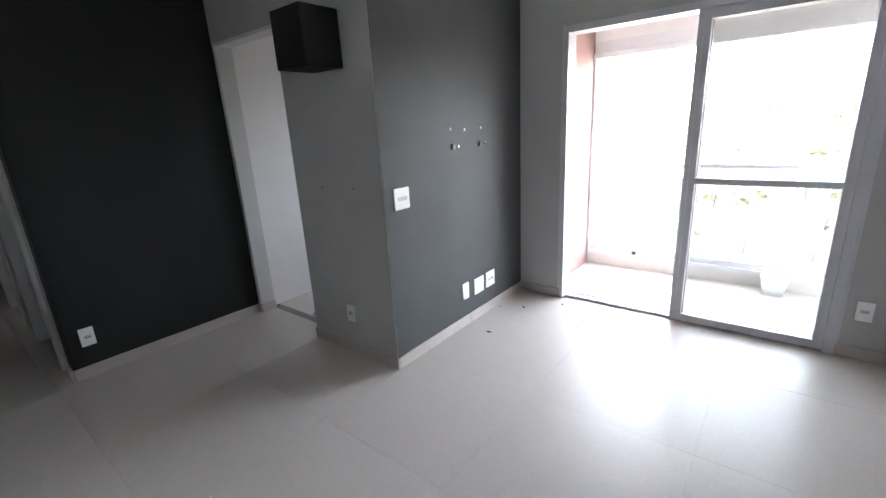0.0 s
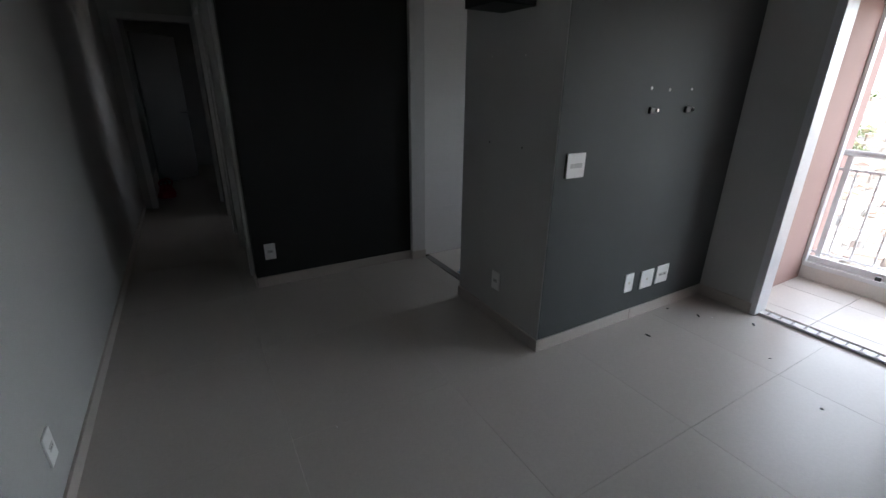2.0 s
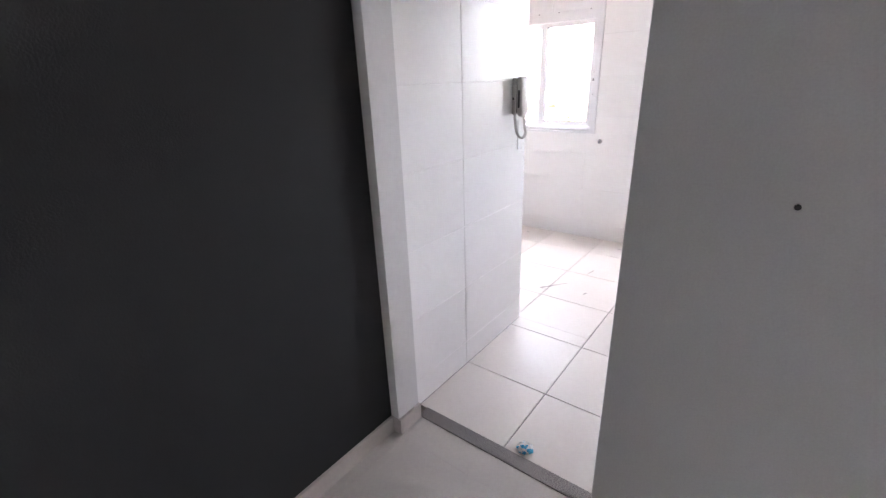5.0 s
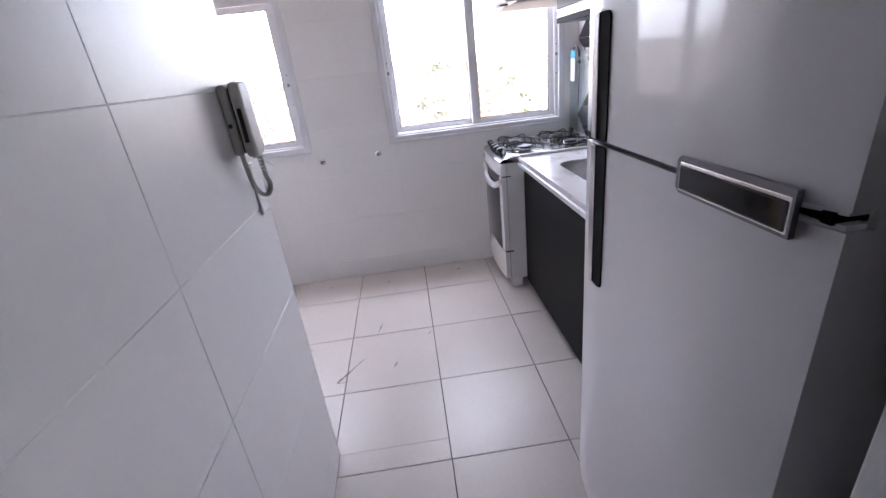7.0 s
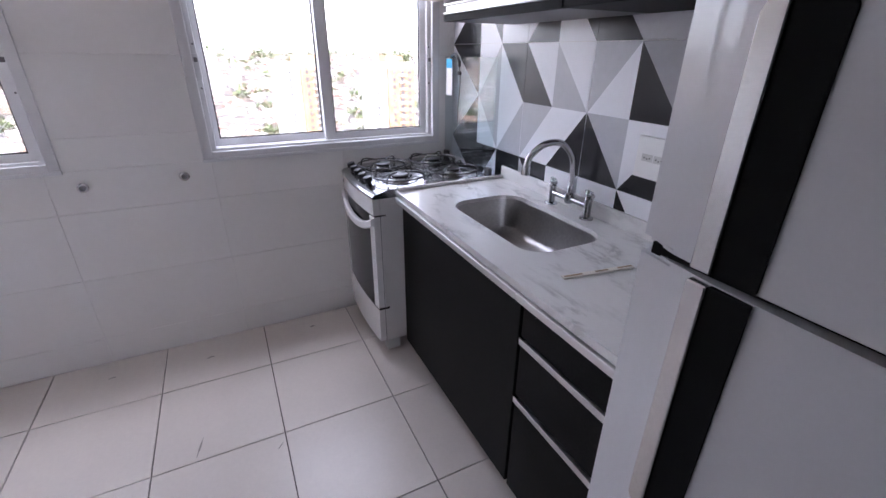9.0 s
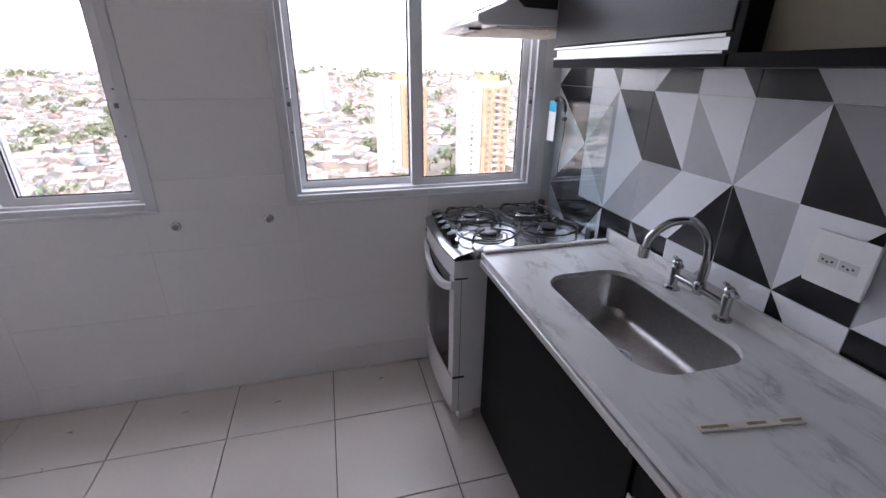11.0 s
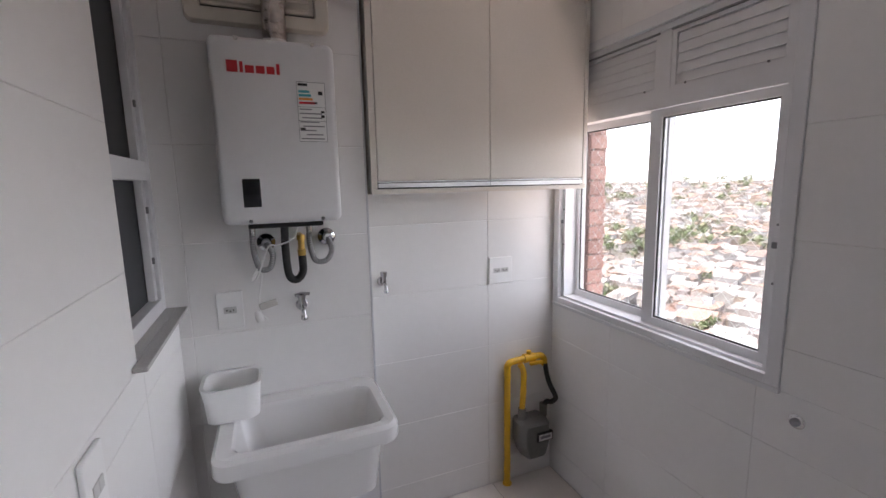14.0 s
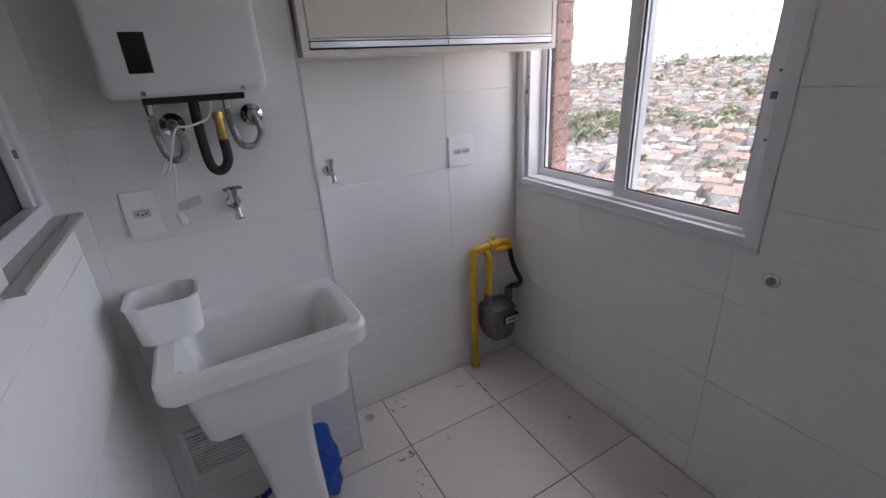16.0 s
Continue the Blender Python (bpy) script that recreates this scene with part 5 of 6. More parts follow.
bm = lathe((-0.955, 1.503, 1.295), (0, 0, 1), [(0, 0.013), (0.02, 0.014), (0.022, 0.011), (0.05, 0.011), (0.052, 0.014), (0.068, 0.013)], n=14)
rod((-0.955, 1.503, 1.355), (-1.02, 1.503, 1.355), 0.011, bm)
part("valve", bm, BRASS, gas_hose, "brass valve", True)
cord = thing("heater_cord", (-0.94, 1.40, 1.40), "thin white power cord with a hanging paper tag", "cable")
part("wire", tube([(-0.95, 1.497, 1.405), (-0.94, 1.48, 1.355), (-0.94, 1.43, 1.335), (-0.935, 1.40, 1.33), (-0.95, 1.365, 1.24), (-0.96, 1.345, 1.225), (-0.95, 1.362, 1.262), (-0.955, 1.375, 1.24), (-0.955, 1.363, 1.17), (-0.965, 1.362, 1.115), (-0.96, 1.382, 1.09)], 0.0028, n=6, steps=8), PLASTIC_WHITE, cord, smooth=True)
bm = box(-0.004, 0.004, -0.028, 0.028, -0.011, 0.011, r=0.002)
bmesh.ops.transform(bm, matrix=pose(-0.952, 1.388, 1.142, 12, 0, 8), verts=bm.verts)
part("paper_tag", bm, PHONE_GREY, cord)
part("plug", lathe((-0.97, 1.352, 1.118), (0.2, 0.3, -1), [(0, 0.008), (0.02, 0.014), (0.035, 0.012)], n=12), PLASTIC_WHITE, cord, smooth=True)

duct = thing("exhaust_duct", (-0.95, 1.47, 1.95), "crinkled aluminium exhaust duct rising from the heater", "duct")
path = [(-0.955, 1.468, 1.945), (-0.955, 1.468, 2.03), (-0.952, 1.475, 2.09), (-0.945, 1.515, 2.145), (-0.935, 1.58, 2.157), (-0.925, 1.655, 2.158), (-0.92, 1.715, 2.172), (-0.915, 1.738, 2.22), (-0.912, 1.745, 2.272)]
part("pipe", tube(path, 0.035, n=20, steps=10, ridge=0.045, every=4), FOIL, duct, smooth=True)
part("ceiling_flange", lathe((-0.912, 1.745, 2.2895), (0, 0, -1), [(0, 0.075), (0.006, 0.073), (0.014, 0.055), (0.022, 0.036)], n=28), FOIL, duct, smooth=True)
part("heater_collar", lathe((-0.955, 1.468, 1.9485), (0, 0, 1), [(0, 0.042), (0.008, 0.041), (0.010, 0.037)], n=24), STEEL, duct, smooth=True)

vent = thing("air_vent", (-1.02, 1.425, 2.15), "aged white plastic air vent with angled slats", "vent")
def vent_ring(x, inset, r):
    return [Vector((x, p.x, p.y)) for p in round_rect(1.222 + inset, 1.640 - inset, 2.008 + inset, 2.287 - inset * 0.7, 0, r)]


bm = loft([vent_ring(-1.0195, 0.0, 0.026), vent_ring(-1.002, 0.001, 0.026), vent_ring(-0.995, 0.006, 0.022), vent_ring(-0.994, 0.042, 0.006), vent_ring(-1.0098, 0.046, 0.004)], cap=False)
part("vent_frame", bm, PLASTIC_AGED, vent, "cream plastic frame", True)
part("vent_seam", box(-1.0195, -1.010, 1.268, 1.594, 2.056, 2.258), BLACK_PLASTIC, vent)
panel_ = part("vent_panel", box(-1.0098, -0.998, 1.2705, 1.5915, 2.0585, 2.2555, r=0.002), PLASTIC_AGED, vent)
for k in range(7):
    z = 2.078 + 0.0262 * k
    bm = loft([[Vector((x, y, z + dz)) for x, dz in ((-0.998, -0.010), (-0.990, -0.010), (-0.9885, -0.007), (-0.998, 0.013))] for y in (1.284, 1.578)])
    part("slat", bm, PLASTIC_AGED, panel_)
for y in (1.247, 1.615):
    part("screw_cap", lathe((-0.9945, y, 2.16), (1, 0, 0), [(0, 0.013), (0.003, 0.012), (0.006, 0.006)], n=16), PLASTIC_AGED, vent, smooth=True)

grille = thing("floor_grille", (-1.02, 1.285, 0.3), "white slatted vent grille low on the tiled wall", "vent")
bm = bmesh.new()
for a, b, c, d in ((1.165, 1.185, 0.20, 0.40), (1.385, 1.405, 0.20, 0.40), (1.185, 1.385, 0.20, 0.22), (1.185, 1.385, 0.38, 0.40)):
    box(-1.0195, -1.006, a, b, c, d, bm, r=0.003)
part("grille_frame", bm, PLASTIC_WHITE, grille)
part("grille_back", box(-1.0195, -1.016, 1.185, 1.385, 0.22, 0.38), BLACK_PLASTIC, grille)
for k in range(12):
    part("slat", box(-1.0155, -1.007, 1.185, 1.385, 0.224 + 0.013 * k, 0.231 + 0.013 * k), PLASTIC_WHITE, grille)

# taps on the laundry wall


def wall_tap(at, lever, label, group="laundry taps"):
    x, y, z = at
    t_ = thing("wall_tap", at, label, "tap", group)
    part("flange", lathe((x - 0.0005, y, z), (1, 0, 0), [(0, 0.020), (0.004, 0.019), (0.010, 0.010)], n=20), CHROME, t_, smooth=True)
    part("spout", tube([(x + 0.005, y, z), (x + 0.038, y, z), (x + 0.056, y + 0.002, z - 0.006), (x + 0.062, y + 0.003, z - 0.026)], 0.0080, n=12), CHROME, t_, smooth=True)
    part("nozzle", lathe((x + 0.062, y + 0.003, z - 0.022), (0, 0, -1), [(0, 0.009), (0.005, 0.0115), (0.014, 0.0115), (0.016, 0.009)], n=14), CHROME, t_, smooth=True)
    bm = lathe((x + 0.038, y, z + 0.005), (0, 0, 1), [(0, 0.008), (0.016, 0.009), (0.024, 0.0125), (0.040, 0.015), (0.043, 0.012)], n=14)
    if lever:
        tube([(x + 0.040, y - 0.022, z + 0.043), (x + 0.040, y, z + 0.047), (x + 0.044, y + 0.026, z + 0.045)], 0.0055, bm, n=8, steps=4)
    part("tap_handle", bm, CHROME, t_, smooth=True)


wall_tap((-1.02, 1.494, 1.112), True, "chrome wall tap above the laundry tank")
wall_tap((-1.245, 1.838, 1.112), False, "chrome washing-machine tap on the tiled wall")

# ---------------------------------------------------------------- laundry tank, tub, bag
RIM = 0.806
tank = thing("laundry_tank", (-0.85, 1.47, 0.0), "white ceramic laundry tank on a pedestal", "laundry tank")
TX0, TX1, TY0, TY1 = -1.0185, -0.655, 1.222, 1.728
bm = bmesh.new()
prof = [(0.545, 0.075, 0.04), (0.56, 0.056, 0.045), (0.72, 0.036, 0.05), (0.745, 0.030, 0.05), (0.748, -0.004, 0.05), (0.758, -0.008, 0.05), (0.795, -0.006, 0.05), (RIM, 0.004, 0.045)]
inner = [(RIM - 0.002, 0.030, 0.04), (RIM - 0.014, 0.040, 0.04), (0.65, 0.068, 0.05), (0.60, 0.09, 0.05), (0.585, 0.12, 0.04)]
loops = [round_rect(TX0 + (i if i > 0 else i * 0.2), TX1 - i, TY0 + i, TY1 - i, z, r) for z, i, r in prof]
loops += [round_rect(TX0 + i + 0.035, TX1 - i, TY0 + i + 0.012, TY1 - i, z, r) for z, i, r in inner]
loft(loops, bm, cap=True)
basin = part("basin", bm, CERAMIC, tank, smooth=True)
part("overflow_slot", box(-0.957, -0.948, 1.43, 1.452, 0.752, 0.758), BLACK_PLASTIC, basin)
bm = loft([round_rect(-0.985 + a, -0.775 - b, 1.40 - e, 1.545 + f, z, 0.03) for z, a, b, e, f in ((0.0, 0.0, 0.0, -0.004, 0.010), (0.06, 0.0, 0.0, -0.002, 0.008), (0.3, 0.0, 0.0, 0.018, 0.004), (0.44, 0.0, -0.01, 0.036, 0.006), (0.55, -0.01, -0.03, 0.055, 0.012))])
part("pedestal", bm, CERAMIC, tank, smooth=True)

tub = thing("plastic_tub", (-0.93, 1.255, RIM), "white plastic tub on the corner of the laundry tank", "tub")
bm = bmesh.new()
loops = [round_rect(-1.012 + 0.012 - k, -0.862 + k * 1.2, 1.176 + 0.012 - k, 1.350 - 0.012 + k, z, 0.040) for k, z in ((0.0, RIM + 0.002), (0.004, RIM + 0.06), (0.009, RIM + 0.105), (0.012, RIM + 0.116))]
loops += [round_rect(-1.004 + 0.006 + k, -0.856 - k, 1.180 + 0.006 + k, 1.348 - 0.006 - k, z, 0.037) for k, z in ((0.0, RIM + 0.115), (0.006, RIM + 0.06), (0.010, RIM + 0.007))]
loft(loops, bm)
part("shell", bm, PLASTIC_WHITE, tub, smooth=True)

bag = thing("blue_bag", (-0.89, 1.57, 0.0), "crumpled blue plastic bag behind the tank pedestal", "bag")
bm = bmesh.new()
bmesh.ops.create_icosphere(bm, subdivisions=4, radius=0.16, matrix=Matrix.Translation((-0.90, 1.565, 0.155)) @ Matrix.Diagonal((0.45, 0.42, 0.98, 1)))
for v in bm.verts:
    v.co += 0.028 * noise.noise_vector(v.co * 11) + 0.012 * noise.noise_vector(v.co * 30)
    v.co.z = max(v.co.z, 0.002)
    v.co.x = max(v.co.x, -1.015)
part("sack", bm, BLUE_CLOTH, bag, smooth=True)
part("strap", tube([(-0.93, 1.50, 0.03), (-0.90, 1.40, 0.13), (-0.87, 1.345, 0.12), (-0.87, 1.325, 0.03), (-0.90, 1.37, 0.008), (-0.92, 1.44, 0.008)], 0.010, n=8, steps=7), BLUE_CLOTH, bag, smooth=True)

# ---------------------------------------------------------------- cream wall cabinet in the laundry
cream = thing("laundry_cabinet", (-1.12, 2.22, 1.49), "cream laminate wall cabinet with two doors", "cabinet")
for name, x1, y0, y1, z0, z1 in (("side_panel", -1.016, 1.757, 1.775, 1.486, 2.262), ("side_panel", -1.016, 2.682, 2.700, 1.486, 2.262), ("bottom_panel", -1.016, 1.775, 2.682, 1.486, 1.503),
                               ("top_panel", -1.016, 1.775, 2.682, 2.245, 2.262), ("back_panel", -1.236, 1.775, 2.682, 1.503, 2.245)):
    part(name, box(-1.244, x1, y0, y1, z0, z1), CREAM_MDF, cream)
part("bottom_edge", box(-1.016, -0.996, 1.757, 2.700, 1.486, 1.503), CREAM_MDF, cream)
part("side_edge", box(-1.016, -0.996, 1.757, 1.777, 1.504, 2.262), CREAM_MDF, cream)
part("side_edge", box(-1.016, -0.996, 2.682, 2.700, 1.504, 2.262), CREAM_MDF, cream)
for y0, y1 in ((1.780, 2.229), (2.231, 2.679)):
    leaf = part("door", box(-1.015, -0.996, y0, y1, 1.534, 2.235, r=0.0015, seg=1), CREAM_MDF, cream)
    bm = box(-1.010, -0.994, y0, y1, 1.527, 1.532, r=0.0008, seg=1)
    box(-1.000, -0.994, y0, y1, 1.508, 1.524, bm, r=0.0008, seg=1)
    part("pull", bm, ALU, leaf, "aluminium pull profile")
    part("pull_shadow", box(-1.014, -1.011, y0, y1, 1.504, 1.532), BLACK_PLASTIC, leaf)
part("filler_strip", box(-1.244, -1.03, 1.757, 2.715, 2.2625, 2.289), CREAM_MDF, cream)

# ---------------------------------------------------------------- gas meter
gas = thing("gas_pipe", (-1.21, 2.44, 0.0), "yellow painted gas pipe rising from the floor", "pipe")
part("riser", tube([(-1.212, 2.437, 0.0), (-1.212, 2.437, 0.3), (-1.212, 2.437, 0.60), (-1.212, 2.442, 0.637), (-1.212, 2.462, 0.648), (-1.212, 2.52, 0.652), (-1.212, 2.60, 0.655), (-1.212, 2.635, 0.650), (-1.212, 2.65, 0.63), (-1.212, 2.652, 0.60)], 0.0165, n=14, steps=5), YELLOW, gas, smooth=True)
bm = lathe((-1.212, 2.56, 0.653), (0, 1, 0), [(-0.03, 0.022), (0.03, 0.022), (0.032, 0.016)], n=12)
rod((-1.212, 2.56, 0.66), (-1.212, 2.56, 0.69), 0.012, bm)
box(-1.195, -1.175, 2.55, 2.62, 0.625, 0.64, bm, r=0.003)
part("valve", bm, YELLOW, gas, smooth=True)
part("branch", tube([(-1.200, 2.50, 0.635), (-1.190, 2.515, 0.60), (-1.188, 2.515, 0.52), (-1.186, 2.508, 0.43), (-1.186, 2.505, 0.40)], 0.015, n=12, steps=6), YELLOW, gas, smooth=True)
part("black_sleeve", tube([(-1.205, 2.652, 0.61), (-1.19, 2.655, 0.55), (-1.175, 2.665, 0.50), (-1.165, 2.685, 0.455), (-1.165, 2.690, 0.43), (-1.17, 2.67, 0.415), (-1.175, 2.645, 0.42), (-1.18, 2.632, 0.40), (-1.182, 2.63, 0.365)], 0.0125, n=12, steps=6), RUBBER, gas, "black rubber hose", True)
part("floor_collar", lathe((-1.212, 2.437, 0.0005), (0, 0, 1), [(0, 0.024), (0.006, 0.023), (0.008, 0.017)], n=16), YELLOW, gas, smooth=True)
meter = thing("gas_meter", (-1.18, 2.57, 0.1), "grey domestic gas meter with a dial window", "gas meter")
bm = loft([[Vector((x, 2.558 + sy * w * 0.80, 0.252 + sz * h * 0.75)) for sy, sz in ((-0.85, 1), (0.85, 1), (1, 0.85), (1, -0.2), (0.72, -0.86), (0.5, -1), (-0.5, -1), (-0.72, -0.86), (-1, -0.2), (-1, 0.85))] for x, w, h in ((-1.243, 0.085, 0.118), (-1.235, 0.096, 0.13), (-1.19, 0.102, 0.135), (-1.182, 0.104, 0.137), (-1.174, 0.102, 0.135), (-1.135, 0.094, 0.126), (-1.12, 0.08, 0.11))])
case = part("casing", bm, METER_GREY, meter, smooth=True)
for y in (2.505, 2.63):
    part("union", rod((-1.185, y, 0.345), (-1.185, y, 0.41), 0.019, n=10), METER_GREY, meter, smooth=True)
dial = part("dial_frame", box(-1.132, -1.112, 2.550, 2.640, 0.250, 0.298, r=0.004), BLACK_PLASTIC, case)
part("dial_window", box(-1.113, -1.110, 2.558, 2.632, 0.258, 0.290), PAPER, dial)
part("digit_strip", box(-1.111, -1.1085, 2.565, 2.622, 0.269, 0.282), GREY_INK, dial)

# drain, wrapper and debris on the floors
drain = thing("floor_drain", (-1.16, 1.83, 0.0), "small round chrome floor drain cap", "drain")
part("ring", lathe((-1.164, 1.827, 0.0005), (0, 0, 1), [(0, 0.022), (0.006, 0.021), (0.012, 0.014), (0.010, 0.006)], n=20), STEEL, drain, smooth=True)
wrapper = thing("sweet_wrapper", (0.5, 0.225, 0.0), "crumpled blue and white sweet wrapper on tiles", "wrapper")
bm = bmesh.new()
bmesh.ops.create_icosphere(bm, subdivisions=3, radius=0.029, matrix=Matrix.Translation((0.505, 0.222, 0.016)) @ Matrix.Diagonal((1.1, 1, 0.6, 1)))
for v in bm.verts:
    v.co += 0.009 * noise.noise_vector(v.co * 70)
    v.co.z = max(v.co.z, 0.001)
for f in bm.faces:
    f.material_index = 1 if noise.noise(f.calc_center_median() * 60) > 0.0 else 0
part("foil", bm, [PAPER, CYAN_INK], wrapper)


def crumb(x, y, s, turn, mat, name, label):
    """A chip of plaster or a shred lying on the floor."""
    r = random.Random(int((x + 9) * 1000))
    bm = bmesh.new()
    bmesh.ops.create_icosphere(bm, subdivisions=1, radius=s, matrix=pose(x, y, s * 0.25, 0, 0, turn) @ Matrix.Diagonal((1, 0.35, 0.22, 1)))
    for v in bm.verts:
        v.co += Vector((r.uniform(-1, 1), r.uniform(-1, 1), 0)) * s * 0.25
        v.co.z = max(v.co.z, 0.0006)
    tagged(part(name, bm, mat, None, label), category="debris", group="floor debris")


for x, y, s, a, m_ in ((1.875, 0.72, 0.020, 15, RUBBER), (1.714, 1.155, 0.014, 70, RUBBER), (1.88, 1.24, 0.020, -30, RUBBER), (1.937, 1.304, 0.012, 10, PAPER), (2.125, 1.443, 0.022, -40, RUBBER),
                       (2.37, 1.12, 0.010, 60, RUBBER), (2.70, 0.88, 0.010, 0, PAPER), (1.683, -1.18, 0.008, 0, PAPER), (3.946, 0.725, 0.008, 0, RUBBER), (1.745, 1.505, 0.010, 30, PAPER)):
    crumb(x, y, s, a, m_, "plaster_chip" if m_ is PAPER else "cable_shred", "white plaster chip on porcelain floor" if m_ is PAPER else "dark cable shred on porcelain floor")


def scuff(pts, w):
    """A thin dark smear of dirt on the kitchen tiles."""
    line = curve_points(pts, 5)
    bm = bmesh.new()
    rows = []
    for i, p in enumerate(line):
        t = (line[min(i + 1, len(line) - 1)] - line[max(i - 1, 0)]).normalized()
        s = Vector((-t.y, t.x, 0)) * w * (0.25 + abs(noise.noise(p * 25)) * 1.4) * math.sin(math.pi * (i + 0.4) / (len(line) - 0.2))
        rows.append((bm.verts.new(p + s + Vector((0, 0, 0.0006))), bm.verts.new(p - s + Vector((0, 0, 0.0006)))))
    for a, b in zip(rows, rows[1:]):
        bm.faces.new((a[0], a[1], b[1], b[0]))
    ext = bmesh.ops.extrude_face_region(bm, geom=bm.faces[:])
    bmesh.ops.translate(bm, verts=[g for g in ext["geom"] if isinstance(g, bmesh.types.BMVert)], vec=(0, 0, 0.0004))
    tagged(part("scuff_mark", bm, SMUDGE, None, "dark scuff mark on white floor tiles"), category="scuff", group="floor scuffs", kind="stuff")


def smear(x, y, n, spread, size, seed):
    """A group of short scuffs around a place."""
    r = random.Random(seed)
    for _ in range(n):
        a = r.uniform(0, 6.28)
        px, py = x + r.gauss(0, spread), y + r.gauss(0, spread)
        d = r.uniform(0.3, 1.0) * size
        scuff([(px, py, 0), (px + d * 0.5 * math.cos(a), py + d * 0.5 * math.sin(a), 0), (px + d * math.cos(a + 0.4), py + d * math.sin(a + 0.4), 0)], r.uniform(0.003, 0.009))


scuff([(0.06, 1.72, 0), (0.006, 1.65, 0), (-0.03, 1.60, 0), (-0.065, 1.552, 0), (-0.01, 1.555, 0)], 0.009)
scuff([(0.14, 2.03, 0), (0.128, 1.98, 0), (0.117, 1.935, 0)], 0.006)
scuff([(0.415, 1.875, 0), (0.393, 1.849, 0)], 0.006)
scuff([(-0.235, 1.865, 0), (-0.275, 1.835, 0)], 0.010)
scuff([(0.225, 1.65, 0), (0.21, 1.61, 0)], 0.005)
smear(-0.84, 1.89, 5, 0.035, 0.06, 3)
smear(-0.72, 1.86, 3, 0.03, 0.06, 4)
smear(-1.10, 2.37, 4, 0.04, 0.05, 5)
smear(-0.93, 2.36, 2, 0.02, 0.04, 6)
smear(-0.70, 2.36, 2, 0.015, 0.03, 7)
smear(-0.88, 2.06, 2, 0.015, 0.03, 8)
smear(-1.15, 1.95, 4, 0.05, 0.05, 9)
for x, y in ((0.153, 2.549), (0.65, 2.60), (-0.25, 2.58), (-0.70, 2.566)):
    scuff([(x, y, 0), (x + 0.02, y + 0.006, 0), (x + 0.03, y, 0)], 0.010)

# ---------------------------------------------------------------- outdoors
GROUND_Z = -52.0


def land(x, y):
    """Height of the land: a valley floor, then rising hills."""
    d = math.hypot(x, y)
    rise = min(1.0, max(0.0, (d - 260) / 1500)) ** 1.15
    h = GROUND_Z + 32.0 * rise
    h += (2.5 + 11 * rise) * noise.noise((x * 0.004, y * 0.004, 0.3)) + 14 * rise * noise.noise((x * 0.0016, y * 0.0016, 2.0))
    return h


GRASS = material("dry_urban_ground", (0.124, 0.105, 0.081), 0.95, grain=0.3, scale=0.4, stain=0.4, stain_scale=0.02)
bm = bmesh.new()
grid = []
angles = [radians(-100 + 200 * k / 80) for k in range(81)]
radii = [4, 30, 60, 90, 130, 180, 240, 310, 400, 500, 620, 760, 920, 1100, 1300, 1550, 1850, 2300, 3200, 4600]
for r in radii:
    grid.append([bm.verts.new((r * math.sin(a), 3 + r * math.cos(a), land(r * math.sin(a), 3 + r * math.cos(a)))) for a in angles])
for a, b in zip(grid, grid[1:]):
    for i in range(80):
        bm.faces.new((a[i], a[i + 1], b[i + 1], b[i]))
ground = setting("ground", bm, GRASS, "hilly built-up land below the building", True)

# House and roof palettes are muted towards grey: haze put into the colours.
HOUSE = island_material("painted_house_walls", [(0.332, 0.319, 0.300), (0.285, 0.262, 0.237), (0.235, 0.185, 0.155), (0.346, 0.334, 0.321), (0.230, 0.200, 0.178), (0.270, 0.210, 0.155), (0.225, 0.215, 0.204), (0.301, 0.274, 0.242), (0.182, 0.148, 0.133), (0.282, 0.279, 0.278)])
ROOF = island_material("tiled_and_sheet_roofs", [(0.215, 0.137, 0.103), (0.200, 0.176, 0.154), (0.236, 0.152, 0.109), (0.266, 0.237, 0.206), (0.179, 0.123, 0.099), (0.228, 0.202, 0.178), (0.228, 0.157, 0.118), (0.289, 0.258, 0.229), (0.161, 0.140, 0.123), (0.206, 0.141, 0.109)])
WINDOW_DARK = material("dark_far_windows", (0.10, 0.095, 0.095), 0.3, grain=0.1)
LEAF = island_material("urban_tree_leaves", [(0.093, 0.125, 0.042), (0.128, 0.129, 0.059), (0.082, 0.111, 0.039), (0.150, 0.126, 0.072), (0.107, 0.125, 0.061)], 0.7)
BARK = material("tree_bark", (0.12, 0.085, 0.06), 0.9, grain=0.2)

rng = random.Random(11)
wall_v, wall_f, roof_v, roof_f, pane_v, pane_f = [], [], [], [], [], []


def quad_box(vs, fs, cx, cy, z0, z1, w, d, ca, sa, top=True):
    k = len(vs)
    for z in (z0, z1):
        for sx, sy in ((-1, -1), (1, -1), (1, 1), (-1, 1)):
            lx, ly = sx * w / 2, sy * d / 2
            vs.append((cx + lx * ca - ly * sa, cy + lx * sa + ly * ca, z))
    for i in range(4):
        j = (i + 1) % 4
        fs.append((k + i, k + j, k + 4 + j, k + 4 + i))
    if top:
        fs.append((k + 4, k + 5, k + 6, k + 7))


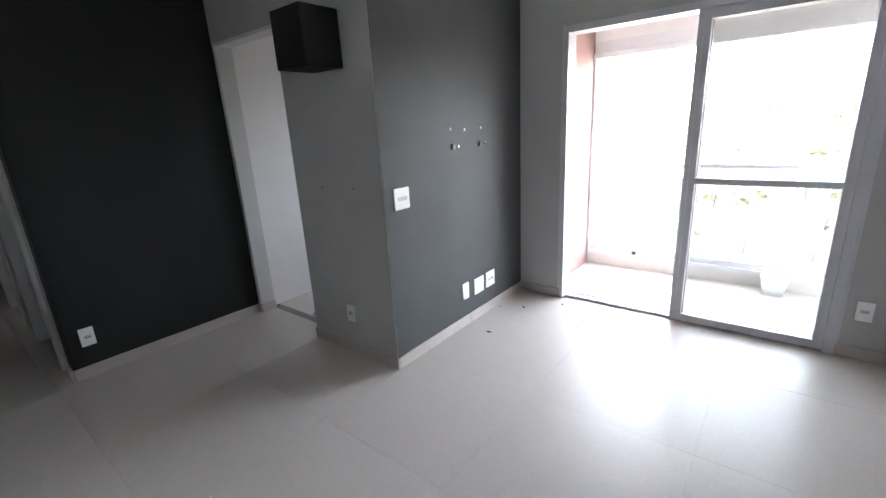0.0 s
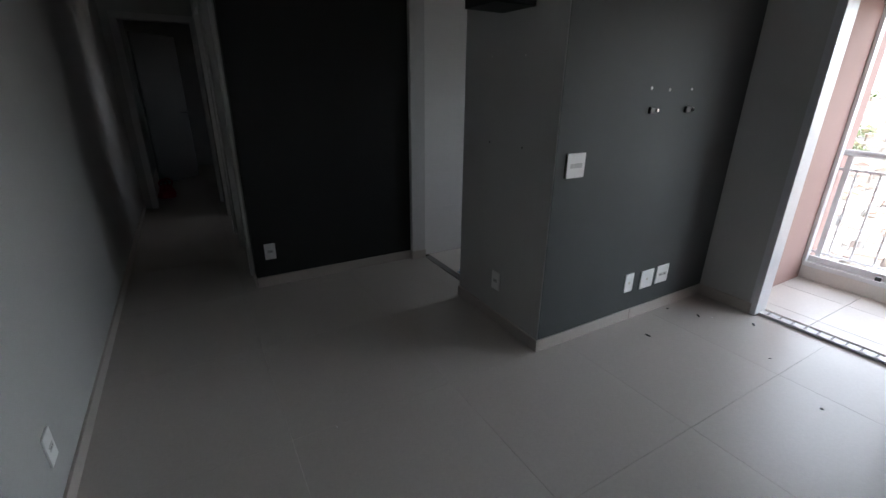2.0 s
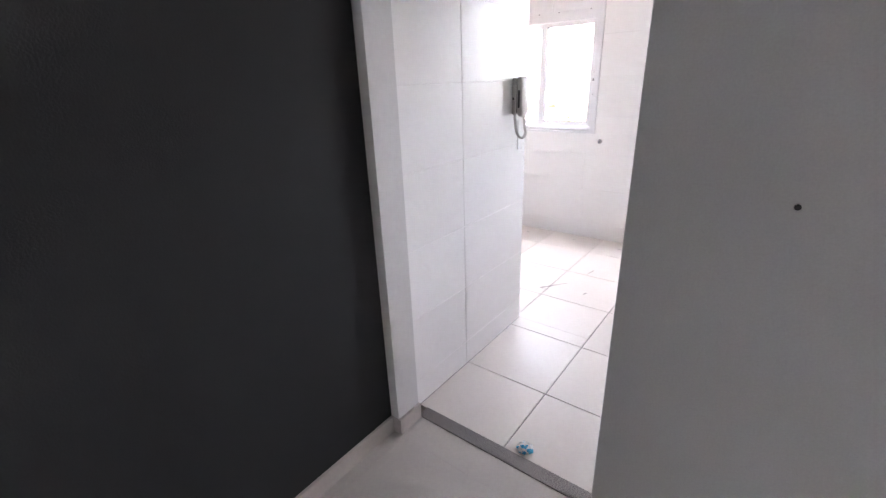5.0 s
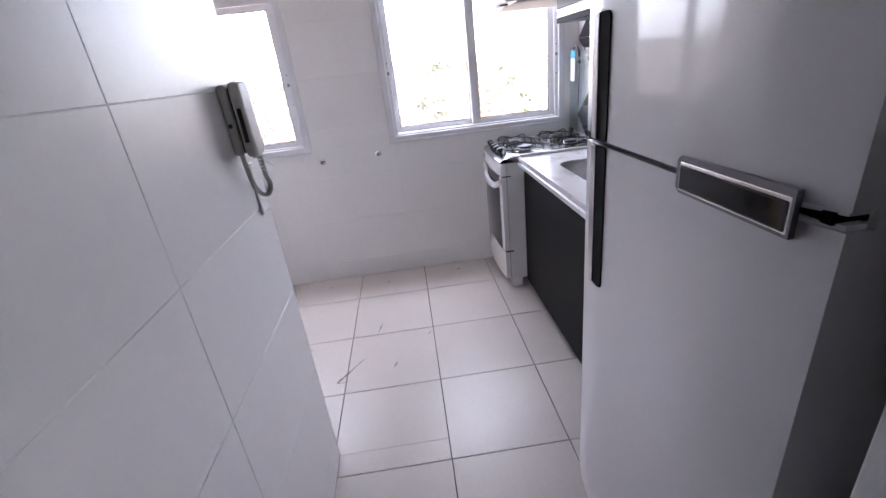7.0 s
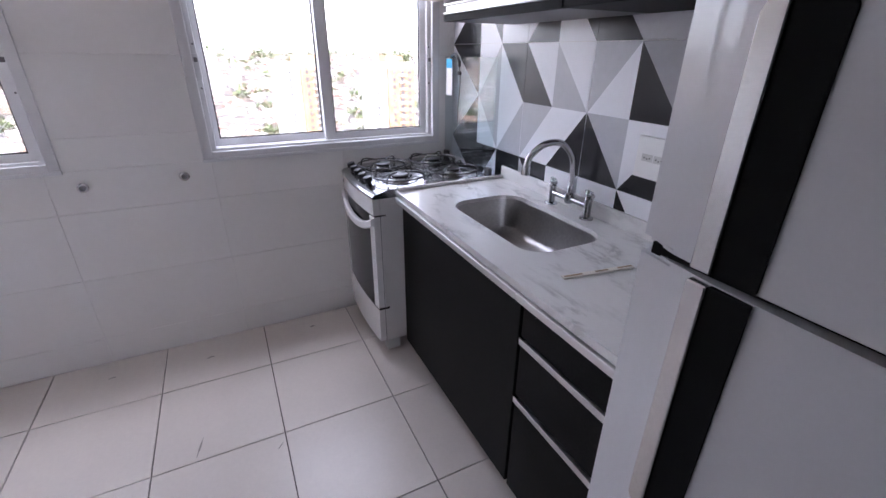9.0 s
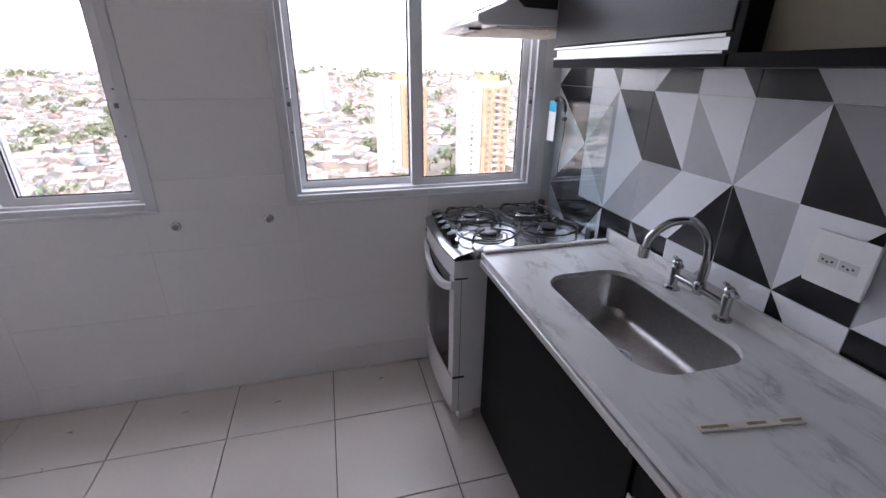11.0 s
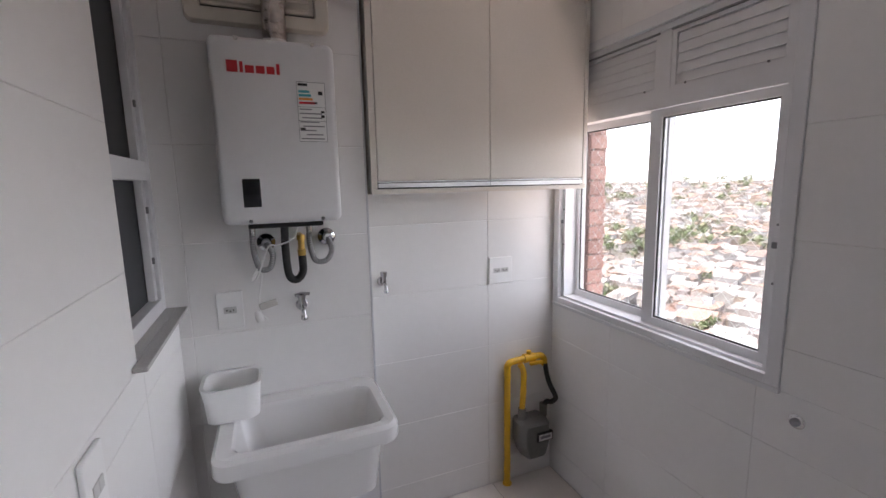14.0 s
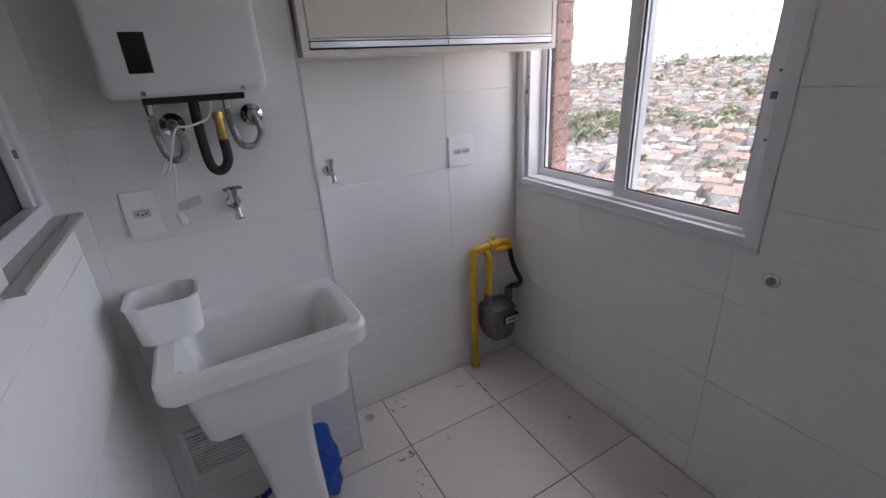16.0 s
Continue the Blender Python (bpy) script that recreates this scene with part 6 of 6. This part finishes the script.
def house(cx, cy, w, d, h, ang, gable):
    z = land(cx, cy)
    ca, sa = math.cos(ang), math.sin(ang)
    quad_box(wall_v, wall_f, cx, cy, z - 4, z + h, w, d, ca, sa)
    e = 0.35
    if gable:
        k = len(roof_v)
        rise = d * rng.uniform(0.16, 0.26)
        for lx, ly, lz in ((-w / 2 - e, -d / 2 - e, 0), (w / 2 + e, -d / 2 - e, 0), (w / 2 + e, d / 2 + e, 0), (-w / 2 - e, d / 2 + e, 0), (-w / 2 - e, 0, rise), (w / 2 + e, 0, rise)):
            roof_v.append((cx + lx * ca - ly * sa, cy + lx * sa + ly * ca, z + h + 0.05 + lz))
        roof_f.extend([(k, k + 1, k + 5, k + 4), (k + 2, k + 3, k + 4, k + 5), (k, k + 4, k + 3), (k + 1, k + 2, k + 5)])
    else:
        quad_box(roof_v, roof_f, cx, cy, z + h, z + h + 0.35, w + 0.3, d + 0.3, ca, sa)
        if rng.random() < 0.35:
            quad_box(wall_v, wall_f, cx + rng.uniform(-1, 1), cy + rng.uniform(-1, 1), z + h + 0.3, z + h + 2.4, w * 0.4, d * 0.4, ca, sa)
    if math.hypot(cx, cy) < 420:
        for floor in range(max(1, int(h / 3))):
            for s in (-0.27, 0.27):
                lx, ly = s * w, -d / 2 - 0.04
                px, py = cx + lx * ca - ly * sa, cy + lx * sa + ly * ca
                quad_box(pane_v, pane_f, px, py, z + 1.0 + 3 * floor, z + 2.1 + 3 * floor, 1.3, 0.1, ca, sa)


def wooded(x, y):
    return noise.noise((x * 0.011 + 5, y * 0.011, 7.0)) > 0.30


for r0, r1, n, size in ((62, 150, 420, 8.0), (150, 320, 1900, 8.5), (320, 620, 3000, 10), (620, 1100, 3200, 13), (1100, 1900, 3000, 19)):
    for _ in range(n):
        a = radians(rng.uniform(-72, 62))
        r = math.sqrt(rng.uniform(r0 * r0, r1 * r1))
        x, y = r * math.sin(a), 3 + r * math.cos(a)
        if wooded(x, y):
            continue
        w, d = size * rng.uniform(0.7, 1.4), size * rng.uniform(0.7, 1.2)
        base_turn = 0.5 * noise.noise((x * 0.003, y * 0.003, 9.0)) * 3
        h = rng.choice((3.0, 5.6, 6.2, 8.6)) * (1 if r < 620 else 1.15)
        house(x, y, w, d, h, base_turn + rng.choice((0, math.pi / 2)), rng.random() < 0.55)


def joined(name, vs, fs, mat, label):
    me = bpy.data.meshes.new(name)
    me.from_pydata(vs, [], fs)
    me.materials.append(mat)
    return tagged(new(name, me), label, "houses", kind="stuff")


joined("house_walls", wall_v, wall_f, HOUSE, "dense low houses with pale and brick walls")
joined("house_roofs", roof_v, roof_f, ROOF, "terracotta and grey roofs of dense houses")
joined("house_windows", pane_v, pane_f, WINDOW_DARK, "dark windows of dense houses")

# trees between the houses: clumps of leaf faces on short trunks
leaf_v, leaf_f, trunk_v, trunk_f = [], [], [], []


def tree(x, y, s, n):
    z = land(x, y)
    quad_box(trunk_v, trunk_f, x, y, z - 2, z + s * 0.6, s * 0.07, s * 0.07, 1, 0)
    lobes = [(rng.gauss(0, 0.28), rng.gauss(0, 0.28), rng.uniform(0.55, 1.0), rng.uniform(0.22, 0.4)) for _ in range(5)]
    for _ in range(n):
        lx, ly, lz, lr = rng.choice(lobes)
        v = Vector((rng.gauss(0, 1), rng.gauss(0, 1), rng.gauss(0, 1))).normalized() * lr * rng.uniform(0.6, 1.05)
        c = Vector((x + s * (lx + v.x), y + s * (ly + v.y), z + s * (lz + v.z * 0.8)))
        q = Vector((rng.gauss(0, 1), rng.gauss(0, 1), rng.gauss(0, 1))).normalized()
        u = q.orthogonal().normalized() * s * rng.uniform(0.07, 0.13)
        w = q.cross(u)
        k = len(leaf_v)
        leaf_v.extend([tuple(c - u - w * 0.5), tuple(c + u - w * 0.6), tuple(c + u * 0.7 + w), tuple(c - u * 0.8 + w * 0.8)])
        leaf_f.append((k, k + 1, k + 2, k + 3))


for r0, r1, n, s, leaves in ((65, 200, 105, 7, 130), (200, 450, 420, 9, 70), (450, 1000, 520, 13, 45), (1000, 1800, 420, 22, 40)):
    for _ in range(n):
        a = radians(rng.uniform(-72, 62))
        r = math.sqrt(rng.uniform(r0 * r0, r1 * r1))
        x, y = r * math.sin(a), 3 + r * math.cos(a)
        if wooded(x, y) or rng.random() < 0.22:
            tree(x, y, s * rng.uniform(0.7, 1.3), leaves)
for _ in range(130):
    a, r = radians(rng.uniform(-66, -22)), rng.uniform(330, 430)
    tree(r * math.sin(a), 3 + r * math.cos(a), rng.uniform(7, 13), 60)
me = bpy.data.meshes.new("tree_crowns")
me.from_pydata(leaf_v, [], leaf_f)
me.materials.append(LEAF)
tagged(new("tree_crowns", me), "green tree crowns among the houses", "trees", kind="stuff")
me = bpy.data.meshes.new("tree_trunks")
me.from_pydata(trunk_v, [], trunk_f)
me.materials.append(BARK)
tagged(new("tree_trunks", me), "tree trunks among the houses", "trees", kind="stuff")

# apartment towers
ORANGE_WALL = material("orange_tower_render", (0.33, 0.205, 0.115), 0.85, grain=0.05, scale=2, stain=0.06, stain_scale=0.1)
PALE_WALL = material("white_tower_render", (0.356, 0.345, 0.330), 0.85, grain=0.03, scale=2, stain=0.05, stain_scale=0.1)


def tower(az, dist, w, top, colour, label, floors=18):
    x, y = dist * math.sin(radians(az)), 3 + dist * math.cos(radians(az))
    base = land(x, y) - 3
    ang = -radians(az) + radians(24)
    ca, sa = math.cos(ang), math.sin(ang)
    root = thing("apartment_tower", (x, y, base), label, "building", "far apartment towers")
    rot = Matrix.Translation((x, y, 0)) @ Matrix.Rotation(ang, 4, "Z")

    def put(name, bm, mat):
        bmesh.ops.transform(bm, matrix=rot, verts=bm.verts)
        return part(name, bm, mat, root)

    bm = box(-w / 2, w / 2, -w * 0.3, w * 0.3, base, top)
    put("pale_block", bm, PALE_WALL)
    bm = box(-w * 0.12, w * 0.5 + 0.3, -w * 0.3 - 1.0, w * 0.2, base, top - 1.5)
    put("coloured_block", bm, colour)
    put("roof_house", box(-w * 0.1, w * 0.3, -w * 0.2, w * 0.15, top, top + 3.2), colour)
    put("parapet", box(-w / 2 - 0.3, w / 2 + 0.3, -w * 0.3 - 0.3, w * 0.3 + 0.3, top - 0.8, top + 0.5), PALE_WALL)
    step = 2.85
    for f in range(floors):
        z = top - 4.0 - step * f
        for fx in (0.02, 0.22, 0.40):
            put("window", box(w * fx - 0.75, w * fx + 0.75, -w * 0.3 - 1.25, -w * 0.3 - 0.9, z, z + 1.25), WINDOW_DARK)
        put("window", box(-w * 0.34 - 0.6, -w * 0.34 + 0.6, -w * 0.3 - 0.2, -w * 0.3 + 0.2, z, z + 1.2), WINDOW_DARK)
        put("balcony", box(w * 0.14, w * 0.30, -w * 0.3 - 2.0, -w * 0.3 - 1.0, z - 0.9, z - 0.1), PALE_WALL)


tower(9.4, 210, 20, -3.5, ORANGE_WALL, "pale and orange apartment tower beyond the rooftops")
tower(19.8, 205, 20, -3.5, ORANGE_WALL, "pale and orange apartment tower beyond the rooftops")
tower(-1.0, 520, 26, -4, PALE_WALL, "far pale apartment tower near the skyline", 14)

# brick pillar outside the laundry window, with its safety net
pillar = setting("wall_outer_pillar", box(-1.7, -1.218, 2.905, 3.012, -1.0, 3.2), MORTAR, "brick-faced outer pillar beside the window")
net = thing("safety_net", (-0.7, 2.93, 1.4), "white nylon safety net outside the laundry window", "net")
bm = bmesh.new()
x0, x1, z0, z1, p = -1.215, -0.20, 0.93, 2.10, 0.058
k = -40
while k < 60:
    for sgn in (1, -1):
        pts = []
        c = k * p
        for x in (x0, x1):
            pts.append((x, (x - x0) * sgn + c))
        (xa, za), (xb, zb) = pts
        lo, hi = z0 - z0, z1 - z0
        seg = []
        for t in [i / 60 for i in range(61)]:
            xx, zz = xa + (xb - xa) * t, za + (zb - za) * t
            if lo <= zz <= hi:
                seg.append((xx, zz))
        if len(seg) > 1:
            a, b = seg[0], seg[-1]
            rod((a[0], 2.93, z0 + a[1]), (b[0], 2.93, z0 + b[1]), 0.0009, bm, n=3)
    k += 1
part("mesh_cord", bm, NET_WHITE, net)
knot_v, knot_f = [], []
for i in range(36):
    for j in range(41):
        kx, kz = x0 + i * p / 2, z0 + j * p / 2
        if (i + j) % 2 == 0 and kx < x1 and kz < z1:
            quad_box(knot_v, knot_f, kx, 2.93, kz - 0.0035, kz + 0.0035, 0.0042, 0.004, 1, 0)
me = bpy.data.meshes.new("knot")
me.from_pydata(knot_v, [], knot_f)
me.materials.append(NET_WHITE)
knots = tagged(new("knot", me), "tight knots of the nylon net", kind="stuff")
knots.parent = net
knots.matrix_parent_inverse = net.matrix_basis.inverted()
part("edge_cord", tube([(x0, 2.928, z0), (x0, 2.928, z1)], 0.004, n=6, steps=1), NET_WHITE, net)

# ---------------------------------------------------------------- tiles, laid last
T = 0.45
ux = steps_from(0.427, T, -1.245, 1.575)
uy = steps_from(2.37, T, 0.188, 2.72)
lay_tiles("floor_tile", floor_kitchen, plane((0, 0, -0.006), (1, 0, 0), (0, 1, 0)), ux, uy, FLOOR_TILE, 0.0042, 0.006, holes=((-1.3, -1.02, 0.0, 1.745), (-1.3, -0.001, 0.0, 1.12)))
lay_tiles("floor_tile", floor_living, plane((0, 0, -0.006), (1, 0, 0), (0, 1, 0)), steps_from(2.465, 0.80, -3.0, 4.04), steps_from(0.21, 0.79, -2.13, 1.585), PORCELAIN, 0.0009, 0.006, chamfer=0.0004,
          holes=((-3.1, -0.12, -1.145, 2), (-0.12, 0.0, -1.265, 2), (0.0, 0.824, 0.128, 2), (0.824, 1.66, 0.0, 2), (-3.1, -0.12, -1.265, -1.2)))
lay_tiles("floor_tile", floor_living, plane((0, 0, -0.006), (1, 0, 0), (0, 1, 0)), steps_from(2.465, 0.80, -6.05, -3.0), steps_from(0.21, 0.79, -2.13, 0.9), PORCELAIN, 0.0009, 0.006, chamfer=0.0004)
lay_tiles("floor_tile", floor_balcony, plane((0, 0, -0.016), (1, 0, 0), (0, 1, 0)), steps_from(2.30, 0.45, 1.875, 4.4), steps_from(2.36, 0.45, 1.78, 2.66), BALCONY_TILE, 0.004, 0.006)
ROWS = [0.0] + [0.13 + 0.3045 * k for k in range(8)][:-1] + [CEIL_K]
lay_tiles("wall_tile", wall_k_north, plane((0, 2.723, 0), (1, 0, 0), (0, 0, 1)), steps_from(-0.248, 0.595, -1.245, 1.569), ROWS, WALL_TILE, 0.0010, 0.0018, holes=((-1.222, -0.198, W_LO, W_HI), (0.331, 1.467, W_LO, W_HI)))
lay_tiles("wall_tile", wall_k_west, plane((-0.003, 0, 0), (0, 1, 0), (0, 0, 1)), steps_from(0.556, 0.595, 0.133, 1.118), ROWS, WALL_TILE, 0.0010, 0.0018)
lay_tiles("wall_tile", wall_l_south, plane((0, 1.117, 0), (-1, 0, 0), (0, 0, 1)), steps_from(0.0, 0.595, 0.0, 1.02), ROWS, WALL_TILE, 0.0010, 0.0018, holes=((0.5575, 1.1, 1.13, 2.16),))
lay_tiles("wall_tile", wall_shaft, plane((-1.023, 0, 0), (0, 1, 0), (0, 0, 1)), [1.066, 1.155, 1.742], ROWS, WALL_TILE, 0.0010, 0.0018)
lay_tiles("wall_tile", wall_l_west, plane((-1.248, 0, 0), (0, 1, 0), (0, 0, 1)), steps_from(2.35, 0.595, 1.744, 2.72), ROWS, WALL_TILE, 0.0010, 0.0018)
part("corner_trim", box(-1.030, -1.0195, 1.7385, 1.7455, 0.0, CEIL_K), ALU_GREY, wall_shaft)
part("return_face", box(-1.245, -1.030, 1.7385, 1.744, 0.0, CEIL_K), WALL_TILE, wall_shaft)

# brick courses of the outer pillar
for row in range(int(4.0 / 0.075)):
    z = -0.95 + 0.075 * row
    shift = 0.0 if row % 2 else 0.10
    y = 2.905 - shift
    while y < 3.01:
        a, b = max(y, 2.906), min(y + 0.19, 3.010)
        if b - a > 0.03 and 0.6 < z < 2.3:
            ob = new("brick", piece_mesh("brick", [(0, b - a, 0, 0.065)], 0.012, BRICK_RED, 0.003))
            ob.parent = pillar
            ob.matrix_basis = plane((-1.218, a, z), (0, 1, 0), (0, 0, 1))
        y += 0.20

# patterned splashback: square tiles made of triangles
TRI = {"w": 0, "l": 1, "m": 2, "d": 3, "k": 4}
TRI_MATS = [TRI_WHITE, TRI_LIGHT, TRI_MID, TRI_DARK, TRI_BLACK]
# each cell: its diagonal ("\\" falls towards the sink end) and the two colours, upper first
PATTERN = {
    0: [("/", "w", "k"), ("\\", "d", "w"), ("/", "w", "w"), ("/", "w", "d"), ("\\", "k", "w"), ("\\", "l", "k"), ("/", "l", "l"), ("\\", "w", "l"), ("/", "k", "w"), ("\\", "l", "m"), ("/", "w", "k")],
    1: [("\\", "k", "w"), ("/", "w", "l"), ("\\", "d", "w"), ("\\", "w", "d"), ("\\", "w", "l"), ("/", "l", "w"), ("\\", "m", "k"), ("\\", "w", "k"), ("/", "l", "w"), ("\\", "w", "m"), ("/", "k", "l")],
    2: [("/", "w", "k"), ("\\", "l", "w"), ("/", "w", "l"), ("/", "l", "w"), ("/", "w", "k"), ("\\", "l", "k"), ("/", "w", "k"), ("/", "l", "w"), ("\\", "w", "m"), ("/", "w", "k"), ("\\", "l", "w")],
    3: [("\\", "k", "w"), ("/", "k", "w"), ("\\", "k", "k"), ("\\", "k", "l"), ("/", "w", "l"), ("/", "w", "w"), ("\\", "w", "k"), ("\\", "k", "k"), ("/", "w", "l"), ("\\", "k", "w"), ("/", "w", "l")],
}
YS = [2.722, 2.457, 2.275, 2.091, 1.905, 1.718, 1.533, 1.350, 1.165, 0.98, 0.862]
ZS = [1.625, 1.400, 1.175, 0.947, 0.722]
for zi0 in (0, 1, 3):
    rows_here = {0: (0,), 1: (1, 2), 3: (3,)}[zi0]
    for yi0 in (-1, 1, 3, 5, 7, 9):
        cols = [c for c in (yi0, yi0 + 1) if 0 <= c < len(YS) - 1]
        vs, fs, ms = [], [], []
        for r in rows_here:
            for c in cols:
                g = 0.0011
                ya, yb = YS[c] - (g if c == cols[0] else 0), YS[c + 1] + (g if c == cols[-1] else 0)
                za, zb = ZS[r] - (g if r == rows_here[0] else 0), ZS[r + 1] + (g if r == rows_here[-1] else 0)
                diag, up, lowc = PATTERN[r][c]
                k = len(vs)
                vs += [(1.569, ya, za), (1.569, yb, za), (1.569, yb, zb), (1.569, ya, zb)]
                vs += [(1.575, ya, za), (1.575, yb, za), (1.575, yb, zb), (1.575, ya, zb)]
                if diag == "\\":
                    tri = ((k, k + 1, k + 2), (k, k + 2, k + 3))
                else:
                    tri = ((k, k + 1, k + 3), (k + 1, k + 2, k + 3))
                fs += list(tri)
                ms += [TRI[up], TRI[lowc]]
                for i in range(4):
                    j = (i + 1) % 4
                    fs.append((k + i, k + 4 + i, k + 4 + j, k + j))
                    ms.append(TRI[up])
        me = bpy.data.meshes.new("patterned_tile")
        me.from_pydata(vs, [], fs)
        for m_ in TRI_MATS:
            me.materials.append(m_)
        me.polygons.foreach_set("material_index", ms)
        ob = new("patterned_tile", me)
        ob.parent = wall_k_east
